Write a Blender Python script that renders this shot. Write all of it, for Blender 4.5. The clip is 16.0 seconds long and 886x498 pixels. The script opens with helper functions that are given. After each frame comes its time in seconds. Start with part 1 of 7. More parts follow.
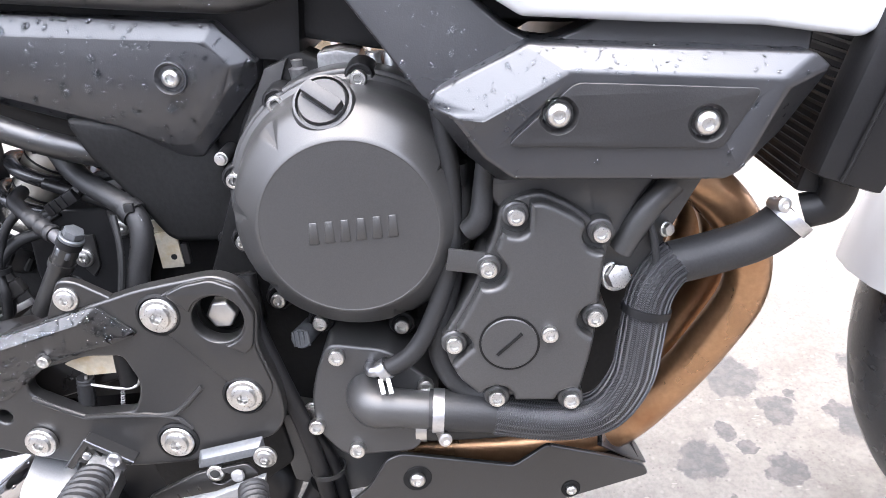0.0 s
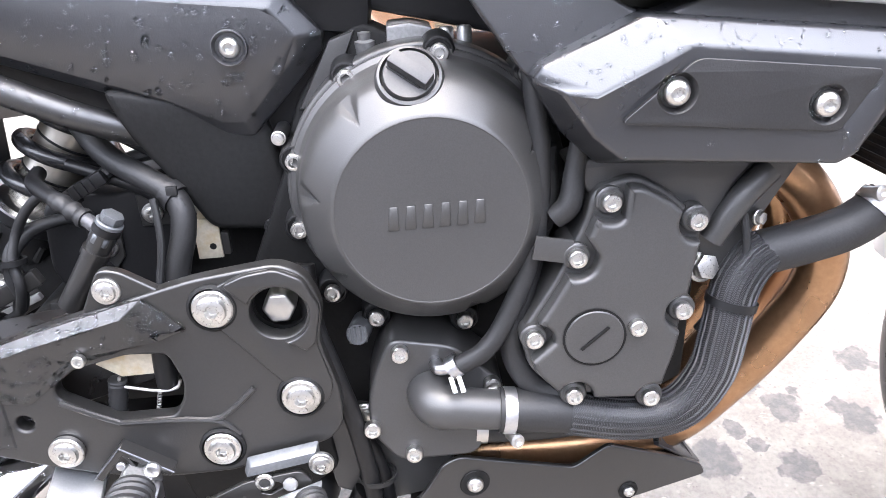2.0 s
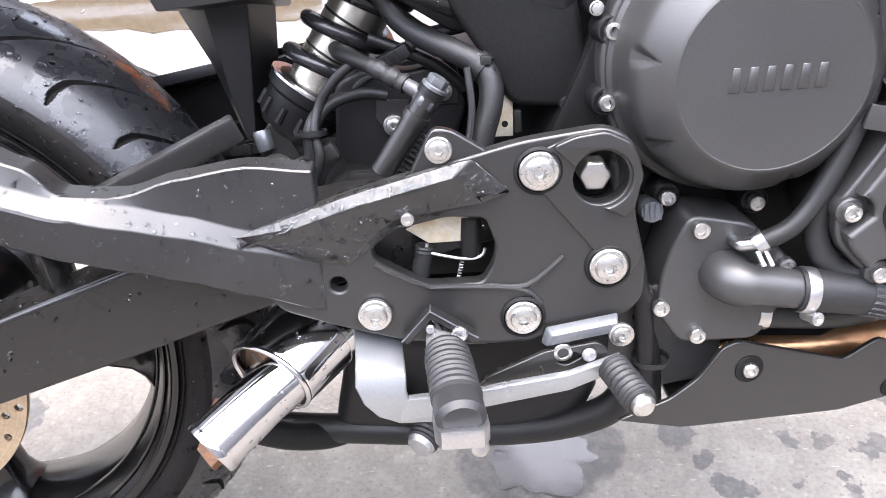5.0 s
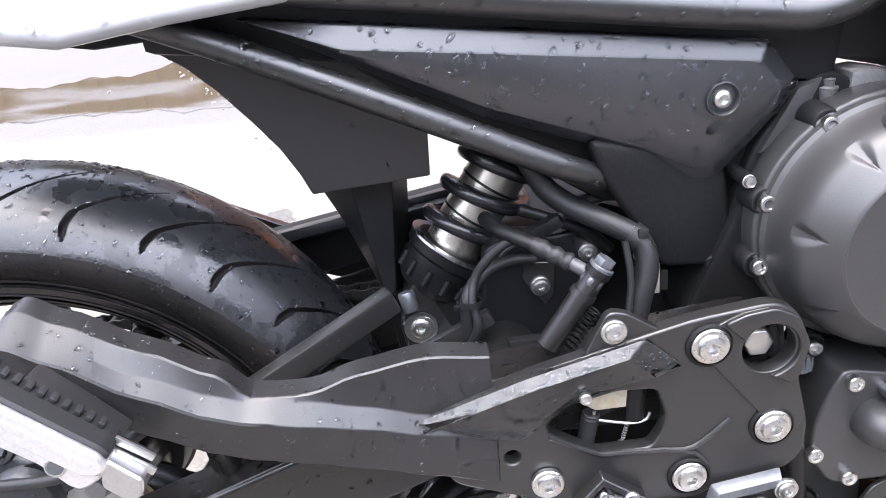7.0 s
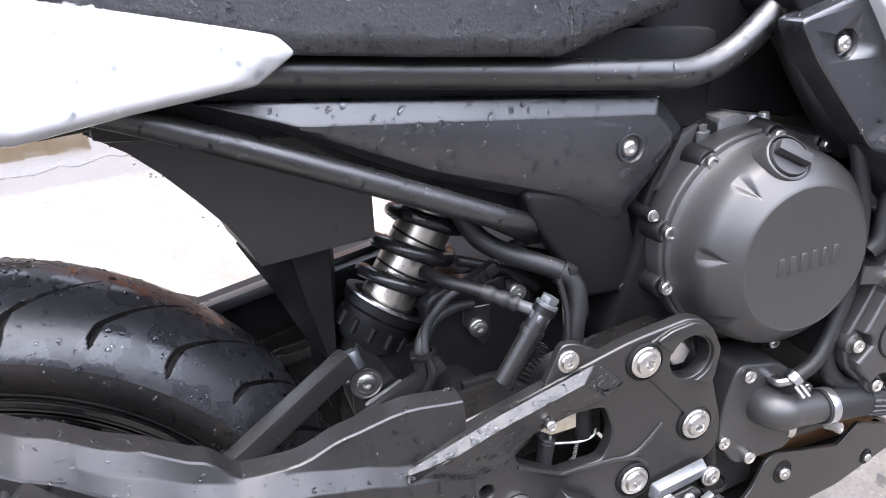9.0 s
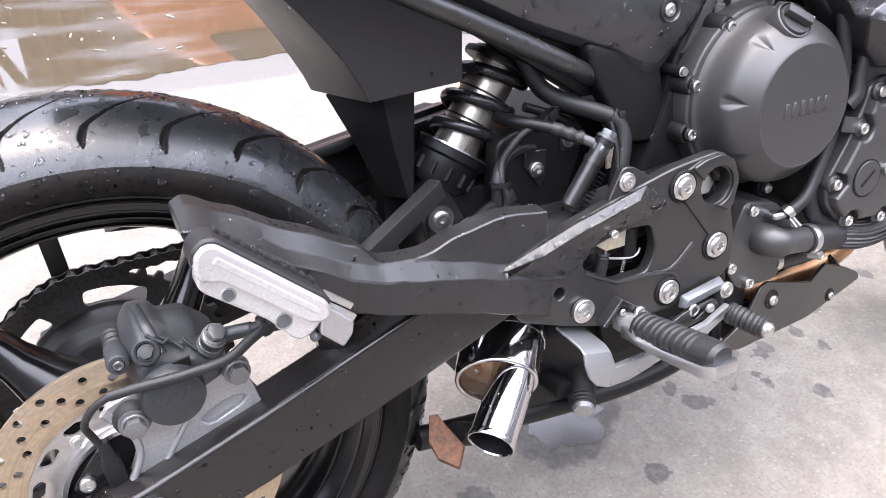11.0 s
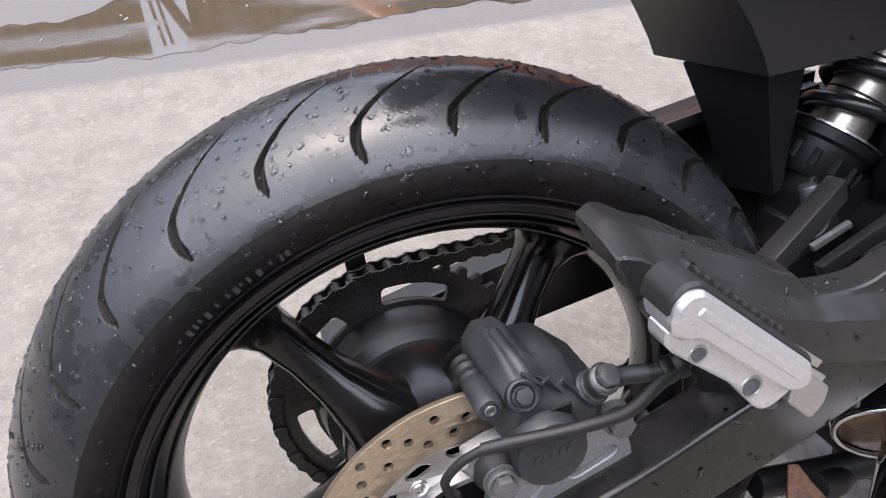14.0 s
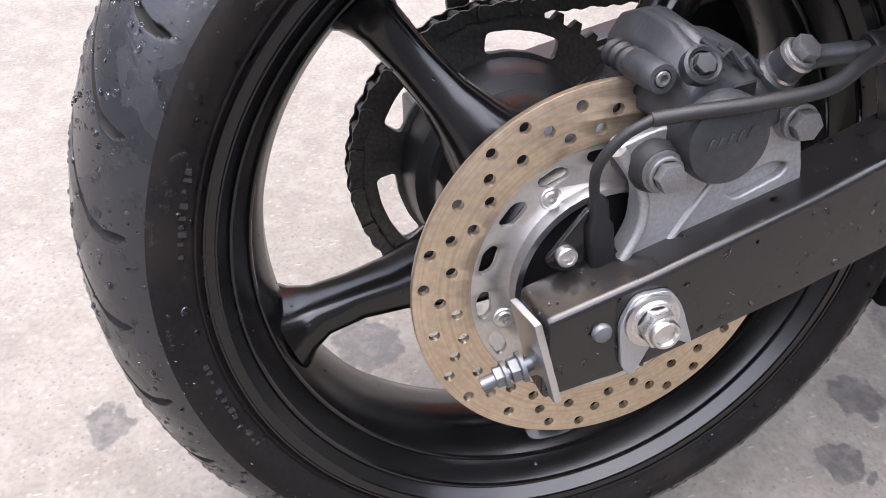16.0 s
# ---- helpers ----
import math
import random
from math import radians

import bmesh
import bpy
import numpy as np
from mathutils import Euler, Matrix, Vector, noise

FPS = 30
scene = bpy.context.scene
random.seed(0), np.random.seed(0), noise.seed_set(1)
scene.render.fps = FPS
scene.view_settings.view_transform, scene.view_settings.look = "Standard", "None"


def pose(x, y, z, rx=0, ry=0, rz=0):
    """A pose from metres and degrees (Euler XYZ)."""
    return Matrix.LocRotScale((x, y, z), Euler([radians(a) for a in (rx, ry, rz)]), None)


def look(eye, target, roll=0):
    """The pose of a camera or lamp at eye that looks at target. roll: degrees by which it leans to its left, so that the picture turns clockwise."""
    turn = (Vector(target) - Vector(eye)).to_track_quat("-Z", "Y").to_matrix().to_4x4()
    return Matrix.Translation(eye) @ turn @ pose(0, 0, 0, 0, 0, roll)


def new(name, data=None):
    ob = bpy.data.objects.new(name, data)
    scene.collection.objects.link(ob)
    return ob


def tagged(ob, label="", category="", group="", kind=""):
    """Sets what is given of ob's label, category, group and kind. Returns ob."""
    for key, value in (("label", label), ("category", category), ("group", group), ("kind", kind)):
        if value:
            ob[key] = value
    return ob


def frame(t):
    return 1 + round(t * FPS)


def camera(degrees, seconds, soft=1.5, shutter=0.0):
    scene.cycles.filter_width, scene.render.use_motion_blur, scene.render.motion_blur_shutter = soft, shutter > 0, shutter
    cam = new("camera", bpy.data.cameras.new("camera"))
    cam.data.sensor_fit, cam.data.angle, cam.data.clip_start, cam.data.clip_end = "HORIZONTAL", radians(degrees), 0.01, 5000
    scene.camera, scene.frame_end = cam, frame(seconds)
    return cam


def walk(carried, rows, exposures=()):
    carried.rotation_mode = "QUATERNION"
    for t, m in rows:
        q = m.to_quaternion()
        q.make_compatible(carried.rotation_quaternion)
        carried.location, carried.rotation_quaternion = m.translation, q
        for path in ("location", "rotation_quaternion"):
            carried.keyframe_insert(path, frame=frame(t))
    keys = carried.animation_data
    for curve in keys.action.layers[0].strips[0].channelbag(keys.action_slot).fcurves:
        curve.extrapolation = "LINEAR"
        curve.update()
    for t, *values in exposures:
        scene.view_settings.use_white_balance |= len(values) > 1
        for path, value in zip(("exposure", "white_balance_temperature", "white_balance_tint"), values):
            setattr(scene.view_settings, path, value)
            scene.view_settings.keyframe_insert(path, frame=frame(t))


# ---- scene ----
cam = camera(59.00, 16.0, soft=0.8)
PATH = [
    (0.0, 0.7871, -0.4613, 0.8675, 52.02, 5.77, -0.69),
    (0.5, 0.7543, -0.4471, 0.8793, 52.74, 4.54, -2.09),
    (1.0, 0.7238, -0.4395, 0.8799, 53.94, 3.53, -3.29),
    (1.5, 0.7007, -0.4339, 0.8675, 53.73, 3.05, -3.74),
    (2.0, 0.6798, -0.4334, 0.8428, 52.07, 2.38, -4.64),
    (2.5, 0.6655, -0.4512, 0.8105, 51.21, 1.42, -6.31),
    (3.0, 0.6498, -0.4679, 0.7846, 50.02, 0.15, -8.62),
    (3.5, 0.6221, -0.4826, 0.7721, 50.37, -0.23, -9.19),
    (4.0, 0.5814, -0.4836, 0.7692, 51.23, 0.83, -7.16),
    (4.5, 0.5355, -0.4751, 0.7817, 50.61, 2.03, -3.98),
    (5.0, 0.4739, -0.4782, 0.7906, 51.16, 2.56, -1.99),
    (5.2, 0.4496, -0.4797, 0.7984, 51.31, 2.77, -1.24),
    (7.3, 0.3332, -0.3982, 0.9126, 52.39, 4.84, -6.19),
    (7.5, 0.3204, -0.3875, 0.9179, 52.25, 4.45, -7.76),
    (8.0, 0.3011, -0.3677, 0.9316, 52.19, 3.70, -11.08),
    (8.2, 0.2926, -0.3661, 0.9398, 52.85, 3.18, -12.64),
    (10.3, 0.0694, -0.4950, 0.9346, 56.27, -3.01, -29.22),
    (10.5, 0.0499, -0.4940, 0.9227, 55.34, -3.32, -28.69),
    (11.0, 0.0106, -0.4971, 0.8954, 53.05, -3.44, -26.84),
    (11.5, -0.0197, -0.5004, 0.8770, 52.01, -3.14, -25.01),
    (12.0, -0.0448, -0.4921, 0.8764, 52.38, -2.73, -23.44),
    (12.5, -0.0579, -0.4588, 0.8804, 51.94, -1.92, -21.63),
    (13.0, -0.0768, -0.3997, 0.8738, 51.50, -1.40, -20.46),
    (13.5, -0.0995, -0.3388, 0.8591, 50.82, -1.18, -19.45),
    (14.0, -0.1142, -0.2934, 0.8399, 48.97, -0.07, -18.19),
    (14.5, -0.1674, -0.2877, 0.7990, 49.71, -2.66, -18.00),
    (15.0, -0.1927, -0.2867, 0.7581, 47.66, -3.07, -17.71),
    (15.5, -0.2007, -0.2947, 0.7149, 45.87, -3.20, -16.75),
    (16.0, -0.2049, -0.3218, 0.6605, 46.21, -3.09, -15.71),
]

EXPOSURES = [(0.0, 2.20, 6450, 10), (1.5, 2.27, 6450, 10), (2.5, 2.42, 6500, 10), (3.5, 2.15, 6550, 10), (5.2, 2.37, 6550, 11), (7.3, 1.92, 6400, 11), (8.2, 1.84, 6400, 11), (10.3, 1.96, 6500, 12), (12.0, 1.58, 6600, 13), (13.5, 1.27, 6600, 12), (14.5, 0.99, 6550, 11), (16.0, 1.52, 6600, 13)]
walk(cam, [(t, pose(x, y, z, rx, ry, rz)) for t, x, y, z, rx, ry, rz in PATH], EXPOSURES)

# ---- light: a bright overcast sky with a soft high sun ----
world = bpy.data.worlds.new("overcast_sky")
scene.world = world
world.use_nodes = True
wn, wl = world.node_tree.nodes, world.node_tree.links
sky = wn.new("ShaderNodeTexSky")
sky.sky_type, sky.sun_disc = "NISHITA", False
sky.sun_elevation, sky.sun_rotation = radians(82), radians(340)
sky.air_density, sky.dust_density, sky.ozone_density = 1.0, 10.0, 1.0
grey = wn.new("ShaderNodeMixRGB")
grey.inputs[0].default_value = 0.72
grey.inputs[2].default_value = (7.2, 7.7, 9.5, 1)
wl.new(sky.outputs[0], grey.inputs[1])
# overcast: the cloud is brightest overhead, where the sun stands behind it
way, rise, fall = wn.new("ShaderNodeTexCoord"), wn.new("ShaderNodeSeparateXYZ"), wn.new("ShaderNodeMapRange")
fall.interpolation_type = "SMOOTHSTEP"
fall.inputs[1].default_value, fall.inputs[2].default_value, fall.inputs[3].default_value, fall.inputs[4].default_value = 0.0, 1.0, 0.33, 1.85
cloud = wn.new("ShaderNodeVectorMath")
cloud.operation = "SCALE"
wl.new(way.outputs["Generated"], rise.inputs[0])
wl.new(rise.outputs[2], fall.inputs[0])
wl.new(grey.outputs[0], cloud.inputs[0])
wl.new(fall.outputs[0], cloud.inputs["Scale"])
wl.new(cloud.outputs[0], wn["Background"].inputs[0])
wn["Background"].inputs[1].default_value = 0.165

sun_data = bpy.data.lights.new("sun", "SUN")
sun_data.energy, sun_data.angle, sun_data.color = 0.9, radians(90), (0.99, 0.99, 1.0)
sun = new("sun", sun_data)
sun.matrix_world = look((-0.6, -1.1, 4.5), (0.3, 0, 0))


# ---- materials ----
def material(name, color, rough=0.5, metal=0.0, grain=0.0, scale=200.0, bump=0.0, var=0.15, coat=0.0, spec=0.5, rough_var=0.08, stain=None, stain_scale=9.0, wet=None):
    """A surface with fine grain, blotches and relief. stain: a second colour laid on in soft patches. wet: the roughness of crisp wet patches."""
    m = bpy.data.materials.new(name)
    m.use_nodes = True
    n, k = m.node_tree.nodes, m.node_tree.links
    b = n["Principled BSDF"]
    b.inputs["Metallic"].default_value = metal
    b.inputs["Coat Weight"].default_value = coat
    b.inputs["Coat Roughness"].default_value = 0.12
    b.inputs["Specular IOR Level"].default_value = spec
    tc = n.new("ShaderNodeTexCoord")
    fine, broad = n.new("ShaderNodeTexNoise"), n.new("ShaderNodeTexNoise")
    fine.inputs["Scale"].default_value, broad.inputs["Scale"].default_value = scale, stain_scale
    fine.inputs["Detail"].default_value, broad.inputs["Detail"].default_value = 3, 5
    k.new(tc.outputs["Object"], fine.inputs["Vector"])
    k.new(tc.outputs["Object"], broad.inputs["Vector"])
    ramp = n.new("ShaderNodeMapRange")
    ramp.inputs[1].default_value, ramp.inputs[2].default_value = 0.3, 0.7
    ramp.inputs[3].default_value, ramp.inputs[4].default_value = 1 - var, 1 + var
    k.new(broad.outputs[0], ramp.inputs[0])
    mix = n.new("ShaderNodeVectorMath")
    mix.operation = "SCALE"
    mix.inputs[0].default_value = color[:3]
    k.new(ramp.outputs[0], mix.inputs["Scale"])
    out = mix.outputs[0]
    if grain:
        g = n.new("ShaderNodeMapRange")
        g.inputs[1].default_value, g.inputs[2].default_value = 0.3, 0.7
        g.inputs[3].default_value, g.inputs[4].default_value = 1 - grain, 1 + grain
        k.new(fine.outputs[0], g.inputs[0])
        s = n.new("ShaderNodeVectorMath")
        s.operation = "SCALE"
        k.new(out, s.inputs[0])
        k.new(g.outputs[0], s.inputs["Scale"])
        out = s.outputs[0]
    if stain:
        sm = n.new("ShaderNodeMapRange")
        sm.inputs[1].default_value, sm.inputs[2].default_value = 0.5, 0.68
        k.new(broad.outputs[0], sm.inputs[0])
        sx = n.new("ShaderNodeMixRGB")
        sx.inputs[2].default_value = (*stain, 1)
        k.new(sm.outputs[0], sx.inputs[0])
        k.new(out, sx.inputs[1])
        out = sx.outputs[0]
    k.new(out, b.inputs["Base Color"])
    rr = n.new("ShaderNodeMapRange")
    rr.inputs[1].default_value, rr.inputs[2].default_value = 0.3, 0.7
    rr.inputs[3].default_value, rr.inputs[4].default_value = max(0.02, rough - rough_var), min(1, rough + rough_var)
    k.new(broad.outputs[0], rr.inputs[0])
    if wet is None:
        k.new(rr.outputs[0], b.inputs["Roughness"])
    else:
        wr = n.new("ShaderNodeMapRange")
        wr.inputs[1].default_value, wr.inputs[2].default_value = 0.50, 0.535
        wr.inputs[3].default_value, wr.inputs[4].default_value = rough, wet
        k.new(broad.outputs[0], wr.inputs[0])
        k.new(wr.outputs[0], b.inputs["Roughness"])
    if bump:
        bp = n.new("ShaderNodeBump")
        bp.inputs["Strength"].default_value, bp.inputs["Distance"].default_value = bump, 0.0006
        k.new(fine.outputs[0], bp.inputs["Height"])
        k.new(bp.outputs[0], b.inputs["Normal"])
    return m


PLASTIC = material("satin_black_plastic", (0.0130, 0.0134, 0.0152), 0.33, 0, 0.1, 900, 0.12, 0.12, spec=0.85)
PLATE = material("black_painted_aluminium", (0.0135, 0.0130, 0.0125), 0.35, 0, 0.12, 700, 0.12, 0.12, spec=0.62)
FRAME = material("black_powder_coat", (0.0075, 0.0073, 0.0075), 0.37, 0, 0.08, 800, 0.08, 0.1, spec=0.85)
ENGINE = material("dark_grey_engine_paint", (0.046, 0.0455, 0.045), 0.39, 0.35, 0.1, 1100, 0.12, 0.08, spec=0.6)
BLOCK = material("black_engine_casting", (0.007, 0.007, 0.007), 0.55, 0, 0.2, 300, 0.5, 0.3, spec=0.18)
DARK = material("matt_black_plastic", (0.0065, 0.0065, 0.007), 0.46, 0, 0.1, 400, 0.2, 0.2, spec=0.30)
RUBBER = material("black_rubber", (0.0125, 0.0125, 0.013), 0.52, 0, 0.15, 500, 0.3, 0.2, spec=0.38)
TYRE = material("wet_tyre_rubber", (0.0125, 0.0130, 0.0145), 0.36, 0, 0.2, 350, 0.22, 0.2, stain_scale=30, spec=0.55, wet=0.17)
# the side wall's own rubber; in tread grooves its darkness stands for shade
WALL_GROOVE_RUBBER = material("sidewall_and_groove_shade_rubber", (0.0050, 0.0045, 0.0043), 0.66, 0, 0.3, 260, 0.5, 0.3, stain=(0.0100, 0.0080, 0.0068), stain_scale=18, spec=0.16)
STEEL = material("zinc_plated_steel", (0.56, 0.55, 0.53), 0.33, 1.0, 0.04, 300, 0.02, 0.1)
CHROME = material("polished_chrome", (0.54, 0.54, 0.55), 0.08, 1.0, 0, 100, 0, 0.03, rough_var=0.03)
ALU = material("bare_aluminium", (0.52, 0.52, 0.53), 0.34, 1.0, 0.06, 500, 0.1, 0.08)
SILVER = material("silver_painted_metal", (0.31, 0.32, 0.33), 0.33, 0.75, 0.05, 700, 0.05, 0.06)
BRACKET = material("grey_cast_aluminium", (0.30, 0.30, 0.30), 0.45, 0.7, 0.12, 400, 0.3, 0.15)
CALIPER = material("dark_grey_caliper_paint", (0.023, 0.025, 0.028), 0.46, 0.1, 0.2, 300, 0.5, 0.25, stain=(0.036, 0.038, 0.042), stain_scale=40)
CARRIER = material("brake_disc_carrier_steel", (0.45, 0.43, 0.40), 0.38, 0.9, 0.06, 400, 0.1, 0.12)
BRONZE = material("heat_tinted_exhaust_steel", (0.36, 0.21, 0.115), 0.30, 0.85, 0.1, 200, 0.1, 0.3, stain=(0.24, 0.12, 0.06), stain_scale=14)
RUST = material("rusty_steel", (0.110, 0.046, 0.020), 0.62, 0.1, 0.35, 250, 0.8, 0.4, stain=(0.042, 0.026, 0.019), stain_scale=55)
BRIGHT = material("bright_cast_aluminium", (0.70, 0.70, 0.71), 0.32, 0.85, 0.08, 400, 0.15, 0.08)
GLOSS = material("gloss_black_wheel_paint", (0.0034, 0.0033, 0.0034), 0.20, 0, 0.08, 600, 0.02, 0.15, spec=0.45)
GRAINED = material("fine_grained_black_plastic", (0.0115, 0.0112, 0.0115), 0.42, 0, 0.25, 900, 0.25, 0.15, spec=0.5)
ZINC = material("pale_zinc_plate", (0.50, 0.46, 0.37), 0.42, 0.5, 0.1, 300, 0.1, 0.12, stain=(0.42, 0.33, 0.20), stain_scale=60)
BOLT = material("dull_caliper_bolt", (0.15, 0.15, 0.15), 0.42, 0.6, 0.15, 300, 0.2, 0.2)
ARM = material("black_swing_arm_paint", (0.0082, 0.0074, 0.0070), 0.28, 0, 0.1, 800, 0.08, 0.15, spec=0.52)
HANGER = material("black_cast_hanger_paint", (0.0120, 0.0117, 0.0118), 0.37, 0, 0.1, 700, 0.12, 0.12, spec=0.56)
FLAP = material("dull_black_mudguard_plastic", (0.0125, 0.0118, 0.0122), 0.44, 0, 0.1, 700, 0.15, 0.15, spec=0.50)
PEG = material("ribbed_peg_rubber", (0.014, 0.014, 0.0145), 0.5, 0, 0.15, 500, 0.3, 0.2, spec=0.4)
STAINED = material("heat_stained_cap", (0.34, 0.25, 0.17), 0.35, 0.8, 0.1, 200, 0.1, 0.2, stain=(0.28, 0.10, 0.03), stain_scale=30)
WHITE = material("white_bodywork_paint", (0.38, 0.385, 0.39), 0.22, 0, 0, 100, 0, 0.02, coat=0.6)
SPRING = material("black_spring_paint", (0.014, 0.014, 0.015), 0.28, 0, 0.1, 300, 0.1, 0.2)
DAMPER = material("shock_absorber_body", (0.46, 0.43, 0.375), 0.33, 0.9, 0.05, 300, 0.05, 0.1)
SEATMAT = material("grained_seat_vinyl", (0.020, 0.020, 0.022), 0.42, 0, 0.15, 420, 0.9, 0.15)
CHAINM = material("oily_chain_steel", (0.05, 0.048, 0.045), 0.38, 0.7, 0.3, 300, 0.3, 0.3)
BRAID = material("braided_hose_cover", (0.010, 0.0105, 0.0115), 0.45, 0.0, 0.2, 900, 0.4, 0.15)
BRAID_LIGHT = material("braid_light_strands", (0.055, 0.055, 0.058), 0.45, 0.1, 0.2, 900, 0.3, 0.1)
ORANGE = material("orange_car_paint", (0.52, 0.145, 0.035), 0.25, 0, 0, 100, 0, 0.05, coat=0.5)
GLASSY = material("dark_tinted_glass", (0.02, 0.022, 0.025), 0.08, 0, 0, 100, 0, 0.05)


def water_material():
    m = bpy.data.materials.new("water_drop")
    m.use_nodes = True
    b = m.node_tree.nodes["Principled BSDF"]
    b.inputs["Base Color"].default_value = (0.9, 0.93, 0.95, 1)
    b.inputs["Roughness"].default_value, b.inputs["IOR"].default_value = 0.0, 1.33
    b.inputs["Transmission Weight"].default_value = 1.0
    return m


CAP = material("worn_filler_cap_plastic", (0.034, 0.034, 0.035), 0.5, 0.1, 0.1, 700, 0.1, 0.1, spec=0.4)
DULL = material("dull_grey_plated_steel", (0.12, 0.127, 0.135), 0.40, 0.6, 0.1, 400, 0.2, 0.15)
WATER = water_material()


def worn_disc_material():
    """Brownish steel with fine rings worn round the axle."""
    m = material("brake_disc_braking_band", (0.46, 0.37, 0.27), 0.34, 0.85, 0.1, 260, 0.06, 0.14)
    n, k = m.node_tree.nodes, m.node_tree.links
    tc, flat, dist = n.new("ShaderNodeTexCoord"), n.new("ShaderNodeVectorMath"), n.new("ShaderNodeVectorMath")
    flat.operation, dist.operation = "MULTIPLY", "DISTANCE"
    flat.inputs[1].default_value, dist.inputs[1].default_value = (1, 0, 1), (0, 0, 0.304)
    rings, ramp, tint = n.new("ShaderNodeTexNoise"), n.new("ShaderNodeMapRange"), n.new("ShaderNodeMixRGB")
    rings.noise_dimensions = "1D"
    rings.inputs["Scale"].default_value, rings.inputs["Detail"].default_value = 420, 3
    ramp.inputs[1].default_value, ramp.inputs[2].default_value, ramp.inputs[4].default_value = 0.42, 0.70, 0.34
    tint.inputs[2].default_value = (0.27, 0.19, 0.115, 1)
    b = n["Principled BSDF"]
    k.new(tc.outputs["Object"], flat.inputs[0])
    k.new(flat.outputs[0], dist.inputs[0])
    k.new(dist.outputs["Value"], rings.inputs["W"])
    k.new(rings.outputs[0], ramp.inputs[0])
    k.new(ramp.outputs[0], tint.inputs[0])
    k.new(b.inputs["Base Color"].links[0].from_socket, tint.inputs[1])
    k.new(tint.outputs[0], b.inputs["Base Color"])
    return m


DISC = worn_disc_material()

# ---- ground ----
GROUND = -0.006
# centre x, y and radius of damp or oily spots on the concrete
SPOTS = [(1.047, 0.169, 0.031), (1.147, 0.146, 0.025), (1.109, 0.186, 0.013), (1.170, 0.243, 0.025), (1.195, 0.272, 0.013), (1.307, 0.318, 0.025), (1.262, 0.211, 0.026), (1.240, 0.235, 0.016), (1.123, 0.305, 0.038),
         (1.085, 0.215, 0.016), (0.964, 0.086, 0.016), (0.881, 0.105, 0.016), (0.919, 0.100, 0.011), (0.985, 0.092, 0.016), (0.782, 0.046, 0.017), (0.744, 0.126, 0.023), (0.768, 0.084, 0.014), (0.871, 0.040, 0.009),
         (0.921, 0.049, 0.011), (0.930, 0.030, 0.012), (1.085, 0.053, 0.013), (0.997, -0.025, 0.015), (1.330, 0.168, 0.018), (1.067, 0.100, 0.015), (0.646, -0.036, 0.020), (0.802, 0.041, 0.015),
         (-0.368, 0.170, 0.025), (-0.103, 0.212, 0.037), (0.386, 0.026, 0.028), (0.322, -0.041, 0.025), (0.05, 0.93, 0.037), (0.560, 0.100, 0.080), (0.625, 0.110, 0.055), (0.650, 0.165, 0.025)]


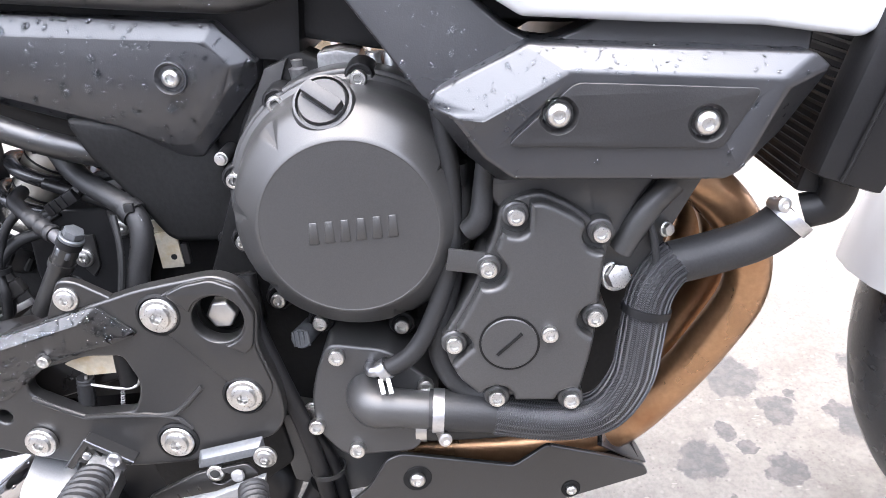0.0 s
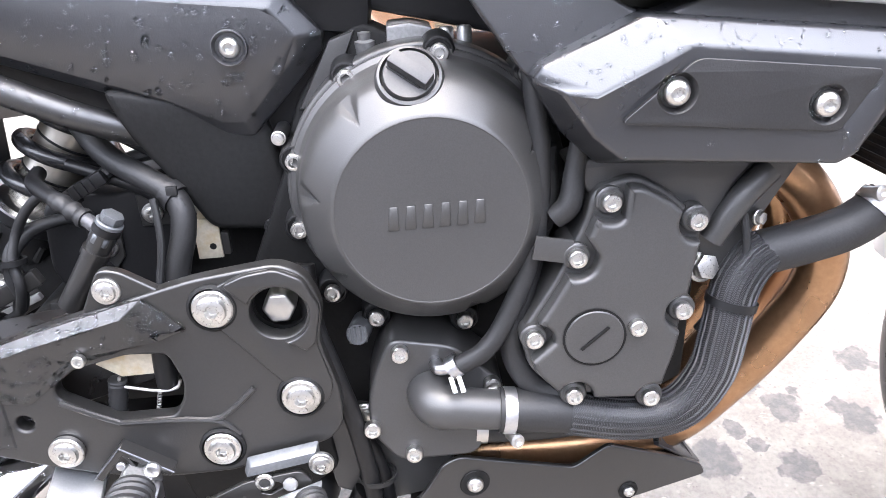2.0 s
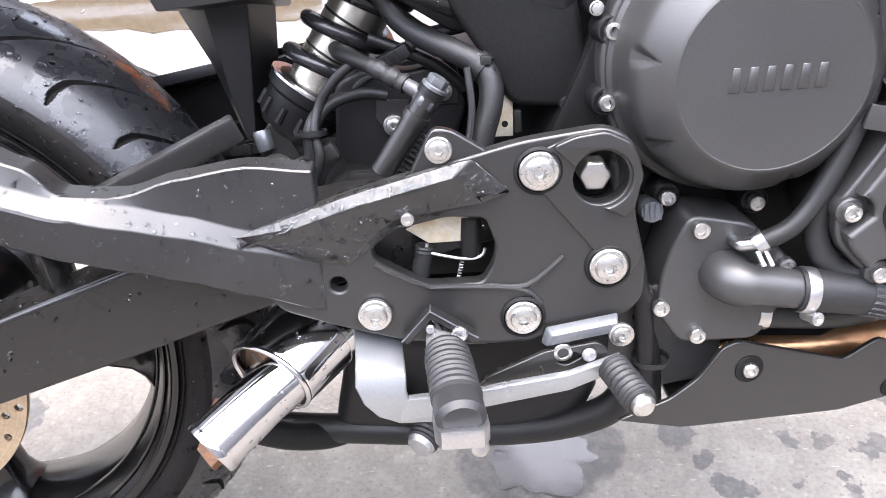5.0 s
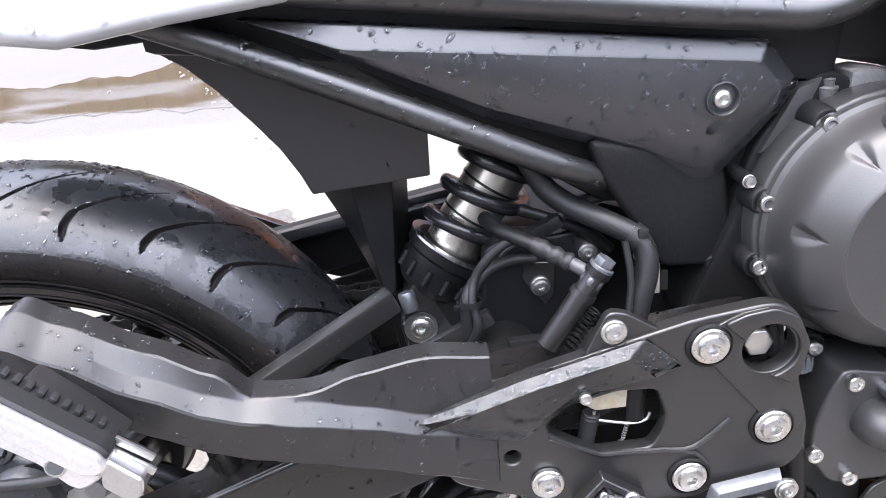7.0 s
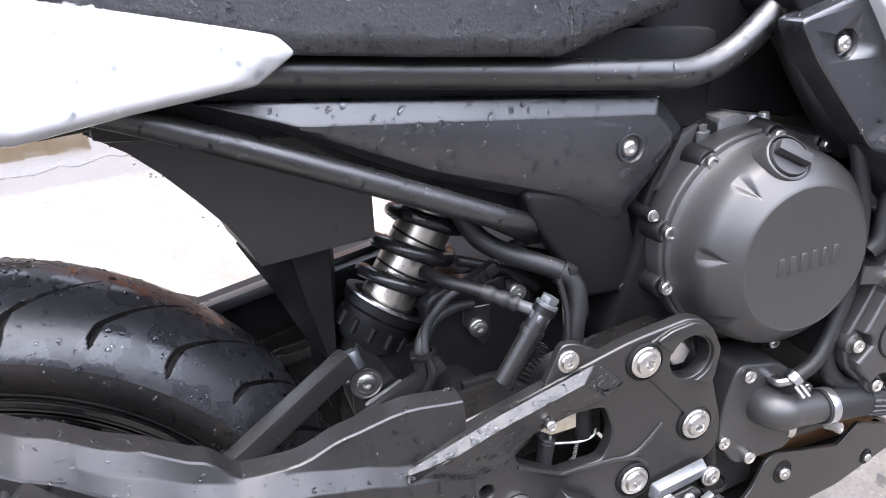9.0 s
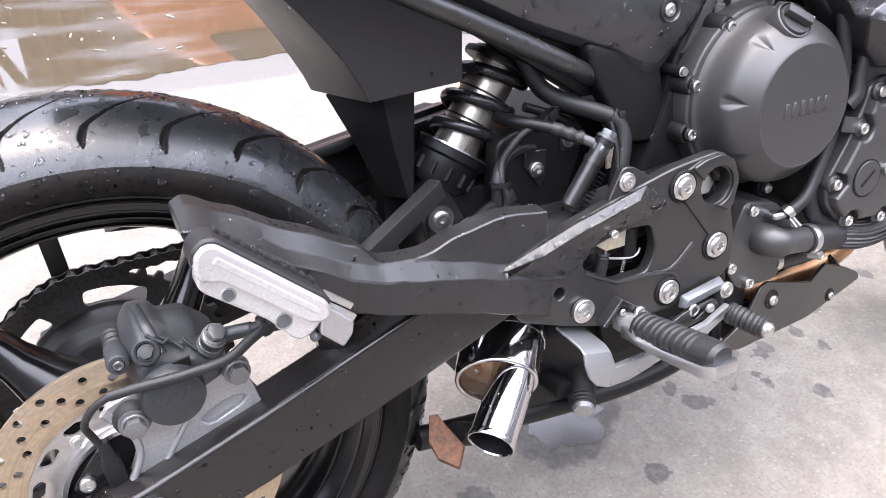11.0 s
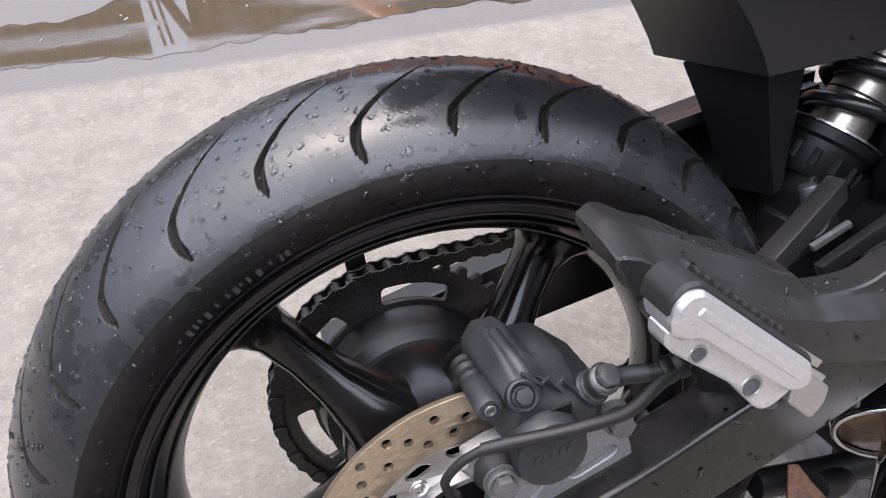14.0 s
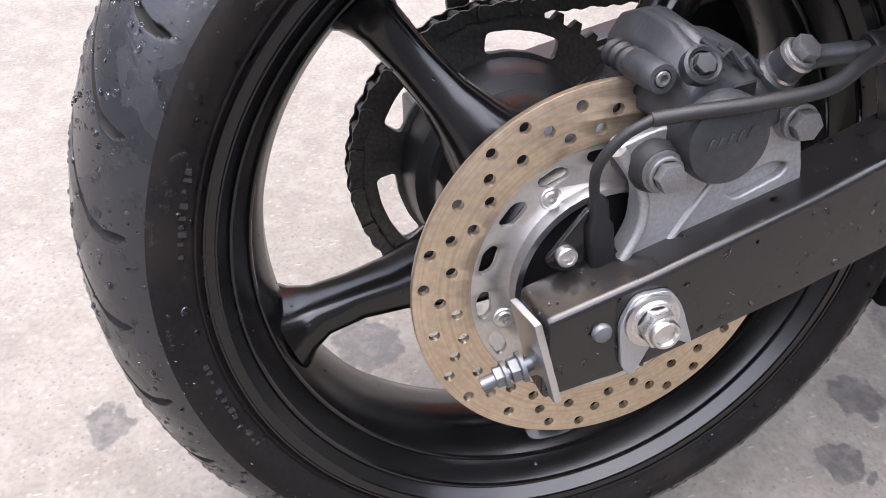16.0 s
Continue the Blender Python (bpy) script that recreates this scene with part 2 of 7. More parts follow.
def concrete():
    m = bpy.data.materials.new("worn_concrete")
    m.use_nodes = True
    n, k = m.node_tree.nodes, m.node_tree.links
    b = n["Principled BSDF"]
    geo = n.new("ShaderNodeNewGeometry")

    def tex(scale, detail=4.0, kind="ShaderNodeTexNoise"):
        t = n.new(kind)
        t.inputs["Scale"].default_value = scale
        if kind == "ShaderNodeTexNoise":
            t.inputs["Detail"].default_value = detail
        k.new(geo.outputs["Position"], t.inputs["Vector"])
        return t

    def remap(sock, a, c, lo, hi):
        r = n.new("ShaderNodeMapRange")
        for i, v in enumerate((a, c, lo, hi), 1):
            r.inputs[i].default_value = v
        k.new(sock, r.inputs[0])
        return r.outputs[0]

    def mixed(fac, a, c):
        x = n.new("ShaderNodeMixRGB")
        k.new(fac, x.inputs[0])
        for i, v in ((1, a), (2, c)):
            if isinstance(v, tuple):
                x.inputs[i].default_value = (*v, 1)
            else:
                k.new(v, x.inputs[i])
        return x.outputs[0]

    broad, mid, fine = tex(1.6, 6), tex(14, 8), tex(170, 6)
    pebbles, chips = tex(125, kind="ShaderNodeTexVoronoi"), tex(190, kind="ShaderNodeTexVoronoi")
    base = mixed(remap(broad.outputs[0], 0.35, 0.65, 0, 1), (0.145, 0.131, 0.112), (0.170, 0.154, 0.133))
    base = mixed(remap(mid.outputs[0], 0.40, 0.66, 0, 0.65), base, (0.112, 0.099, 0.083))
    base = mixed(remap(fine.outputs[0], 0.42, 0.68, 0.0, 0.34), base, (0.068, 0.059, 0.048))
    worn = tex(52, 7)
    base = mixed(remap(worn.outputs[0], 0.50, 0.68, 0, 0.36), base, (0.205, 0.187, 0.162))
    sel = n.new("ShaderNodeSeparateColor")
    k.new(pebbles.outputs["Color"], sel.inputs[0])
    light = n.new("ShaderNodeMath")
    light.operation = "MULTIPLY"
    k.new(remap(sel.outputs[0], 0.80, 0.84, 0, 1), light.inputs[0])
    k.new(remap(pebbles.outputs["Distance"], 0.16, 0.42, 0.42, 0), light.inputs[1])
    base = mixed(light.outputs[0], base, (0.225, 0.209, 0.182))
    sel2 = n.new("ShaderNodeSeparateColor")
    k.new(chips.outputs["Color"], sel2.inputs[0])
    dark = n.new("ShaderNodeMath")
    dark.operation = "MULTIPLY"
    k.new(remap(sel2.outputs[1], 0.86, 0.9, 0, 1), dark.inputs[0])
    k.new(remap(chips.outputs["Distance"], 0.25, 0.35, 0.55, 0), dark.inputs[1])
    base = mixed(dark.outputs[0], base, (0.085, 0.07, 0.058))
    for sx, sy, turn in ((70, 300, 0.5), (70, 300, 2.1), (80, 320, 1.2)):
        mp = n.new("ShaderNodeMapping")
        mp.inputs["Rotation"].default_value = (0, 0, turn)
        mp.inputs["Scale"].default_value = (sx, sy, 1)
        k.new(geo.outputs["Position"], mp.inputs["Vector"])
        fl = n.new("ShaderNodeTexVoronoi")
        fl.inputs["Scale"].default_value = 1.0
        k.new(mp.outputs[0], fl.inputs["Vector"])
        sf = n.new("ShaderNodeSeparateColor")
        k.new(fl.outputs["Color"], sf.inputs[0])
        straw = n.new("ShaderNodeMath")
        straw.operation = "MULTIPLY"
        k.new(remap(sf.outputs[0], 0.984, 0.988, 0, 1), straw.inputs[0])
        k.new(remap(fl.outputs["Distance"], 0.20, 0.36, 0.42, 0), straw.inputs[1])
        base = mixed(straw.outputs[0], base, (0.31, 0.288, 0.248))
    warp = tex(48, 8)
    wv = n.new("ShaderNodeVectorMath")
    wv.operation = "MULTIPLY_ADD"
    k.new(warp.outputs["Color"], wv.inputs[0])
    wv.inputs[1].default_value = (0.046, 0.046, 0)
    k.new(geo.outputs["Position"], wv.inputs[2])
    wet = None
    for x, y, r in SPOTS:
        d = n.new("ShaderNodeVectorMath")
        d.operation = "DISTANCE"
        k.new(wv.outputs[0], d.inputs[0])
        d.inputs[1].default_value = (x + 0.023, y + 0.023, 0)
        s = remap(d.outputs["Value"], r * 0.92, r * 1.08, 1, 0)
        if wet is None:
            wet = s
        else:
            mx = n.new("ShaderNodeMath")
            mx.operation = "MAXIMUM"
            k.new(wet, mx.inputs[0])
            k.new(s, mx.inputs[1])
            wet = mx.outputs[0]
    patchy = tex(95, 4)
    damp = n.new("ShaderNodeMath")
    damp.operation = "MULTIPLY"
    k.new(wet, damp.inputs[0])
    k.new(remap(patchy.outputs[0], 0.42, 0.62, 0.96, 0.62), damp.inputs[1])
    # damp rim of the puddle
    sep = n.new("ShaderNodeSeparateXYZ")
    k.new(wv.outputs[0], sep.inputs[0])
    rim = remap(sep.outputs[1], 1.395, 1.42, 0, 1.0)
    allwet = n.new("ShaderNodeMath")
    allwet.operation = "MAXIMUM"
    k.new(damp.outputs[0], allwet.inputs[0])
    k.new(rim, allwet.inputs[1])
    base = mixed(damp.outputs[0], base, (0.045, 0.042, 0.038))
    base = mixed(rim, base, (0.086, 0.080, 0.075))
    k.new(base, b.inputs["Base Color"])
    k.new(remap(allwet.outputs[0], 0, 1, 0.85, 0.60), b.inputs["Roughness"])
    bp = n.new("ShaderNodeBump")
    bp.inputs["Strength"].default_value, bp.inputs["Distance"].default_value = 0.7, 0.0025
    add = n.new("ShaderNodeMath")
    k.new(mid.outputs[0], add.inputs[0])
    k.new(fine.outputs[0], add.inputs[1])
    k.new(add.outputs[0], bp.inputs["Height"])
    k.new(bp.outputs[0], b.inputs["Normal"])
    return m


def mesh_object(name, bm, mat, parent=None, smooth=True, angle=35, weigh=False):
    bmesh.ops.recalc_face_normals(bm, faces=bm.faces)
    me = bpy.data.meshes.new(name)
    bm.to_mesh(me)
    bm.free()
    if smooth:
        me.polygons.foreach_set("use_smooth", [True] * len(me.polygons))
        me.set_sharp_from_angle(angle=radians(angle))
    ob = new(name, me)
    if mat:
        me.materials.append(mat)
    if smooth and weigh:
        ob.modifiers.new("weighted", "WEIGHTED_NORMAL").keep_sharp = True
    if parent:
        ob.parent = parent
    return ob


BEVELLED = ("right_beam", "left_beam", "bracing_bar", "footrest_plate", "raised_wing", "clutch_cover", "pickup_cover", "pickup_base", "water_pump", "frame_cover", "belly_panel", "upper_lug", "bracket", "bridge")


def part(name, bm, mat, parent, label="", angle=35, weigh=None):
    """One mesh under a thing or a part, in the motorcycle's own upright axes."""
    flat = any(len(f.verts) > 4 for f in bm.faces) or name in BEVELLED
    ob = mesh_object(name, bm, mat, parent, angle=angle, weigh=flat if weigh is None else weigh)
    return tagged(ob, label)


# ---- shapes ----
def fillet(pts, r, steps=4):
    """A closed outline with its corners rounded to about r."""
    out = []
    n = len(pts)
    for i in range(n):
        p, a, b = Vector(pts[i]), Vector(pts[i - 1]), Vector(pts[(i + 1) % n])
        u, v = a - p, b - p
        d = min(r, u.length * 0.45, v.length * 0.45)
        p0, p1 = p + u.normalized() * d, p + v.normalized() * d
        for s in range(steps + 1):
            q = s / steps
            out.append(((1 - q) ** 2) * p0 + 2 * q * (1 - q) * p + q * q * p1)
    return out


def circle(x, z, r, n=24):
    return [Vector((x + r * math.cos(2 * math.pi * i / n), z + r * math.sin(2 * math.pi * i / n))) for i in range(n)]


def slab(outline, y_out, y_in, bevel=0.0015, holes=(), res=2, shape=None):
    """An outline in the x-z plane, extruded from y_out (right-hand side) to y_in, with rounded rims. shape moves each vertex."""
    cu = bpy.data.curves.new("outline", "CURVE")
    cu.dimensions, cu.fill_mode = "2D", "BOTH"
    half = (y_in - y_out) / 2
    cu.extrude, cu.bevel_depth, cu.bevel_resolution, cu.offset = max(half - bevel, 1e-5), bevel, res, -bevel
    for loop in (outline, *holes):
        sp = cu.splines.new("POLY")
        sp.points.add(len(loop) - 1)
        for q, p in zip(sp.points, loop):
            q.co = (p[0], p[1], 0, 1)
        sp.use_cyclic_u = True
    tmp = bpy.data.objects.new("outline", cu)
    me = bpy.data.meshes.new_from_object(tmp)
    bm = bmesh.new()
    bm.from_mesh(me)
    bpy.data.objects.remove(tmp)
    bpy.data.curves.remove(cu)
    bpy.data.meshes.remove(me)
    mid = (y_out + y_in) / 2
    for v in bm.verts:
        v.co = Vector((v.co.x, mid - v.co.z, v.co.y))
    bmesh.ops.remove_doubles(bm, verts=bm.verts, dist=1e-5)
    if shape:
        for v in bm.verts:
            v.co = shape(v.co)
    return bm


def inset(outline, d):
    """A closed outline moved inwards by d."""
    pts = [Vector(p[:2]) for p in outline]
    n = len(pts)
    area = sum(pts[i - 1].x * pts[i].y - pts[i].x * pts[i - 1].y for i in range(n))
    out = []
    for i in range(n):
        u, v = (pts[i] - pts[i - 1]).normalized(), (pts[(i + 1) % n] - pts[i]).normalized()
        a, b = Vector((-u.y, u.x)), Vector((-v.y, v.x))
        m = (a + b).normalized()
        out.append(pts[i] + m * (d if area > 0 else -d) / max(0.5, m.dot(a)))
    return out


def scallop(outline, centres, r):
    """An outline cut back in arcs of radius r round each centre."""
    pts = [Vector(p[:2]) for p in outline]
    mid = sum(pts, Vector((0, 0))) / len(pts)
    dense = []
    for a, b in zip(pts, pts[1:] + pts[:1]):
        k = max(1, int((b - a).length / 0.002))
        dense += [a + (b - a) * (q / k) for q in range(k)]
    out = []
    for p in dense:
        for c in centres:
            c = Vector(c)
            if (p - c).length < r:
                way = (mid - c).normalized()
                side = p - c
                along = side.dot(Vector((-way.y, way.x)))
                along = max(-r * 0.97, min(r * 0.97, along))
                p = c + Vector((-way.y, way.x)) * along + way * math.sqrt(r * r - along * along)
        out.append(p)
    return out


def facet(levels, cap=True):
    """Outlines of equal count joined one to the next: levels are lists of (x, y, z)."""
    bm = bmesh.new()
    rings = [[bm.verts.new(p) for p in lv] for lv in levels]
    n = len(rings[0])
    for a, b in zip(rings, rings[1:]):
        for i in range(n):
            bm.faces.new((a[i], a[(i + 1) % n], b[(i + 1) % n], b[i]))
    if cap:
        bm.faces.new(rings[0])
        bm.faces.new(rings[-1])
    return bm


def soften(bm, width, segments=2):
    bmesh.ops.recalc_face_normals(bm, faces=bm.faces)
    edges = [e for e in bm.edges if len(e.link_faces) == 2 and e.calc_face_angle(0) > 0.3]
    bmesh.ops.bevel(bm, geom=edges, offset=width, segments=segments, affect="EDGES", profile=0.6)
    return bm


def box(cx, cy, cz, sx, sy, sz, bevel=0.002, turn=None):
    bm = bmesh.new()
    bmesh.ops.create_cube(bm, size=1)
    for v in bm.verts:
        v.co = Vector((v.co.x * sx, v.co.y * sy, v.co.z * sz))
    if bevel:
        soften(bm, bevel)
    m = Matrix.Translation((cx, cy, cz)) @ (turn.to_4x4() if turn else Matrix.Identity(4))
    bmesh.ops.transform(bm, matrix=m, verts=bm.verts)
    return bm


def lathe(profile, origin, axis, n=32, closed=False):
    """A profile of (radius, height) turned about axis through origin."""
    bm = bmesh.new()
    rot = Vector((0, 0, 1)).rotation_difference(Vector(axis).normalized()).to_matrix()
    o = Vector(origin)
    rings = []
    for r, h in profile:
        if r < 1e-6:
            rings.append([bm.verts.new(o + rot @ Vector((0, 0, h)))])
        else:
            rings.append([bm.verts.new(o + rot @ Vector((r * math.cos(2 * math.pi * i / n), r * math.sin(2 * math.pi * i / n), h))) for i in range(n)])
    pairs = list(zip(rings, rings[1:])) + ([(rings[-1], rings[0])] if closed else [])
    for a, b in pairs:
        for i in range(n):
            j = (i + 1) % n
            if len(a) == 1 and len(b) == 1:
                continue
            if len(a) == 1:
                bm.faces.new((a[0], b[i], b[j]))
            elif len(b) == 1:
                bm.faces.new((a[i], b[0], a[j]))
            else:
                bm.faces.new((a[i], b[i], b[j], a[j]))
    return bm


def spline(pts, steps=8):
    """Points along a smooth curve through pts."""
    P = [Vector(p) for p in pts]
    out = []
    for i in range(len(P) - 1):
        a, b, c, d = P[max(i - 1, 0)], P[i], P[i + 1], P[min(i + 2, len(P) - 1)]
        for s in range(steps):
            t = s / steps
            out.append(0.5 * (2 * b + (c - a) * t + (2 * a - 5 * b + 4 * c - d) * t * t + (3 * b - a - 3 * c + d) * t ** 3))
    out.append(P[-1])
    return out


def sweep(pts, radius, n=14, steps=8, smooth=True, cap=True, wave=None):
    """A tube along pts; radius is one number or one for each point. wave(i, count) scales a ring."""
    line = spline(pts, steps) if smooth else [Vector(p) for p in pts]
    m = len(line)
    if isinstance(radius, (int, float)):
        rr = [radius] * m
    else:
        rr = []
        for i in range(m):
            q = i / (m - 1) * (len(radius) - 1)
            j = min(int(q), len(radius) - 2)
            rr.append(radius[j] + (radius[j + 1] - radius[j]) * (q - j))
    bm = bmesh.new()
    up = None
    rings = []
    for i, p in enumerate(line):
        d = (line[min(i + 1, m - 1)] - line[max(i - 1, 0)]).normalized()
        if up is None:
            up = d.orthogonal().normalized()
        up = (up - d * up.dot(d)).normalized()
        side = d.cross(up)
        k = rr[i] * (wave(i, m) if wave else 1)
        rings.append([bm.verts.new(p + up * (k * math.cos(2 * math.pi * a / n)) + side * (k * math.sin(2 * math.pi * a / n))) for a in range(n)])
    for a, b in zip(rings, rings[1:]):
        for i in range(n):
            bm.faces.new((a[i], a[(i + 1) % n], b[(i + 1) % n], b[i]))
    if cap:
        bm.faces.new(rings[0])
        bm.faces.new(rings[-1])
    return bm


def join(*bms):
    """Several shapes of ONE part joined into one mesh."""
    me = bpy.data.meshes.new("joined")
    first = bms[0]
    for b in bms[1:]:
        b.to_mesh(me)
        first.from_mesh(me)
        b.free()
    bpy.data.meshes.remove(me)
    return first


def beam(a, b, w, h, bevel=0.002, up=(0, 0, 1)):
    """A bar of section w x h from a to b."""
    a, b = Vector(a), Vector(b)
    d = (b - a).normalized()
    s = d.cross(Vector(up)).normalized()
    u = s.cross(d)
    rot = Matrix((d, s, u)).transposed()
    c = (a + b) / 2
    return box(*c, (b - a).length, w, h, bevel, rot)


# bolts share their meshes
BOLT_MESHES = {}


def bore(ob, pos, r, depth):
    """A round, tapered recess sunk into a part from its right-hand side."""
    x, y, z = pos
    me = bpy.data.meshes.new("bore")
    bm = lathe([(0, -depth), (r * 0.80, -depth), (r * 0.86, -depth * 0.8), (r * 0.97, -0.0008), (r * 1.05, 0.0002), (r * 1.05, 0.01), (0, 0.01)], (x, y, z), (0, -1, 0), 40)
    bmesh.ops.recalc_face_normals(bm, faces=bm.faces)
    bm.to_mesh(me)
    bm.free()
    cutter = new("bore", me)
    cutter.parent = ob.parent
    mod = ob.modifiers.new("bore", "BOOLEAN")
    mod.object, mod.operation, mod.solver = cutter, "DIFFERENCE", "EXACT"
    bpy.context.view_layer.update()
    done = bpy.data.meshes.new_from_object(ob.evaluated_get(bpy.context.evaluated_depsgraph_get()))
    ob.modifiers.clear()
    old, name = ob.data, ob.data.name
    ob.data = done
    bpy.data.meshes.remove(old)
    done.name = name
    bpy.data.objects.remove(cutter)
    bpy.data.meshes.remove(me)
    done.polygons.foreach_set("use_smooth", [True] * len(done.polygons))
    done.set_sharp_from_angle(angle=radians(28))
    return ob


def bolt(parent, pos, r, style="socket", axis=(0, -1, 0), mat=None):
    """A screw head of radius r on its seat; socket, hex, flange (ringed, with a socket) or dome."""
    key = style
    if key not in BOLT_MESHES:
        if style == "socket":
            prof = [(0, -0.3), (0.98, -0.3), (1, 0.65), (0.9, 0.82), (0.6, 0.86), (0.56, 0.8), (0.5, 0.25), (0, 0.2)]
            bm = lathe(prof, (0, 0, 0), (0, 0, 1), 20)
        elif style == "flange":
            prof = [(0, -0.2), (1, -0.2), (1, 0.12), (0.93, 0.2), (0.74, 0.22), (0.70, 0.3), (0.66, 0.44), (0.52, 0.5), (0.32, 0.5), (0.29, 0.44), (0.26, 0.1), (0, 0.08)]
            bm = lathe(prof, (0, 0, 0), (0, 0, 1), 28)
        elif style == "button":
            prof = [(0, -0.2), (0.95, -0.2), (1, 0.05), (0.96, 0.28), (0.8, 0.48), (0.56, 0.58), (0.46, 0.56), (0.42, 0.2), (0, 0.15)]
            bm = lathe(prof, (0, 0, 0), (0, 0, 1), 24)
        elif style == "hex":
            bm = lathe([(0, -0.2), (1.25, -0.2), (1.25, 0.1), (1.15, 0.18), (1.0, 0.2)], (0, 0, 0), (0, 0, 1), 24)
            bm = join(bm, soften(lathe([(0.0, 0.1), (1.02, 0.1), (1.02, 0.95), (0, 0.95)], (0, 0, 0), (0, 0, 1), 6), 0.08))
        else:
            prof = [(0, -0.2), (0.9, -0.2), (1, 0.05), (0.97, 0.3), (0.8, 0.55), (0.5, 0.68), (0, 0.72)]
            bm = lathe(prof, (0, 0, 0), (0, 0, 1), 20)
        bmesh.ops.recalc_face_normals(bm, faces=bm.faces)
        me = bpy.data.meshes.new("bolt")
        bm.to_mesh(me)
        bm.free()
        me.polygons.foreach_set("use_smooth", [True] * len(me.polygons))
        me.set_sharp_from_angle(angle=radians(30))
        me.materials.append(STEEL)
        BOLT_MESHES[key] = me
    me = BOLT_MESHES[key]
    if mat:
        mk = (key, mat.name)
        if mk not in BOLT_MESHES:
            BOLT_MESHES[mk] = me.copy()
            BOLT_MESHES[mk].materials[0] = mat
        me = BOLT_MESHES[mk]
    ob = new("bolt", me)
    ob.parent = parent
    rot = Vector((0, 0, 1)).rotation_difference(Vector(axis).normalized())
    ob.matrix_basis = Matrix.LocRotScale(pos, rot, (r, r, r))
    return ob


# ---- the setting ----
def make_ground():
    bm = bmesh.new()
    bmesh.ops.create_grid(bm, x_segments=40, y_segments=40, size=60)
    ob = mesh_object("ground", bm, concrete())
    ob.location.z = GROUND
    return tagged(ob, "pale worn concrete yard with damp dark spots", "ground", kind="structure")


make_ground()


def make_puddle():
    m = bpy.data.materials.new("muddy_puddle_water")
    m.use_nodes = True
    n, k = m.node_tree.nodes, m.node_tree.links
    b = n["Principled BSDF"]
    b.inputs["Base Color"].default_value = (0.060, 0.045, 0.028, 1)
    b.inputs["Roughness"].default_value = 0.03
    b.inputs["Specular IOR Level"].default_value = 1.0
    t, bp = n.new("ShaderNodeTexNoise"), n.new("ShaderNodeBump")
    t.inputs["Scale"].default_value = 2.5
    bp.inputs["Strength"].default_value, bp.inputs["Distance"].default_value = 0.12, 0.004
    k.new(t.outputs[0], bp.inputs["Height"])
    k.new(bp.outputs[0], b.inputs["Normal"])
    mp, silt, shade, dull = n.new("ShaderNodeMapping"), n.new("ShaderNodeTexNoise"), n.new("ShaderNodeMixRGB"), n.new("ShaderNodeMapRange")
    geo, cover = n.new("ShaderNodeNewGeometry"), n.new("ShaderNodeMapRange")
    mp.inputs["Scale"].default_value = (1.6, 5.5, 1)
    silt.inputs["Scale"].default_value, silt.inputs["Detail"].default_value = 1.5, 7
    cover.inputs[1].default_value, cover.inputs[2].default_value = 0.50, 0.62
    dull.inputs[3].default_value, dull.inputs[4].default_value = 0.03, 0.14
    shade.inputs[1].default_value, shade.inputs[2].default_value = (0.052, 0.040, 0.026, 1), (0.078, 0.071, 0.063, 1)
    k.new(geo.outputs["Position"], mp.inputs["Vector"])
    k.new(mp.outputs[0], silt.inputs["Vector"])
    k.new(silt.outputs[0], cover.inputs[0])
    k.new(cover.outputs[0], shade.inputs[0])
    k.new(cover.outputs[0], dull.inputs[0])
    k.new(shade.outputs[0], b.inputs["Base Color"])
    k.new(dull.outputs[0], b.inputs["Roughness"])
    bm = bmesh.new()
    near = [(-2.6 + 0.02 * i, 1.50 + 0.06 * noise.noise(Vector((i * 0.07, 2.2, 0))) + 0.03 * noise.noise(Vector((i * 0.26, 0.2, 0))) + 0.014 * noise.noise(Vector((i * 0.9, 5, 0))), 0.0012) for i in range(300)]
    far = [(x, 1.72 + 1.6 / (1 + math.exp(-9 * (x + 0.02))) + 0.06 * noise.noise(Vector((x * 4, 7, 0))) + 0.03 * noise.noise(Vector((x * 17, 3, 0))), 0.0012) for x, _, _ in near]
    a, c = [bm.verts.new(p) for p in near], [bm.verts.new(p) for p in far]
    for i in range(len(a) - 1):
        bm.faces.new((a[i], a[i + 1], c[i + 1], c[i]))
    ob = mesh_object("puddle", bm, m)
    ob.location.z = GROUND
    return tagged(ob, "shallow muddy puddle on the concrete yard", "puddle", kind="structure")


make_puddle()


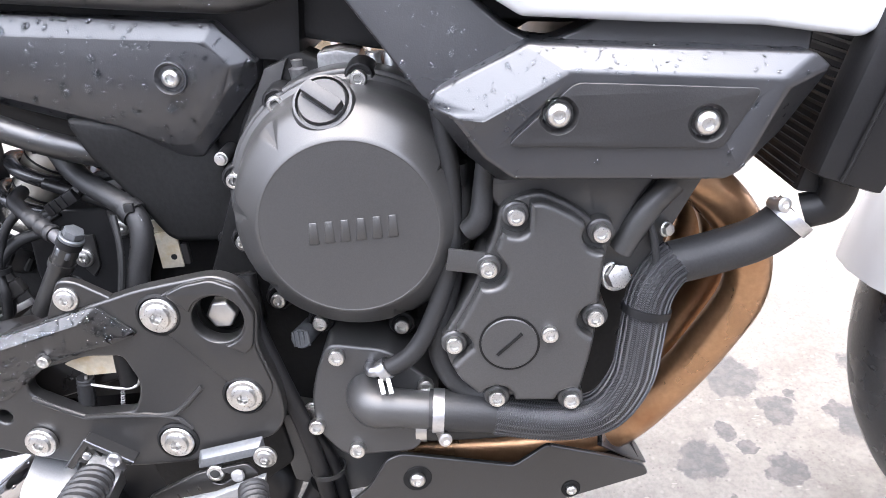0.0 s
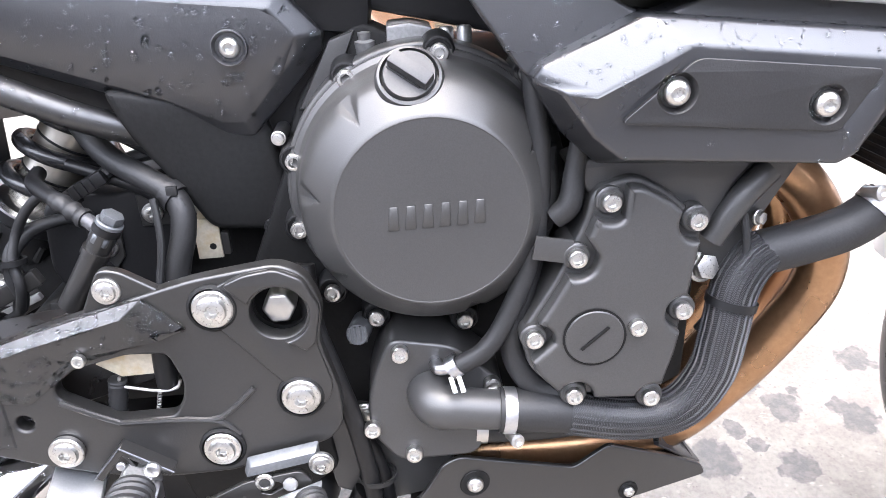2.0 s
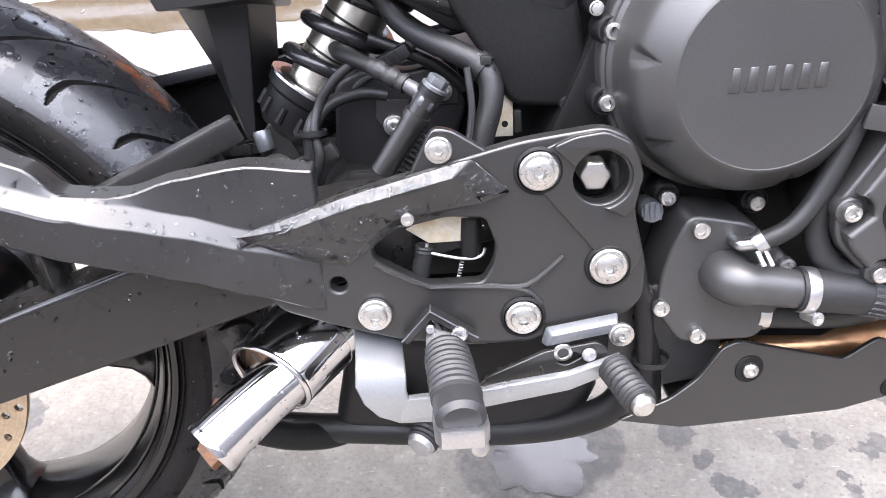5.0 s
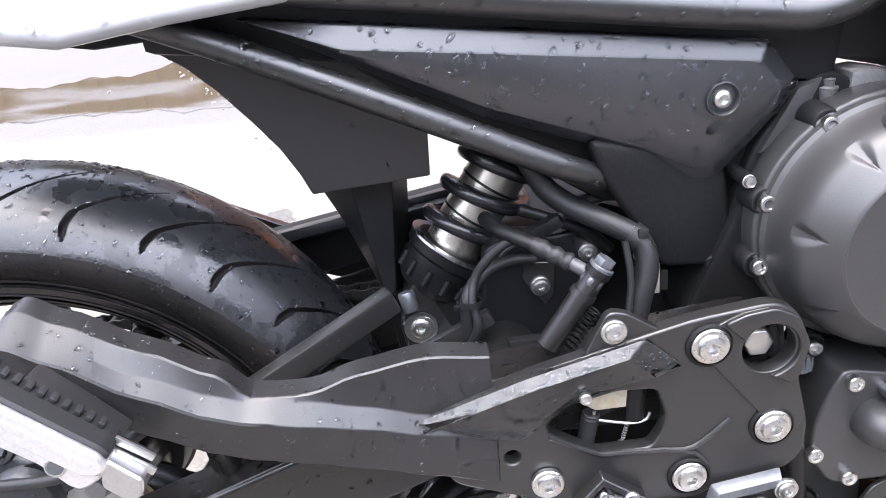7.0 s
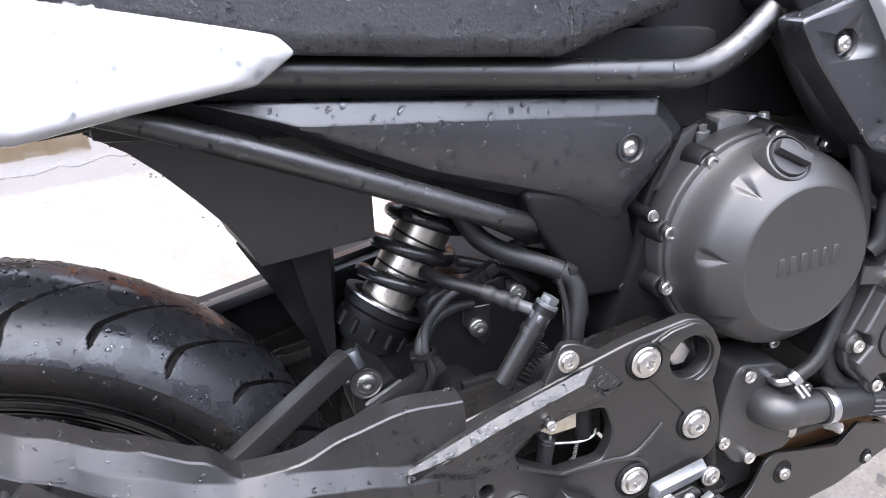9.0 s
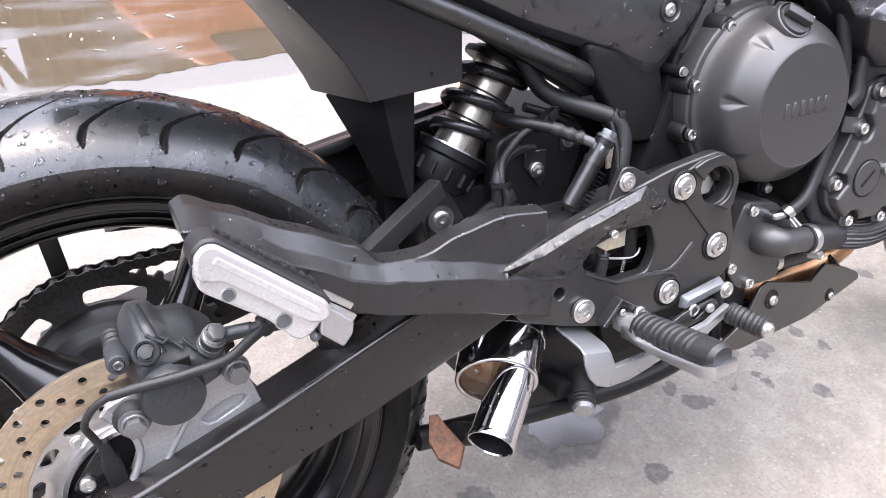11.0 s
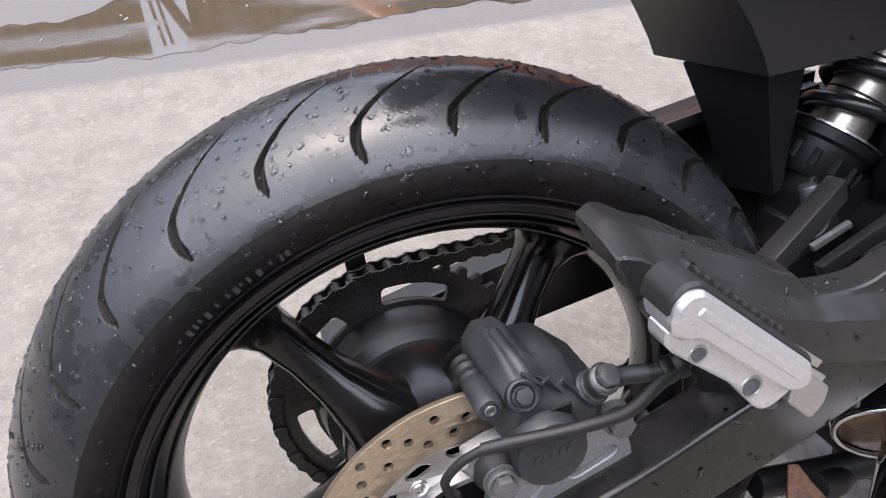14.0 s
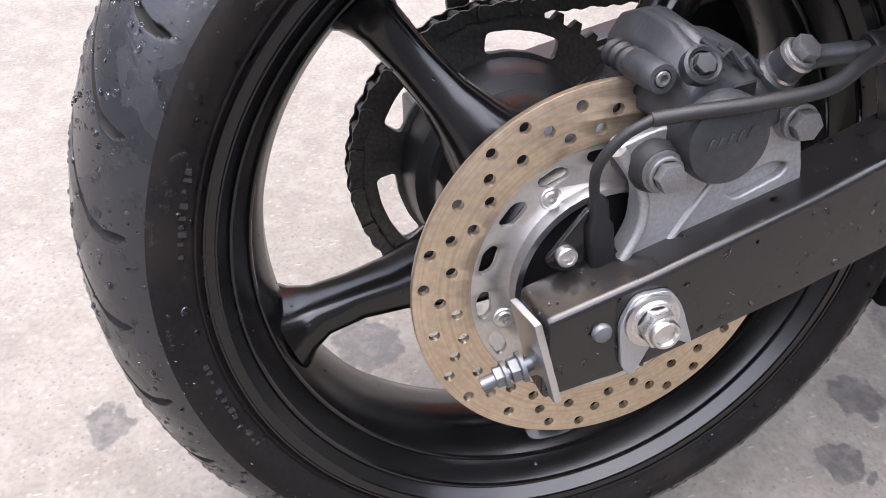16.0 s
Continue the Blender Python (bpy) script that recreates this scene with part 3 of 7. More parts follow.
def make_floating_bits():
    """Pale chips and straw floating on the puddle."""
    rnd = random.Random(31)
    verts, faces = [], []
    for _ in range(60):
        x, y, a = rnd.uniform(-0.5, 1.3), rnd.uniform(1.56, 2.25), rnd.uniform(0, math.pi)
        far_edge = 1.66 + 1.6 / (1 + math.exp(-9 * (x + 0.02)))
        if y > far_edge:
            continue
        lx, ly = 0.003 + 0.014 * rnd.random() ** 2.2, rnd.uniform(0.0012, 0.0034)
        base = len(verts)
        for z in (0.0014, 0.0042):
            for sx, sy in ((-1, -0.6), (-0.4, -1), (0.7, -0.8), (1, 0.3), (0.2, 1), (-0.8, 0.7)):
                verts.append((x + lx * sx * math.cos(a) - ly * sy * math.sin(a), y + lx * sx * math.sin(a) + ly * sy * math.cos(a), z))
        faces += [tuple(base + i for i in range(5, -1, -1)), tuple(base + 6 + i for i in range(6))]
        faces += [(base + i, base + (i + 1) % 6, base + 6 + (i + 1) % 6, base + 6 + i) for i in range(6)]
    me = bpy.data.meshes.new("floating_debris")
    me.from_pydata(verts, [], faces)
    me.materials.append(material("pale_straw_chips", (0.20, 0.183, 0.155), 0.8, 0, 0.2, 300, 0, 0.2))
    ob = new("floating_debris", me)
    ob.location.z = GROUND
    return tagged(ob, "pale chips and straw floating on the puddle", "debris", kind="stuff")


make_floating_bits()


def make_small_puddle():
    m = bpy.data.materials.new("dark_puddle_water")
    m.use_nodes = True
    n, k = m.node_tree.nodes, m.node_tree.links
    b = n["Principled BSDF"]
    b.inputs["Base Color"].default_value = (0.030, 0.027, 0.025, 1)
    b.inputs["Roughness"].default_value = 0.05
    b.inputs["Specular IOR Level"].default_value = 0.5
    t, bp = n.new("ShaderNodeTexNoise"), n.new("ShaderNodeBump")
    t.inputs["Scale"].default_value, t.inputs["Detail"].default_value = 60, 4
    bp.inputs["Strength"].default_value, bp.inputs["Distance"].default_value = 0.10, 0.002
    k.new(t.outputs[0], bp.inputs["Height"])
    k.new(bp.outputs[0], b.inputs["Normal"])
    bm = bmesh.new()
    mid = bm.verts.new((0.575, 0.098, 0.0016))
    ring = []
    for i in range(90):
        a = 2 * math.pi * i / 90
        q = Vector((math.cos(a), math.sin(a), 0))
        r = 1 + 0.40 * noise.noise(q * 1.4 + Vector((3, 1, 0))) + 0.26 * noise.noise(q * 3.4) + 0.05 * noise.noise(q * 9)
        ring.append(bm.verts.new((0.575 + 0.066 * r * q.x, 0.098 + 0.046 * r * q.y, 0.0010)))
    for i in range(90):
        bm.faces.new((mid, ring[i], ring[(i + 1) % 90]))
    ob = mesh_object("small_puddle", bm, m)
    ob.location.z = GROUND
    return tagged(ob, "small dark puddle dripped under the engine", "puddle", kind="structure")


make_small_puddle()

# ---- the motorcycle: x forward, y to its left, z up its own middle plane; it leans on its stand ----
LEAN = 15.03
AXLE = 0.304
bike = new("motorcycle")
bike.matrix_world = pose(0, 0, 0, -LEAN, 0, 0)
tagged(bike, "black and white naked motorcycle leaning on its stand, wet with rain", "motorcycle")
A = Vector((0, 0, AXLE))


# -- rear wheel --
def tyre_mesh(radius, half, n_theta, grooves, centre):
    """A tyre with a cut tread; grooves per side, half: half the width of the tread."""
    sec = []
    rim_r = radius - 0.082
    steps = 54 if grooves else 16
    for i in range(-steps, steps + 1):
        u = i / steps
        y = half * math.sin(u * 1.28) / math.sin(1.28)
        drop = 0.0455 * (1 - math.cos(u * 1.28)) / (1 - math.cos(1.28))
        sec.append((y, radius - drop, u))
    side = [(half + 0.0012, radius - 0.0485), (half + 0.0025, radius - 0.053), (half, radius - 0.062), (half - 0.006, radius - 0.070), (half - 0.011, rim_r)]
    full = [(-y, r, None) for y, r in reversed(side)] + sec + [(y, r, None) for y, r in side]
    bm = bmesh.new()
    rings = []
    g = max(grooves, 1)
    for j in range(n_theta):
        ring = []
        for y, r, u in full:
            th = 2 * math.pi * j / n_theta
            s = abs(u) if u is not None else 1.0
            if grooves:
                th += (1.55 * (1 - (1 - s) ** 1.5) - 0.3 * max(0, s - 0.7)) * 2 * math.pi / g
                if u is not None and 0.03 < s < 0.93:
                    ph = (j * g / n_theta + (0.5 if u > 0 else 0)) % 2
                    k = (ph + 0.95 * max(0, s - 0.58)) % 1
                    lo, hi = (0.06, 0.87) if ph < 1 else (0.30, 0.80)
                    w = 0.046 * min(1, (hi - s) * 9 + 0.15, (s - lo) * 4 + 0.25)
                    d = min(k, 1 - k)
                    if lo < s < hi and d < w:
                        r -= 0.0052 * min(1, (w - d) / 0.02)
            ring.append(bm.verts.new(centre + Vector((r * math.cos(th), y, r * math.sin(th)))))
        rings.append(ring)
    for j in range(n_theta):
        a, b = rings[j], rings[(j + 1) % n_theta]
        for i in range(len(full) - 1):
            f = bm.faces.new((a[i], a[i + 1], b[i + 1], b[i]))
            if full[i][2] is None or full[i + 1][2] is None:
                f.material_index = 1
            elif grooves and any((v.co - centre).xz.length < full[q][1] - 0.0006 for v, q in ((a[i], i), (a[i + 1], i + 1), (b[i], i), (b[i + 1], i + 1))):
                # cut faces take the darker rubber: groove shade put into the colour
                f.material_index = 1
    return bm


def make_rear_wheel():
    wheel = new("rear_wheel")
    wheel.parent = bike
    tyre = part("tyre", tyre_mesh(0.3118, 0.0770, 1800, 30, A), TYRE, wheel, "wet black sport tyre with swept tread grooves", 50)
    tyre.data.materials.append(WALL_GROOVE_RUBBER)
    # raised ribs and plain bars of moulded marks on the side wall
    for r0, wd in ((0.2605, 0.0012), (0.2400, 0.0010)):
        ys = -0.0775 if r0 > 0.25 else -0.0715
        part("moulded_rib", lathe([(r0 - wd, 0), (r0 - wd * 0.4, 0.0012), (r0 + wd * 0.4, 0.0012), (r0 + wd, 0)], A + Vector((0, ys, 0)), (0, -1, 0), 120), WALL_GROOVE_RUBBER, wheel)
    for a0, count, hgt in ((112, 14, 0.008), (160, 9, 0.007), (190, 12, 0.006), (232, 6, 0.007), (20, 12, 0.006), (262, 9, 0.007)):
        for i in range(count):
            a = radians(a0 + i * 1.5 + 0.45 * math.sin(i * 5.1))
            c = A + Vector((0.2495 * math.cos(a), -0.0755, 0.2495 * math.sin(a)))
            part("raised_bar", box(*c, hgt * (1.05 + 0.35 * math.sin(i * 2.3)), 0.0022, 0.0022 + 0.0012 * (i % 3 == 0), 0.0004, Matrix.Rotation(-a, 3, "Y")), TYRE, wheel)
    # rim
    prof = [(0.2345, -0.0665), (0.2365, -0.070), (0.2345, -0.0725), (0.2285, -0.0715), (0.2245, -0.066), (0.2135, -0.052), (0.2055, -0.036), (0.1985, -0.020), (0.1965, 0.0),
            (0.1985, 0.020), (0.2055, 0.036), (0.2135, 0.052), (0.2245, 0.066), (0.2285, 0.0715), (0.2345, 0.0725), (0.2345, 0.0665), (0.222, 0.05), (0.215, 0.0), (0.222, -0.05)]
    rim = part("rim", lathe([(r, -y) for r, y in prof], A, (0, -1, 0), 128, closed=True), GLOSS, wheel, "gloss black cast alloy rim")
    for r_, y_, w_ in ((0.2352, 0.0728, 0.0010), (0.2285, 0.0722, 0.0008), (0.2200, 0.0622, 0.0013), (0.2080, 0.0440, 0.0012)):
        part("rim_step", lathe([(r_ - w_, -w_), (r_ - w_ * 0.6, w_ * 0.8), (r_ + w_ * 0.6, w_ * 0.9), (r_ + w_, -w_ * 0.4)], A + Vector((0, -y_, 0)), (0, -1, 0), 128, closed=True), GLOSS, wheel)
    # five spokes, swelling towards the hub
    for i in range(5):
        a = radians(129 + 72 * i)
        d, s = Vector((math.cos(a), 0, math.sin(a))), Vector((-math.sin(a), 0, math.cos(a)))
        rings = []
        for q, wid, thick, yc in ((0.045, 0.036, 0.040, -0.022), (0.075, 0.030, 0.036, -0.022), (0.095, 0.0225, 0.030, -0.020), (0.12, 0.0165, 0.024, -0.014), (0.15, 0.0145, 0.0205, -0.006),
                                  (0.178, 0.0160, 0.022, -0.001), (0.192, 0.0215, 0.028, 0.0), (0.203, 0.032, 0.036, 0.0)):
            ring = []
            for j in range(20):
                t = 2 * math.pi * j / 20
                cx, cy = math.cos(t), math.sin(t)
                e = 0.75
                ring.append(A + d * q + s * (wid * math.copysign(abs(cx) ** e, cx)) + Vector((0, yc + thick * math.copysign(abs(cy) ** e, cy), 0)))
            rings.append(ring)
        part("spoke", facet(rings), GLOSS, wheel, angle=60)
    part("hub", lathe([(0.03, 0.085), (0.060, 0.085), (0.066, 0.075), (0.069, 0.05), (0.075, 0.03), (0.074, 0.0), (0.070, -0.06), (0.066, -0.085), (0.03, -0.09)], A, (0, -1, 0), 48), GLOSS, wheel)
    part("hub_ring", lathe([(0.0585, 0.1), (0.0625, 0.1), (0.0625, 0.121), (0.0585, 0.121)], A, (0, -1, 0), 48, closed=True), ALU, wheel, "thin bright machined ring")
    part("hub_cap", lathe([(0.0585, 0.09), (0.0585, 0.110), (0.05, 0.113), (0.02, 0.113), (0.0, 0.113)], A, (0, -1, 0), 48), DARK, wheel)
    # brake disc: braking band with drilled holes, slotted carrier
    radii = (0.1153, 0.0998, 0.1157, 0.1055, 0.0958, 0.1120, 0.0958, 0.1055)
    band_holes = []
    for i in range(64):
        t, r = radians(119 + 5.625 * i), radii[i % 8]
        band_holes.append(circle(r * math.cos(t), r * math.sin(t), 0.0035, 14))
    shift = lambda loop: [Vector((p[0], p[1] + AXLE)) for p in loop]
    disc = new("brake_disc")
    disc.parent = bike
    tagged(disc, "drilled steel rear brake disc with a brownish worn band")
    part("braking_band", slab(shift(circle(0, 0, 0.1225, 120)), -0.1125, -0.1075, 0.0004, [shift(circle(0, 0, 0.0868, 96))] + [shift(h) for h in band_holes], 1), DISC, disc, "brownish drilled braking band")
    slots = []
    for i in range(16):
        t = radians(141 + 22.5 * i)
        pts = [(0.0745, -0.105), (0.0745, 0.075), (0.080, 0.125), (0.0835, 0.105), (0.0835, -0.055), (0.079, -0.125)]
        slots.append(shift(fillet([(r * math.cos(t + a), r * math.sin(t + a)) for r, a in pts], 0.004, 3)))
    part("carrier", slab(shift(circle(0, 0, 0.0885, 96)), -0.1115, -0.1075, 0.0004, [shift(circle(0, 0, 0.0622, 72))] + slots, 1), CARRIER, disc, "grey steel disc carrier with oval slots")
    for i in range(5):
        t = radians(124.5 + 72 * i)
        bolt(disc, (0.0685 * math.cos(t), -0.1115, AXLE + 0.0685 * math.sin(t)), 0.0068, "flange")


make_rear_wheel()


def make_chain_drive():
    n = 43
    out = []
    for i in range(n):
        for f, r in ((-0.32, 0.1155), (-0.14, 0.1225), (0.14, 0.1225), (0.32, 0.1155)):
            t = 2 * math.pi * (i + f) / n
            out.append(Vector((r * math.cos(t), AXLE + r * math.sin(t))))
    cuts = []
    for i in range(6):
        t0 = radians(20 + 60 * i)
        cuts.append(fillet([(r * math.cos(t0 + a), AXLE + r * math.sin(t0 + a)) for r, a in ((0.088, -0.34), (0.088, -0.11), (0.088, 0.11), (0.088, 0.34), (0.104, 0.30), (0.104, 0.1), (0.104, -0.1), (0.104, -0.30))], 0.005, 3))
    part("sprocket", slab(out, 0.080, 0.087, 0.0006, [circle(0, AXLE, 0.05, 40)] + cuts, 1), CHAINM, bike, "dark oily rear sprocket")
    part("sprocket_carrier", lathe([(0.05, 0.0), (0.082, 0.0), (0.084, 0.012), (0.080, 0.04), (0.070, 0.05), (0.04, 0.05)], (0, 0.088, AXLE), (0, -1, 0), 48), FRAME, bike)
    # chain links round the sprocket and on to the gearbox
    path = []
    step = 0.0159
    front, rf = Vector((0.60, 0.084, 0.40)), 0.037
    rb = 0.1205
    base = math.atan2(front.z - AXLE, front.x)
    dist = math.hypot(front.x, front.z - AXLE)
    off = math.asin((rb - rf) / dist)
    top_a, low_a = base + math.pi / 2 - off, base - math.pi / 2 + off
    pt = lambda c, r, a: Vector((c[0] + r * math.cos(a), 0.0835, c[2] + r * math.sin(a)))
    p0, p1 = pt(A, rb, top_a), pt(front, rf, top_a)
    run = int((p1 - p0).length / step)
    path += [p1 + (p0 - p1) * (i / run) for i in range(run)]
    arc = (low_a + 2 * math.pi) - top_a
    cnt = int(arc * rb / step)
    path += [pt(A, rb, top_a + arc * i / cnt) for i in range(cnt)]
    q0, q1 = pt(A, rb, low_a), pt(front, rf, low_a)
    path += [q0 + (q1 - q0) * (i / run) for i in range(run + 1)]
    chain = new("drive_chain")
    chain.parent = bike
    meshes = {}
    outline = fillet([(-0.0115, 0.0), (-0.0095, 0.0062), (-0.004, 0.0058), (0.0, 0.0042), (0.004, 0.0058), (0.0095, 0.0062), (0.0115, 0.0), (0.0095, -0.0062), (0.004, -0.0058), (0.0, -0.0042), (-0.004, -0.0058), (-0.0095, -0.0062)], 0.003, 2)
    for wide in (0, 1):
        w = 0.0105 if wide else 0.0078
        bm = join(slab(outline, -w, -w + 0.0022, 0.0004, (), 1), slab(outline, w - 0.0022, w, 0.0004, (), 1), lathe([(0, -0.0075), (0.005, -0.0075), (0.005, 0.0075), (0, 0.0075)], (-0.008, 0, 0), (0, 1, 0), 10))
        bmesh.ops.recalc_face_normals(bm, faces=bm.faces)
        me = bpy.data.meshes.new("chain_link")
        bm.to_mesh(me)
        bm.free()
        me.materials.append(CHAINM)
        meshes[wide] = me
    for i, (a, b) in enumerate(zip(path, path[1:])):
        ob = new("chain_link", meshes[i % 2])
        ob.parent = chain
        d = b - a
        ob.matrix_basis = Matrix.Translation((a + b) / 2) @ Matrix.Rotation(-math.atan2(d.z, d.x), 4, "Y")


make_chain_drive()


# -- swing arm --
def make_swing_arm():
    arm = new("swing_arm")
    arm.parent = bike
    tagged(arm, "black box-section swing arm")
    rings = []
    for x, zt, zb, yo, yi in ((-0.0595, 0.3120, 0.2585, -0.1625, -0.128), (0.0, 0.330, 0.2685, -0.1625, -0.126), (0.10, 0.3625, 0.2975, -0.160, -0.120), (0.24, 0.408, 0.338, -0.150, -0.112), (0.36, 0.440, 0.372, -0.135, -0.095), (0.50, 0.456, 0.400, -0.120, -0.085), (0.60, 0.464, 0.42, -0.112, -0.08)):
        rings.append([(x, yo, zb), (x, yo, zt), (x - 0.004, yi, zt + 0.004), (x, yi, zb)])
    part("right_beam", soften(facet(rings), 0.0045, 3), ARM, arm)
    rings = []
    for x, zt, zb, yo, yi in ((-0.065, 0.345, 0.27, 0.150, 0.112), (0.10, 0.385, 0.31, 0.150, 0.112), (0.36, 0.455, 0.375, 0.125, 0.085), (0.60, 0.49, 0.43, 0.12, 0.08)):
        rings.append([(x, yo, zb), (x, yo, zt), (x, yi, zt), (x, yi, zb)])
    part("left_beam", soften(facet(rings), 0.003), PLATE, arm)
    part("cross_tube", sweep([(0.405, -0.115, 0.418), (0.405, 0.11, 0.418)], 0.030, 20, 1), BLOCK, arm)
    part("bracing_bar", beam((0.165, -0.120, 0.4255), (0.318, -0.063, 0.4885), 0.016, 0.021, 0.003), PLATE, arm, "black slanting brace of the swing arm")
    part("brace_foot", beam((0.172, -0.121, 0.424), (0.180, -0.128, 0.385), 0.016, 0.026, 0.003), ARM, arm)
    part("bracing_bar", beam((0.300, -0.075, 0.425), (0.395, -0.075, 0.470), 0.010, 0.014, 0.003), PLATE, arm)
    part("end_plate", soften(facet([[(-0.0545, -0.168, 0.2595), (-0.0695, -0.168, 0.3160), (-0.0735, -0.140, 0.3165), (-0.0600, -0.140, 0.2610)], [(-0.0500, -0.168, 0.2605), (-0.0650, -0.168, 0.3170), (-0.0690, -0.140, 0.3175), (-0.0555, -0.140, 0.2625)]]), 0.0012), ALU, arm, "bare aluminium end plate of the chain adjuster")
    part("adjuster_stud", sweep([(-0.05, -0.148, 0.280), (-0.092, -0.148, 0.2665)], 0.0042, 12, 1), DULL, arm)
    bolt(arm, (-0.068, -0.148, 0.2745), 0.0075, "hex", (-1, 0, -0.25), DULL)
    bolt(arm, (-0.078, -0.148, 0.2715), 0.0065, "hex", (-1, 0, -0.25), DULL)
    out = fillet([(-0.018, 0.305), (-0.010, 0.322), (0.011, 0.323), (0.020, 0.311), (0.031, 0.281), (0.018, 0.288), (0.004, 0.289), (-0.006, 0.267), (-0.014, 0.274)], 0.006)
    part("axle_plate", slab(out, -0.1665, -0.1625, 0.0008), SILVER, arm, "zinc axle block plate")
    part("axle_washer", lathe([(0, 0), (0.0165, 0), (0.0165, 0.0025), (0.0155, 0.003), (0, 0.003)], (0.001, -0.1665, 0.3055), (0, -1, 0), 28), STEEL, arm)
    bolt(arm, (0.001, -0.1690, 0.3055), 0.0112, "hex")
    part("axle_end", lathe([(0.0088, 0), (0.0088, 0.004), (0.0080, 0.0052), (0.0066, 0.0052), (0.0060, 0.0030), (0, 0.0030)], (0.001, -0.1790, 0.3055), (0, -1, 0), 26), STEEL, arm)
    bolt(arm, (-0.027, -0.1625, 0.300), 0.0062, "dome", mat=DULL)


make_swing_arm()


# -- rear brake caliper --
def make_caliper():
    cal = new("brake_caliper")
    cal.parent = bike
    tagged(cal, "dark grey single-piston rear brake caliper")
    out = fillet([(-0.016, 0.399), (-0.006, 0.384), (0.0015, 0.368), (0.001, 0.349), (-0.0075, 0.331), (-0.022, 0.318), (0.03, 0.318), (0.105, 0.352), (0.1035, 0.370), (0.0985, 0.390), (0.092, 0.405), (0.06, 0.402), (0.01, 0.408)], 0.006)
    hollow = fillet([(0.0530, 0.3650), (0.0640, 0.3720), (0.0820, 0.3785), (0.0935, 0.3760), (0.0900, 0.3695), (0.0610, 0.3580)], 0.006, 3)
    br = part("bracket", slab(out, -0.1405, -0.1345, 0.0016, [hollow]), BRACKET, cal, "grey cast caliper bracket")
    part("bracket_web", slab(inset(out, 0.0012), -0.135, -0.124, 0.002), BRACKET, cal)
    part("bracket_rim", sweep([(-0.0145, -0.1400, 0.397), (-0.0050, -0.1400, 0.383), (0.0035, -0.1400, 0.366), (0.0030, -0.1400, 0.348), (-0.0055, -0.1400, 0.330)], [0.0042, 0.0036, 0.0032, 0.0032, 0.0032], 12, 6), BRACKET, cal)
    part("bracket_rib", sweep([(0.018, -0.1402, 0.330), (0.030, -0.1402, 0.350), (0.046, -0.1402, 0.372)], 0.0026, 10, 4), BRACKET, cal)
    part("bracket_boss", lathe([(0, 0), (0.0115, 0), (0.0105, 0.006), (0, 0.007)], (0.0885, -0.139, 0.403), (0, -1, 0), 22), BRACKET, cal)
    # body: a rounded block that straddles the disc, stepped towards the wheel's outside
    levels = ((-0.064, ((0.012, 0.412), (0.012, 0.438), (0.020, 0.450), (0.036, 0.450), (0.042, 0.440), (0.062, 0.438), (0.078, 0.424), (0.078, 0.404), (0.042, 0.392))),
              (-0.088, ((0.008, 0.412), (0.010, 0.444), (0.020, 0.458), (0.036, 0.457), (0.043, 0.447), (0.064, 0.443), (0.082, 0.428), (0.084, 0.404), (0.042, 0.388))),
              (-0.116, ((0.008, 0.410), (0.010, 0.442), (0.021, 0.455), (0.035, 0.453), (0.046, 0.445), (0.064, 0.441), (0.083, 0.427), (0.086, 0.404), (0.042, 0.386))),
              (-0.136, ((0.012, 0.408), (0.014, 0.434), (0.023, 0.446), (0.034, 0.445), (0.046, 0.438), (0.062, 0.435), (0.080, 0.423), (0.083, 0.404), (0.042, 0.386))),
              (-0.1485, ((0.018, 0.408), (0.019, 0.426), (0.025, 0.434), (0.034, 0.433), (0.044, 0.428), (0.058, 0.426), (0.073, 0.418), (0.075, 0.405), (0.042, 0.390))))
    part("bridge", soften(facet([[(x, y, z) for x, z in pts] for y, pts in levels]), 0.0030, 3), CALIPER, cal, "dark grey cast caliper body", 40)
    part("shoulder", sweep([(0.026, -0.094, 0.4545), (0.030, -0.122, 0.4480), (0.036, -0.142, 0.4330)], [0.0050, 0.0055, 0.0050], 16, 6), CALIPER, cal)
    part("piston_housing", lathe([(0, -0.014), (0.0250, -0.014), (0.0248, 0.017), (0.0232, 0.0205), (0.0205, 0.0218), (0, 0.0222)], (0.0370, -0.140, 0.4035), (0, -1, 0), 40), CALIPER, cal, "round grey piston housing")
    for i in range(5):
        part("raised_bar", soften(facet([[(0.0250 + i * 0.0056 + q * 0.0011 + h * 0.35, y, 0.4035 + 0.0012 * i + h) for q, h in ((-1, -0.0032), (1, -0.0032), (1, 0.0032), (-1, 0.0032))] for y in (-0.1615, -0.1629)]), 0.0002, 1), CALIPER, cal)
    # upper slider: rubber bellows, smooth sleeve, socket end
    part("bellows", sweep([(0.0045, -0.090, 0.4345), (0.0045, -0.114, 0.4345)], 0.0068, 18, 12, wave=lambda i, m: 1 + 0.20 * (1 if i % 4 < 2 else -0.6)), RUBBER, cal, "black rubber bellows")
    part("slider_sleeve", lathe([(0, 0), (0.0078, 0), (0.0086, 0.002), (0.0086, 0.027), (0.0076, 0.0295), (0.0048, 0.0295), (0.0044, 0.0255), (0, 0.0255)], (0.0045, -0.1135, 0.4345), (0, -1, 0), 26), CALIPER, cal)
    bolt(cal, (0.0045, -0.1405, 0.4345), 0.0042, "socket", mat=BOLT)
    part("sleeve_lug", beam((0.0045, -0.122, 0.4345), (0.018, -0.124, 0.428), 0.016, 0.013, 0.003), CALIPER, cal)
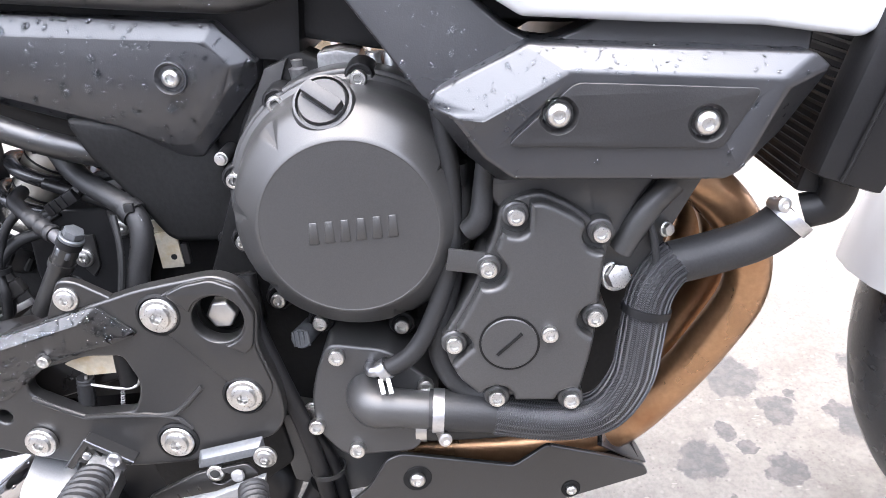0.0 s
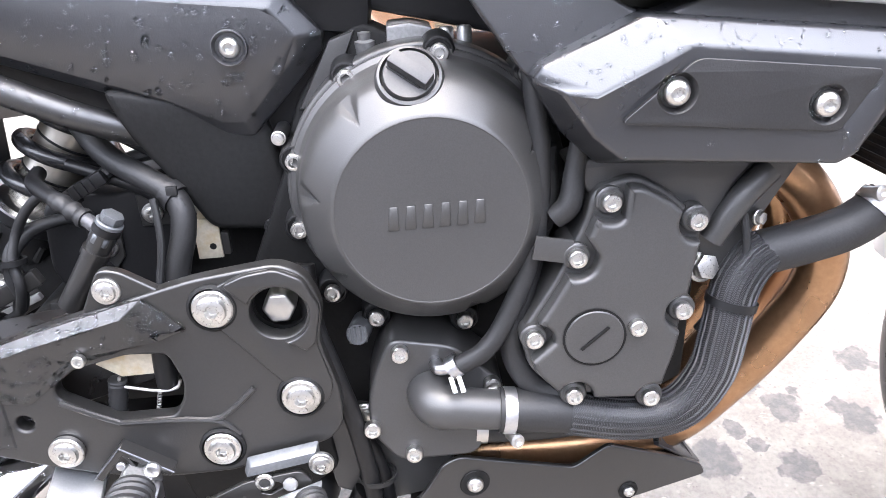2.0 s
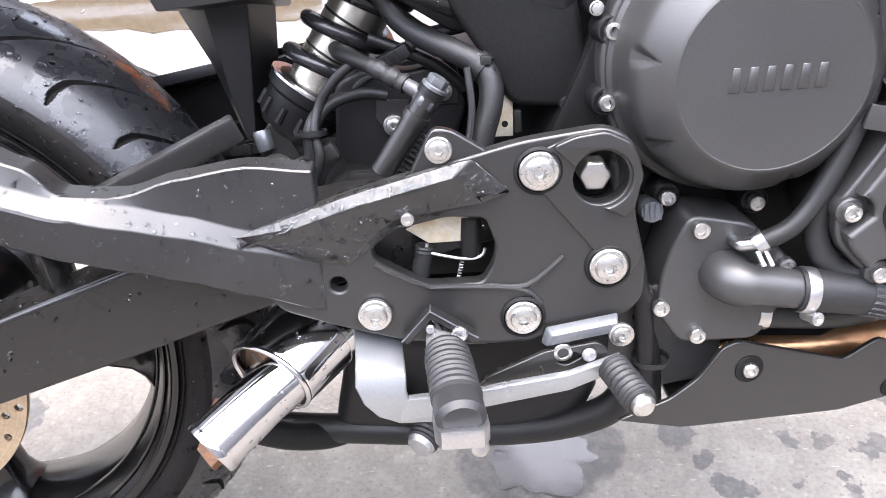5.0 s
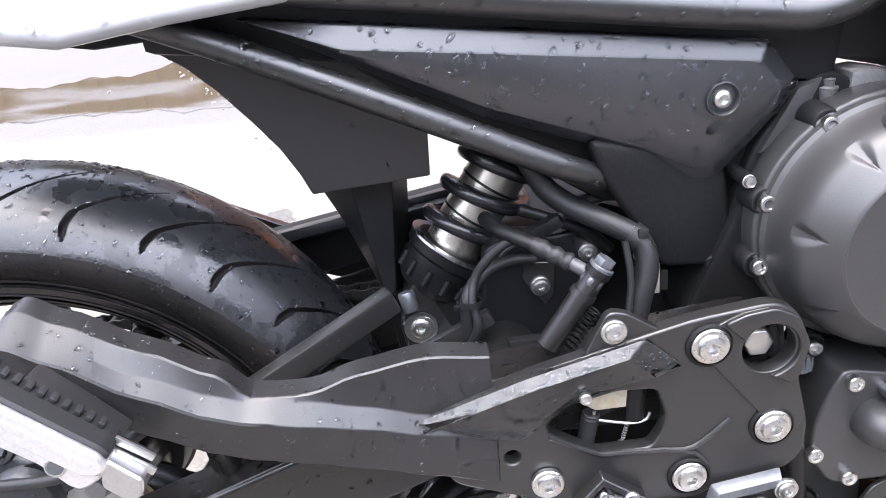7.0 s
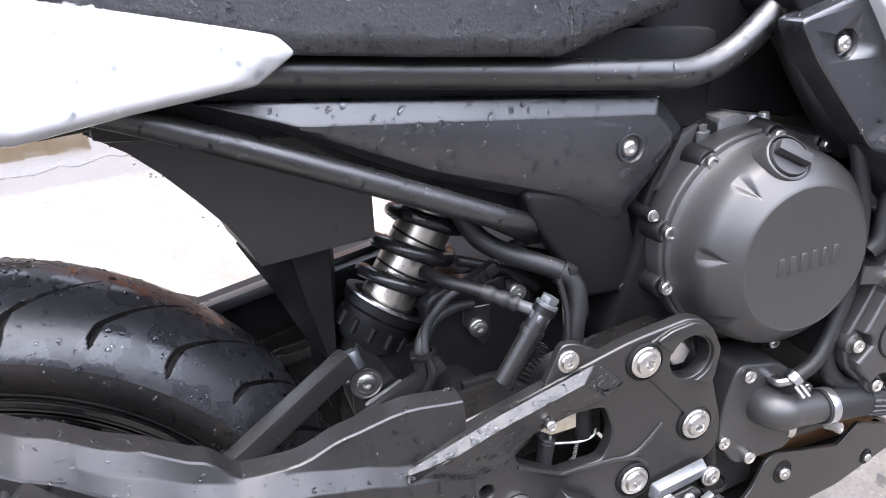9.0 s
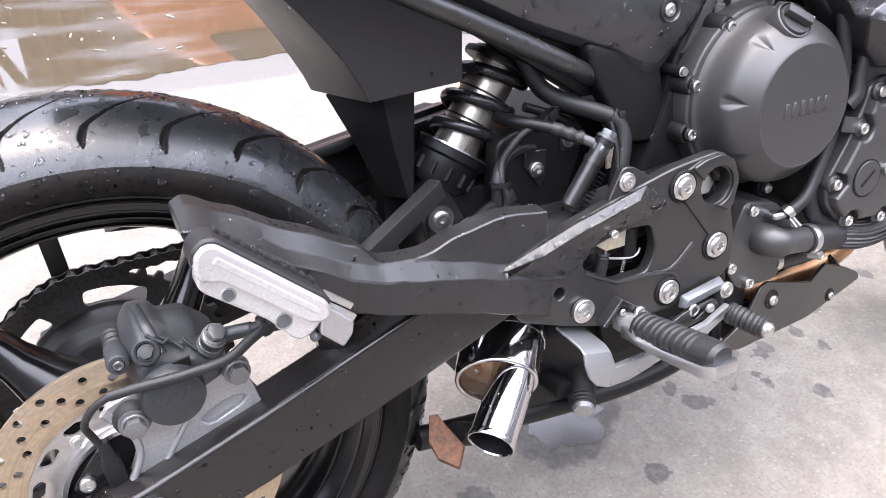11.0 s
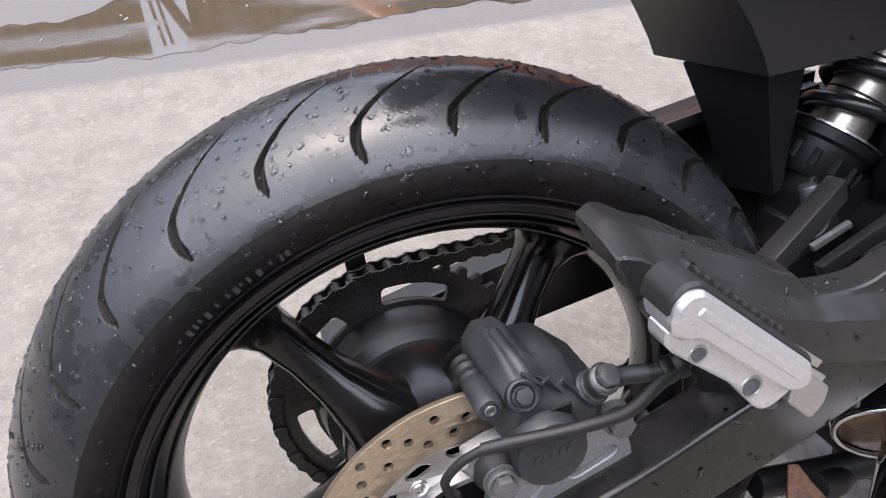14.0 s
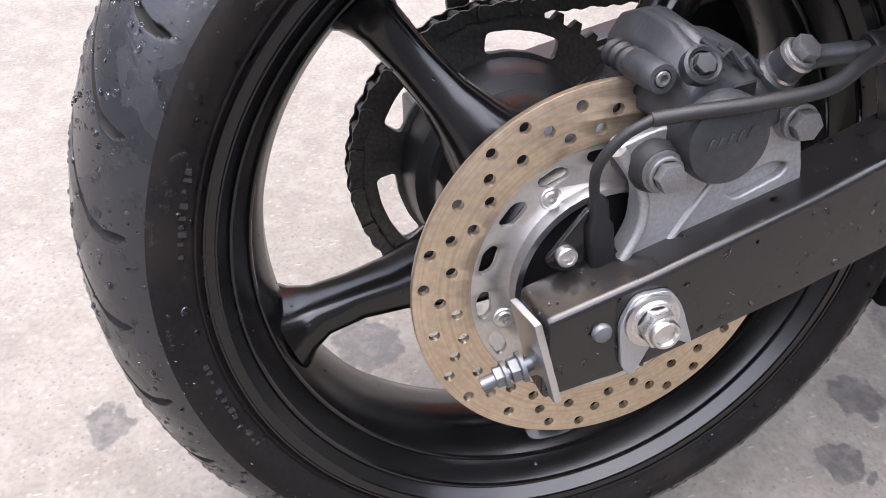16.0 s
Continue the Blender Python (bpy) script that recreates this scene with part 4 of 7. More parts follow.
    # bolt in its pocket on the sloping face
    tilt = Vector((-0.10, -0.80, 0.58))
    part("pocket_rim", lathe([(0.0072, -0.002), (0.0072, 0.0022), (0.0088, 0.0034), (0.0104, 0.0022), (0.0108, -0.004)], (0.0255, -0.1435, 0.4395), tilt, 26), CALIPER, cal)
    bolt(cal, (0.0255, -0.1440, 0.4395), 0.0056, "hex", tilt, CALIPER)
    # black patch on the face, painting the shade of a cast hollow
    part("pocket", soften(facet([[(0.048 + q * 0.007, -0.1485 - k * 0.002, 0.4255 + r * 0.006) for q, r in ((-1, -1), (1, -0.6), (1, 1), (-1, 0.6))] for k in (0, 1)]), 0.0008, 1), BLOCK, cal)
    for k in (0.0, 0.010):
        part("cast_rib", sweep([(0.028 + k, -0.1360, 0.4505 - k * 0.4), (0.039 + k, -0.1400, 0.4420 - k * 0.4), (0.044 + k, -0.1390, 0.4450 - k * 0.4), (0.052 + k, -0.1430, 0.4350 - k * 0.4)], 0.0017, 8, 1, smooth=False), CALIPER, cal)
    # lower slider boot, fixing bolts
    part("slider_boot", sweep([(0.005, -0.122, 0.388), (0.005, -0.132, 0.388), (0.005, -0.142, 0.388), (0.005, -0.152, 0.388)], [0.0150, 0.0155, 0.0138, 0.0150, 0.0122], 22, 8), RUBBER, cal, "ribbed black rubber slider boot")
    part("boot_ring", lathe([(0.0085, 0), (0.0118, 0), (0.0118, 0.0025), (0.0085, 0.0025)], (0.005, -0.1515, 0.388), (0, -1, 0), 22, closed=True), BOLT, cal)
    bolt(cal, (0.005, -0.1560, 0.388), 0.0082, "hex", mat=BOLT)
    bolt(cal, (0.0885, -0.1480, 0.4035), 0.0085, "hex", mat=BOLT)
    way = Vector((0.20, -0.62, 0.75)).normalized()
    foot = Vector((0.0715, -0.1350, 0.4235))
    part("banjo_boss", lathe([(0, -0.012), (0.0125, -0.012), (0.0118, 0.010), (0.0100, 0.0118), (0, 0.012)], foot, way, 24), CALIPER, cal)
    part("banjo", lathe([(0, 0), (0.0098, 0), (0.0098, 0.0085), (0, 0.0085)], foot + way * 0.0145, way, 24), CALIPER, cal)
    for k in (0.0120, 0.0232):
        part("washer", lathe([(0.0060, 0), (0.0104, 0), (0.0104, 0.0022), (0.0060, 0.0022)], foot + way * k, way, 24, closed=True), STEEL, cal)
    bolt(cal, foot + way * 0.0260, 0.0074, "hex", way, BOLT)
    part("banjo_neck", sweep([foot + way * 0.019, (0.090, -0.1500, 0.4400), (0.104, -0.1560, 0.4425)], [0.0080, 0.0060, 0.0058], 14, 6), CALIPER, cal)
    part("brake_hose", sweep([(0.100, -0.1545, 0.4415), (0.122, -0.162, 0.447), (0.150, -0.152, 0.458), (0.20, -0.130, 0.46)], 0.0052, 12), RUBBER, bike, "black rubber rear brake hose")
    part("hose_clip", sweep([(0.110, -0.1605, 0.4440), (0.124, -0.1630, 0.4490)], [0.0088, 0.0095, 0.0080, 0.0095, 0.0088], 14, 6), DARK, bike)
    part("sensor_cable", sweep([(-0.0205, -0.1335, 0.360), (-0.0260, -0.138, 0.378), (-0.0285, -0.147, 0.395), (-0.0195, -0.153, 0.411), (-0.005, -0.1565, 0.4198)], 0.0030, 12), RUBBER, bike, "thin grey wheel sensor cable")
    part("cable_sheath", sweep([(-0.007, -0.156, 0.4190), (0.015, -0.161, 0.4222), (0.045, -0.167, 0.4252), (0.079, -0.172, 0.4308), (0.100, -0.169, 0.4405), (0.118, -0.165, 0.448)], [0.0040, 0.0041, 0.0042, 0.0042, 0.0044], 14), RUBBER, bike, "grey rubber sheath of the sensor cable")
    boot = [[(-0.0205 + w * math.copysign(abs(math.cos(q)) ** 0.6, math.cos(q)) + (0.368 - z) * 0.10, -0.1335 + d * math.copysign(abs(math.sin(q)) ** 0.6, math.sin(q)), z) for q in (2 * math.pi * j / 20 for j in range(20))] for z, w, d in ((0.326, 0.0075, 0.0060), (0.340, 0.0080, 0.0068), (0.3525, 0.0078, 0.0066), (0.3550, 0.0058, 0.0052), (0.3670, 0.0050, 0.0046), (0.3690, 0.0036, 0.0034))]
    part("wheel_sensor", facet(boot), DARK, bike, "black wheel speed sensor", 40)
    part("sensor_bracket", slab(fillet([(-0.051, 0.331), (-0.034, 0.322), (-0.010, 0.345), (-0.024, 0.364)], 0.006), -0.1335, -0.129, 0.0008), GLOSS, bike)
    bolt(bike, (-0.0385, -0.134, 0.336), 0.0062, "socket")


make_caliper()


# -- footrest plate, pillion hanger --
def make_footrest_plate():
    out = fillet([(0.326, 0.431), (0.411, 0.459), (0.493, 0.481), (0.530, 0.490), (0.566, 0.4945), (0.588, 0.4970), (0.606, 0.4880), (0.6155, 0.4640), (0.6095, 0.4360), (0.620, 0.393), (0.619, 0.366), (0.607, 0.352), (0.555, 0.345),
                  (0.540, 0.334), (0.491, 0.333), (0.442, 0.340), (0.400, 0.353), (0.350, 0.372), (0.340, 0.40)], 0.010)
    window = fillet([(0.4230, 0.4180), (0.4395, 0.4300), (0.4771, 0.4380), (0.5045, 0.4360), (0.5118, 0.4132), (0.5090, 0.3991), (0.5010, 0.3855), (0.4600, 0.3855), (0.4235, 0.4080)], 0.005)
    eye = circle(0.5850, 0.4615, 0.0195, 36)
    plate = part("footrest_plate", slab(out, -0.155, -0.141, 0.0025, [window, eye, circle(0.396, 0.390, 0.0062, 20)]), PLATE, bike, "black cast footrest plate with ringed bolts")
    # raised rear wing with rain drops, upper lug, ribs
    wing = [(0.326, 0.432), (0.411, 0.459), (0.4955, 0.4805), (0.5225, 0.4545), (0.4415, 0.4345), (0.4240, 0.4200), (0.404, 0.4055), (0.372, 0.412)]
    rim_o = fillet(wing, 0.004, 2)
    rim_i = [Vector((p.x - 0.012, p.y - 0.004)) if p.x > 0.482 else p for p in inset(rim_o, 0.0062)]
    edge_a, edge_d = Vector((0.326, 0.432)), (Vector((0.493, 0.481)) - Vector((0.326, 0.432))).normalized()
    below = lambda p: max(0.0, min(1.0, abs((p - edge_a).cross(edge_d)) / 0.045))
    part("raised_wing", facet([[(p.x, -0.150, p.y) for p in rim_o], [(p.x, -0.1575 + 0.0012 * below(p), p.y) for p in rim_o], [(p.x, -0.1655 + 0.0074 * below(p), p.y) for p in rim_i]]), PLATE, plate, "wet raised wing of the plate", 20)
    lobe = fillet([(0.526, 0.476), (0.566, 0.4930), (0.587, 0.4955), (0.6045, 0.4870), (0.6138, 0.4640), (0.6080, 0.4360), (0.6160, 0.4000), (0.6090, 0.3850), (0.5900, 0.3960)], 0.006)
    part("raised_lobe", slab(lobe, -0.1572, -0.150, 0.0012, [eye]), PLATE, plate)
    lug = fillet([(0.452, 0.468), (0.470, 0.502), (0.483, 0.500), (0.510, 0.482), (0.49, 0.476)], 0.006)
    part("upper_lug", slab(lug, -0.152, -0.143, 0.002), PLATE, plate)
    part("rib", sweep([(0.507, -0.1555, 0.383), (0.533, -0.1555, 0.382), (0.560, -0.1555, 0.404)], 0.0022, 8, 4), PLATE, plate)
    part("rib", sweep([(0.462, -0.1555, 0.3845), (0.506, -0.1555, 0.3825), (0.532, -0.1555, 0.378), (0.544, -0.155, 0.366)], 0.0022, 8, 4), PLATE, plate)
    part("edge_rib", sweep([(0.424, -0.155, 0.405), (0.445, -0.155, 0.393), (0.462, -0.155, 0.3845)], 0.0022, 8, 4), PLATE, plate)
    for x, z, r in ((0.5420, 0.4690, 0.0140), (0.592, 0.394, 0.0140), (0.530, 0.356, 0.0135)):
        # black ring stands in for the shaded gap round each bolt
        part("bolt_shade_ring", lathe([(r * 1.25, 0), (r * 1.25, 0.002), (r * 1.1, 0.0035), (r * 1.02, 0.001), (0, 0.0005)], (x, -0.1545, z), (0, -1, 0), 32), BLOCK, plate)
        bolt(plate, (x, -0.1565, z), r, "flange")
    bolt(plate, (0.421, -0.1585, 0.366), 0.0125, "flange")
    bolt(plate, (0.474, -0.1525, 0.4865), 0.0095, "flange")
    bolt(plate, (0.450, -0.1645, 0.4425), 0.0045, "socket")
    arc = [radians(153 - k * 237 / 30) for k in range(31)]
    crest = [Vector((0.5850 + 0.0213 * math.cos(t), 0.4615 + 0.0213 * math.sin(t))) for t in arc]
    crest += fillet([(0.5980, 0.4300), (0.6078, 0.4370), (0.6138, 0.4640), (0.6045, 0.4866), (0.5870, 0.4952), (0.5660, 0.4926), (0.5510, 0.4865)], 0.004)[4:]
    part("lobe_crest", slab(crest, -0.1608, -0.152, 0.0016), PLATE, plate, "raised crescent round the pivot eye")
    part("pivot_bolt", soften(lathe([(0, -0.02), (0.0122, -0.02), (0.0122, 0.0), (0, 0.0)], (0.5835, -0.144, 0.4585), (0, -1, 0), 6), 0.0024, 3), STEEL, bike, "swing arm pivot bolt seen through the plate")
    part("pivot_cup", lathe([(0, 0), (0.0225, 0), (0.0225, 0.006), (0.0195, 0.006), (0.0195, 0.002)], (0.5840, -0.127, 0.4590), (0, -1, 0), 28), BLOCK, bike)
    # pillion footrest hanger: lower face upright, upper face sloping in
    st = ((0.0640, 0.5380, 0.5440, 0.5470, 0.5500, -0.1850, -0.1730, -0.1570), (0.0740, 0.5200, 0.5420, 0.5460, 0.5530, -0.1850, -0.1720, -0.1545), (0.0950, 0.5040, 0.5290, 0.5350, 0.5430, -0.1845, -0.1715, -0.1570), (0.1500, 0.4620, 0.4930, 0.5010, 0.5155, -0.1825, -0.1695, -0.1600),
          (0.1960, 0.4385, 0.4680, 0.4780, 0.4920, -0.1800, -0.1670, -0.1625), (0.2165, 0.4300, 0.4605, 0.4700, 0.4725, -0.1785, -0.1655, -0.1625), (0.2560, 0.4180, 0.4500, 0.4630, 0.4685, -0.1745, -0.1620, -0.1600), (0.2900, 0.4065, 0.4405, 0.4530, 0.4765, -0.1705, -0.1590, -0.1560),
          (0.3400, 0.3880, 0.4240, 0.4360, 0.4820, -0.1640, -0.1545, -0.1520), (0.3860, 0.3700, 0.4090, 0.4220, 0.4760, -0.1562, -0.1515, -0.1500))
    fine = []
    for k in range(len(st) - 1):
        p0, p1, p2, p3 = st[max(k - 1, 0)], st[k], st[k + 1], st[min(k + 2, len(st) - 1)]
        for q in (0.0, 0.25, 0.5, 0.75):
            row = []
            for a, b, c, d in zip(p0, p1, p2, p3):
                la, lb = (c - a) * 0.25, (d - b) * 0.25
                row.append((2 * q ** 3 - 3 * q * q + 1) * b + (q ** 3 - 2 * q * q + q) * la + (3 * q * q - 2 * q ** 3) * c + (q ** 3 - q * q) * lb)
            row[0] = p1[0] + (p2[0] - p1[0]) * q
            fine.append(row)
    fine.append(st[-1])
    rings = [[(x, yo, zb), (x, yo, z2), (x, ym, z1), (x, yt, zt), (x, yt + 0.021, zt + 0.0015), (x, yt + 0.021, zt - 0.005), (x, ym + 0.014, z1 - 0.012), (x, yo + 0.014, zb)] for x, zb, z2, z1, zt, yo, ym, yt in fine]
    part("pillion_hanger", soften(facet(rings), 0.0012, 1), HANGER, bike, "black cast pillion footrest hanger", 25)


make_footrest_plate()


def make_pillion_footrest():
    rest = new("pillion_footrest")
    rest.parent = bike
    tagged(rest, "folded pillion footrest of bare aluminium with ribbed rubber")
    flat = lambda pts, y0, y1, chamfer, shrink=0.94: facet([[(x, y0, z) for x, z in pts], [(x, y1 + chamfer, z) for x, z in pts], [(p.x, y1, p.y) for p in inset(pts, chamfer)]])
    bar = fillet([(0.0607, 0.5370), (0.0628, 0.5465), (0.0690, 0.5520), (0.0767, 0.5515), (0.1430, 0.4930), (0.1455, 0.4865), (0.1440, 0.4800), (0.1385, 0.4775), (0.1290, 0.4795), (0.0760, 0.5250), (0.0690, 0.5262), (0.0625, 0.5295)], 0.003, 3)
    part("body", flat(bar, -0.216, -0.2425, 0.0022), BRIGHT, rest, "bare cast aluminium folding bar", 25)
    plate = fillet([(0.0622, 0.5300), (0.0617, 0.5222), (0.0660, 0.5165), (0.0805, 0.5048), (0.1032, 0.4866), (0.1170, 0.4685), (0.1225, 0.4648), (0.1290, 0.4665), (0.1375, 0.4720), (0.1410, 0.4790), (0.0760, 0.5290)], 0.0025, 3)
    part("lower_plate", flat(plate, -0.2195, -0.2355, 0.0016), BRIGHT, rest, "cast aluminium lug under the bar", 25)
    rail = fillet([(0.0720, 0.5395), (0.0760, 0.5440), (0.1360, 0.4910), (0.1385, 0.4865), (0.1350, 0.4850), (0.0760, 0.5365)], 0.002, 3)
    part("raised_rib", flat(rail, -0.240, -0.2434, 0.0010), BRIGHT, rest)
    block = fillet([(0.1395, 0.4800), (0.1450, 0.4855), (0.1625, 0.4685), (0.1605, 0.4590), (0.1528, 0.4506), (0.1370, 0.4660)], 0.0022, 3)
    part("hinge_end", flat(block, -0.219, -0.2370, 0.0014), ALU, rest, "square hinge block", 25)
    pad = fillet([(0.0595, 0.5390), (0.0618, 0.5490), (0.0690, 0.5552), (0.0778, 0.5545), (0.1445, 0.4955), (0.1480, 0.4895), (0.1440, 0.4850), (0.0760, 0.5455), (0.0690, 0.5460), (0.0650, 0.5400)], 0.003, 3)
    part("rubber_pad", flat(pad, -0.214, -0.2385, 0.0018), RUBBER, rest, "black ribbed rubber pad", 30)
    d = Vector((0.0667, 0, -0.0590)).normalized()
    turn = Matrix.Rotation(math.atan2(0.0590, 0.0667), 3, "Y")
    for i in range(11):
        p = Vector((0.0815, -0.2185, 0.5525)) + d * (0.0078 * i)
        part("pad_rib", box(*p, 0.0042, 0.0085, 0.0040, 0.0009, turn), RUBBER, rest)
    for x, z, r in ((0.0800, 0.5125, 0.0040), (0.1130, 0.4835, 0.0050)):
        part("screw_seat", lathe([(r * 1.35, 0), (r * 1.3, 0.0006), (r * 1.1, 0.0006), (r, -0.0006)], (x, -0.2355, z), (0, -1, 0), 22, closed=True), ALU, rest)
        # flat dull disc paints the dark inside of a recessed hole
        part("hole_shade_disc", lathe([(0, 0.0003), (r, 0.0003), (r, -0.002), (0, -0.002)], (x, -0.2355, z), (0, -1, 0), 20), DULL, rest)
    for z0, y0 in ((0.0, -0.222), (-0.0075, -0.226)):
        part("hinge_ear", beam((0.146, y0, 0.4905 + z0), (0.1665, y0, 0.4735 + z0), 0.0030, 0.0050, 0.0006), STEEL, rest)
    # black bar put in for the shade between the ears
    part("hinge_gap_shade", beam((0.144, -0.219, 0.486), (0.163, -0.219, 0.470), 0.0060, 0.0100, 0.001), DARK, rest)
    part("spring_pin", sweep([(0.1340, -0.222, 0.4640), (0.1375, -0.224, 0.4560)], [0.0042, 0.0030, 0.0044, 0.0036], 14, 6), DULL, rest, "small sprung pin")
    part("pin_block", box(0.140, -0.212, 0.461, 0.030, 0.014, 0.012, 0.003, turn), DARK, rest)
    part("mount", beam((0.085, -0.195, 0.520), (0.135, -0.200, 0.470), 0.030, 0.026, 0.004), PLATE, rest)


make_pillion_footrest()


def make_rider_footrest():
    rest = new("rider_footrest")
    rest.parent = bike
    tagged(rest, "rider footrest with ribbed black rubber on a cast arm")
    a, b = Vector((0.4716, -0.184, 0.3475)), Vector((0.4790, -0.284, 0.3590))
    d = (b - a).normalized()
    u = Vector((0, 0, 1))
    s = d.cross(u).normalized()
    rings = []
    n = 60
    for i in range(n + 1):
        q = i / n
        k = 1 + (0.062 * math.copysign(1, math.sin(q * 2 * math.pi * 13)) if q < 0.72 else 0.0)
        w = 0.0158 * (0.9 + 0.1 * min(1, q * 8)) * (1 if q < 0.95 else 1 - (q - 0.95) * 5)
        ring = []
        for j in range(28):
            t = 2 * math.pi * j / 28
            cx, cz = math.cos(t), math.sin(t)
            ring.append(a + (b - a) * q + s * (w * 1.0 * cx * k) + u * (0.0125 * cz * (k if cz > -0.3 else 1) * (1 if q < 0.95 else 1 - (q - 0.95) * 5)))
        rings.append(ring)
    part("rubber_grip", facet(rings), PEG, rest, "black rubber grip with rings", 30)
    part("arm", soften(facet([[(0.456, -0.172, 0.332), (0.488, -0.172, 0.332), (0.488, -0.172, 0.345), (0.456, -0.172, 0.345)], [(0.459, -0.230, 0.334), (0.493, -0.230, 0.334), (0.493, -0.230, 0.345), (0.459, -0.230, 0.345)], [(0.462, -0.276, 0.338), (0.496, -0.276, 0.338), (0.496, -0.276, 0.352), (0.462, -0.276, 0.352)], [(0.466, -0.290, 0.343), (0.492, -0.290, 0.343), (0.492, -0.290, 0.356), (0.466, -0.290, 0.356)]]), 0.002), ALU, rest, "cast aluminium arm")
    part("feeler", lathe([(0, 0), (0.0035, 0), (0.0035, 0.004), (0.006, 0.006), (0.0065, 0.010), (0.004, 0.0135), (0, 0.0145)], (0.4885, -0.268, 0.3365), (0.1, -0.15, -1), 16), STEEL, rest, "small round ground feeler")
    strap = [(0.4395, 0.3465), (0.4612, 0.3708), (0.4955, 0.3465), (0.4920, 0.3428), (0.4620, 0.3640), (0.4440, 0.3435)]
    part("clevis", soften(facet([[(x, y, z) for x, z in strap] for y in (-0.150, -0.167)]), 0.0008, 1), PLATE, rest, "black bent strap bracket")
    part("bare_edge", sweep([(x, -0.1672, z) for x, z in strap[:3]], 0.0008, 8, 1, smooth=False), DULL, rest, "worn bare edge")
    part("knuckle", soften(facet([[(0.4570, y, 0.3360), (0.4570, y, 0.3480), (0.4640, y, 0.3560), (0.4820, y, 0.3480), (0.4840, y, 0.3360)] for y in (-0.158, -0.190)]), 0.0015), BRACKET, rest, "cast aluminium knuckle")
    part("web", beam((0.4620, -0.160, 0.3660), (0.4700, -0.160, 0.3500), 0.012, 0.003, 0.0006), PLATE, rest)
    bolt(rest, (0.4820, -0.1690, 0.3525), 0.0062, "dome", mat=ALU)
    bolt(rest, (0.4610, -0.1690, 0.3575), 0.0036, "dome", mat=ALU)


make_rider_footrest()


def make_brake_pedal():
    pedal = new("brake_pedal")
    pedal.parent = bike
    tagged(pedal, "silver rear brake pedal with a ribbed rubber tip")
    part("lever_arm", soften(facet([[(0.598, -0.176, 0.317), (0.598, -0.168, 0.317), (0.600, -0.168, 0.329), (0.600, -0.176, 0.329)], [(0.560, -0.186, 0.309), (0.560, -0.178, 0.309), (0.560, -0.178, 0.322), (0.560, -0.186, 0.322)], [(0.485, -0.188, 0.2975), (0.485, -0.180, 0.2975), (0.485, -0.180, 0.3125), (0.485, -0.188, 0.3125)], [(0.435, -0.186, 0.289), (0.435, -0.178, 0.289), (0.435, -0.178, 0.308), (0.435, -0.186, 0.308)]]), 0.0015), SILVER, pedal)
    a, b = Vector((0.592, -0.184, 0.3255)), Vector((0.603, -0.222, 0.3205))
    part("toe_rubber", sweep([a, b], 0.0112, 16, 26, wave=lambda i, m: 1 + (0.08 if i % 3 == 0 else -0.02)), PEG, pedal)
    part("toe_end", lathe([(0, 0), (0.0085, 0), (0.0085, 0.004), (0.006, 0.007), (0, 0.0085)], b, (b - a), 18), STEEL, pedal)
    part("bracket", slab(fillet([(0.49, 0.300), (0.50, 0.312), (0.545, 0.332), (0.585, 0.338), (0.594, 0.327), (0.575, 0.317)], 0.005), -0.168, -0.163, 0.001, [fillet([(0.553, 0.322), (0.566, 0.331), (0.573, 0.326), (0.561, 0.319)], 0.003)]), PLATE, pedal)
    part("light_plate", soften(facet([[(0.542, -0.158, 0.334), (0.600, -0.158, 0.344), (0.600, -0.158, 0.357), (0.546, -0.158, 0.348)], [(0.546, -0.168, 0.336), (0.597, -0.168, 0.345), (0.598, -0.168, 0.353), (0.55, -0.168, 0.345)]]), 0.002), DULL, pedal)
    bolt(pedal, (0.601, -0.168, 0.343), 0.0092, "flange")
    bolt(pedal, (0.558, -0.162, 0.330), 0.0075, "socket")
    bolt(pedal, (0.577, -0.170, 0.329), 0.0055, "dome", mat=BRACKET)
    part("return_spring", sweep([(0.510 + 0.0016 * i, -0.160 + 0.0075 * math.cos(i * 1.1), 0.305 + 0.0006 * i + 0.0075 * math.sin(i * 1.1)) for i in range(26)], 0.0016, 8, 3), CHAINM, pedal)
    rows = (((0.4015, -0.140, 0.346), (0.4375, -0.140, 0.334)), ((0.4050, -0.176, 0.3385), (0.4405, -0.170, 0.3285)), ((0.4050, -0.183, 0.334), (0.4410, -0.178, 0.3235)), ((0.4042, -0.187, 0.322), (0.4408, -0.185, 0.3140)),
            ((0.4090, -0.187, 0.307), (0.4430, -0.186, 0.3065)), ((0.4190, -0.186, 0.2945), (0.4480, -0.186, 0.3030)), ((0.4340, -0.184, 0.2865), (0.4570, -0.186, 0.3015)), ((0.4600, -0.184, 0.2860), (0.4660, -0.186, 0.3020)), ((0.4900, -0.184, 0.2930), (0.4900, -0.186, 0.3080)))
    rings = []
    for k, (l, r) in enumerate(rows):
        off = Vector((0, 0.0005, -0.0032)) if k < 2 else Vector((0, 0.003, -0.0012)) if k == 2 else Vector((0, 0.0034, 0))
        l, r = Vector(l), Vector(r)
        e = (r - l).normalized() * 0.0012
        rings.append([l + e, r - e, r - off * -0.35, r + off, l + off, l + off * 0.35])
    part("heel_guard", facet(rings), SILVER, bike, "bright folded metal heel guard", 30)
    boot = Vector((0.458, -0.105, 0.232))
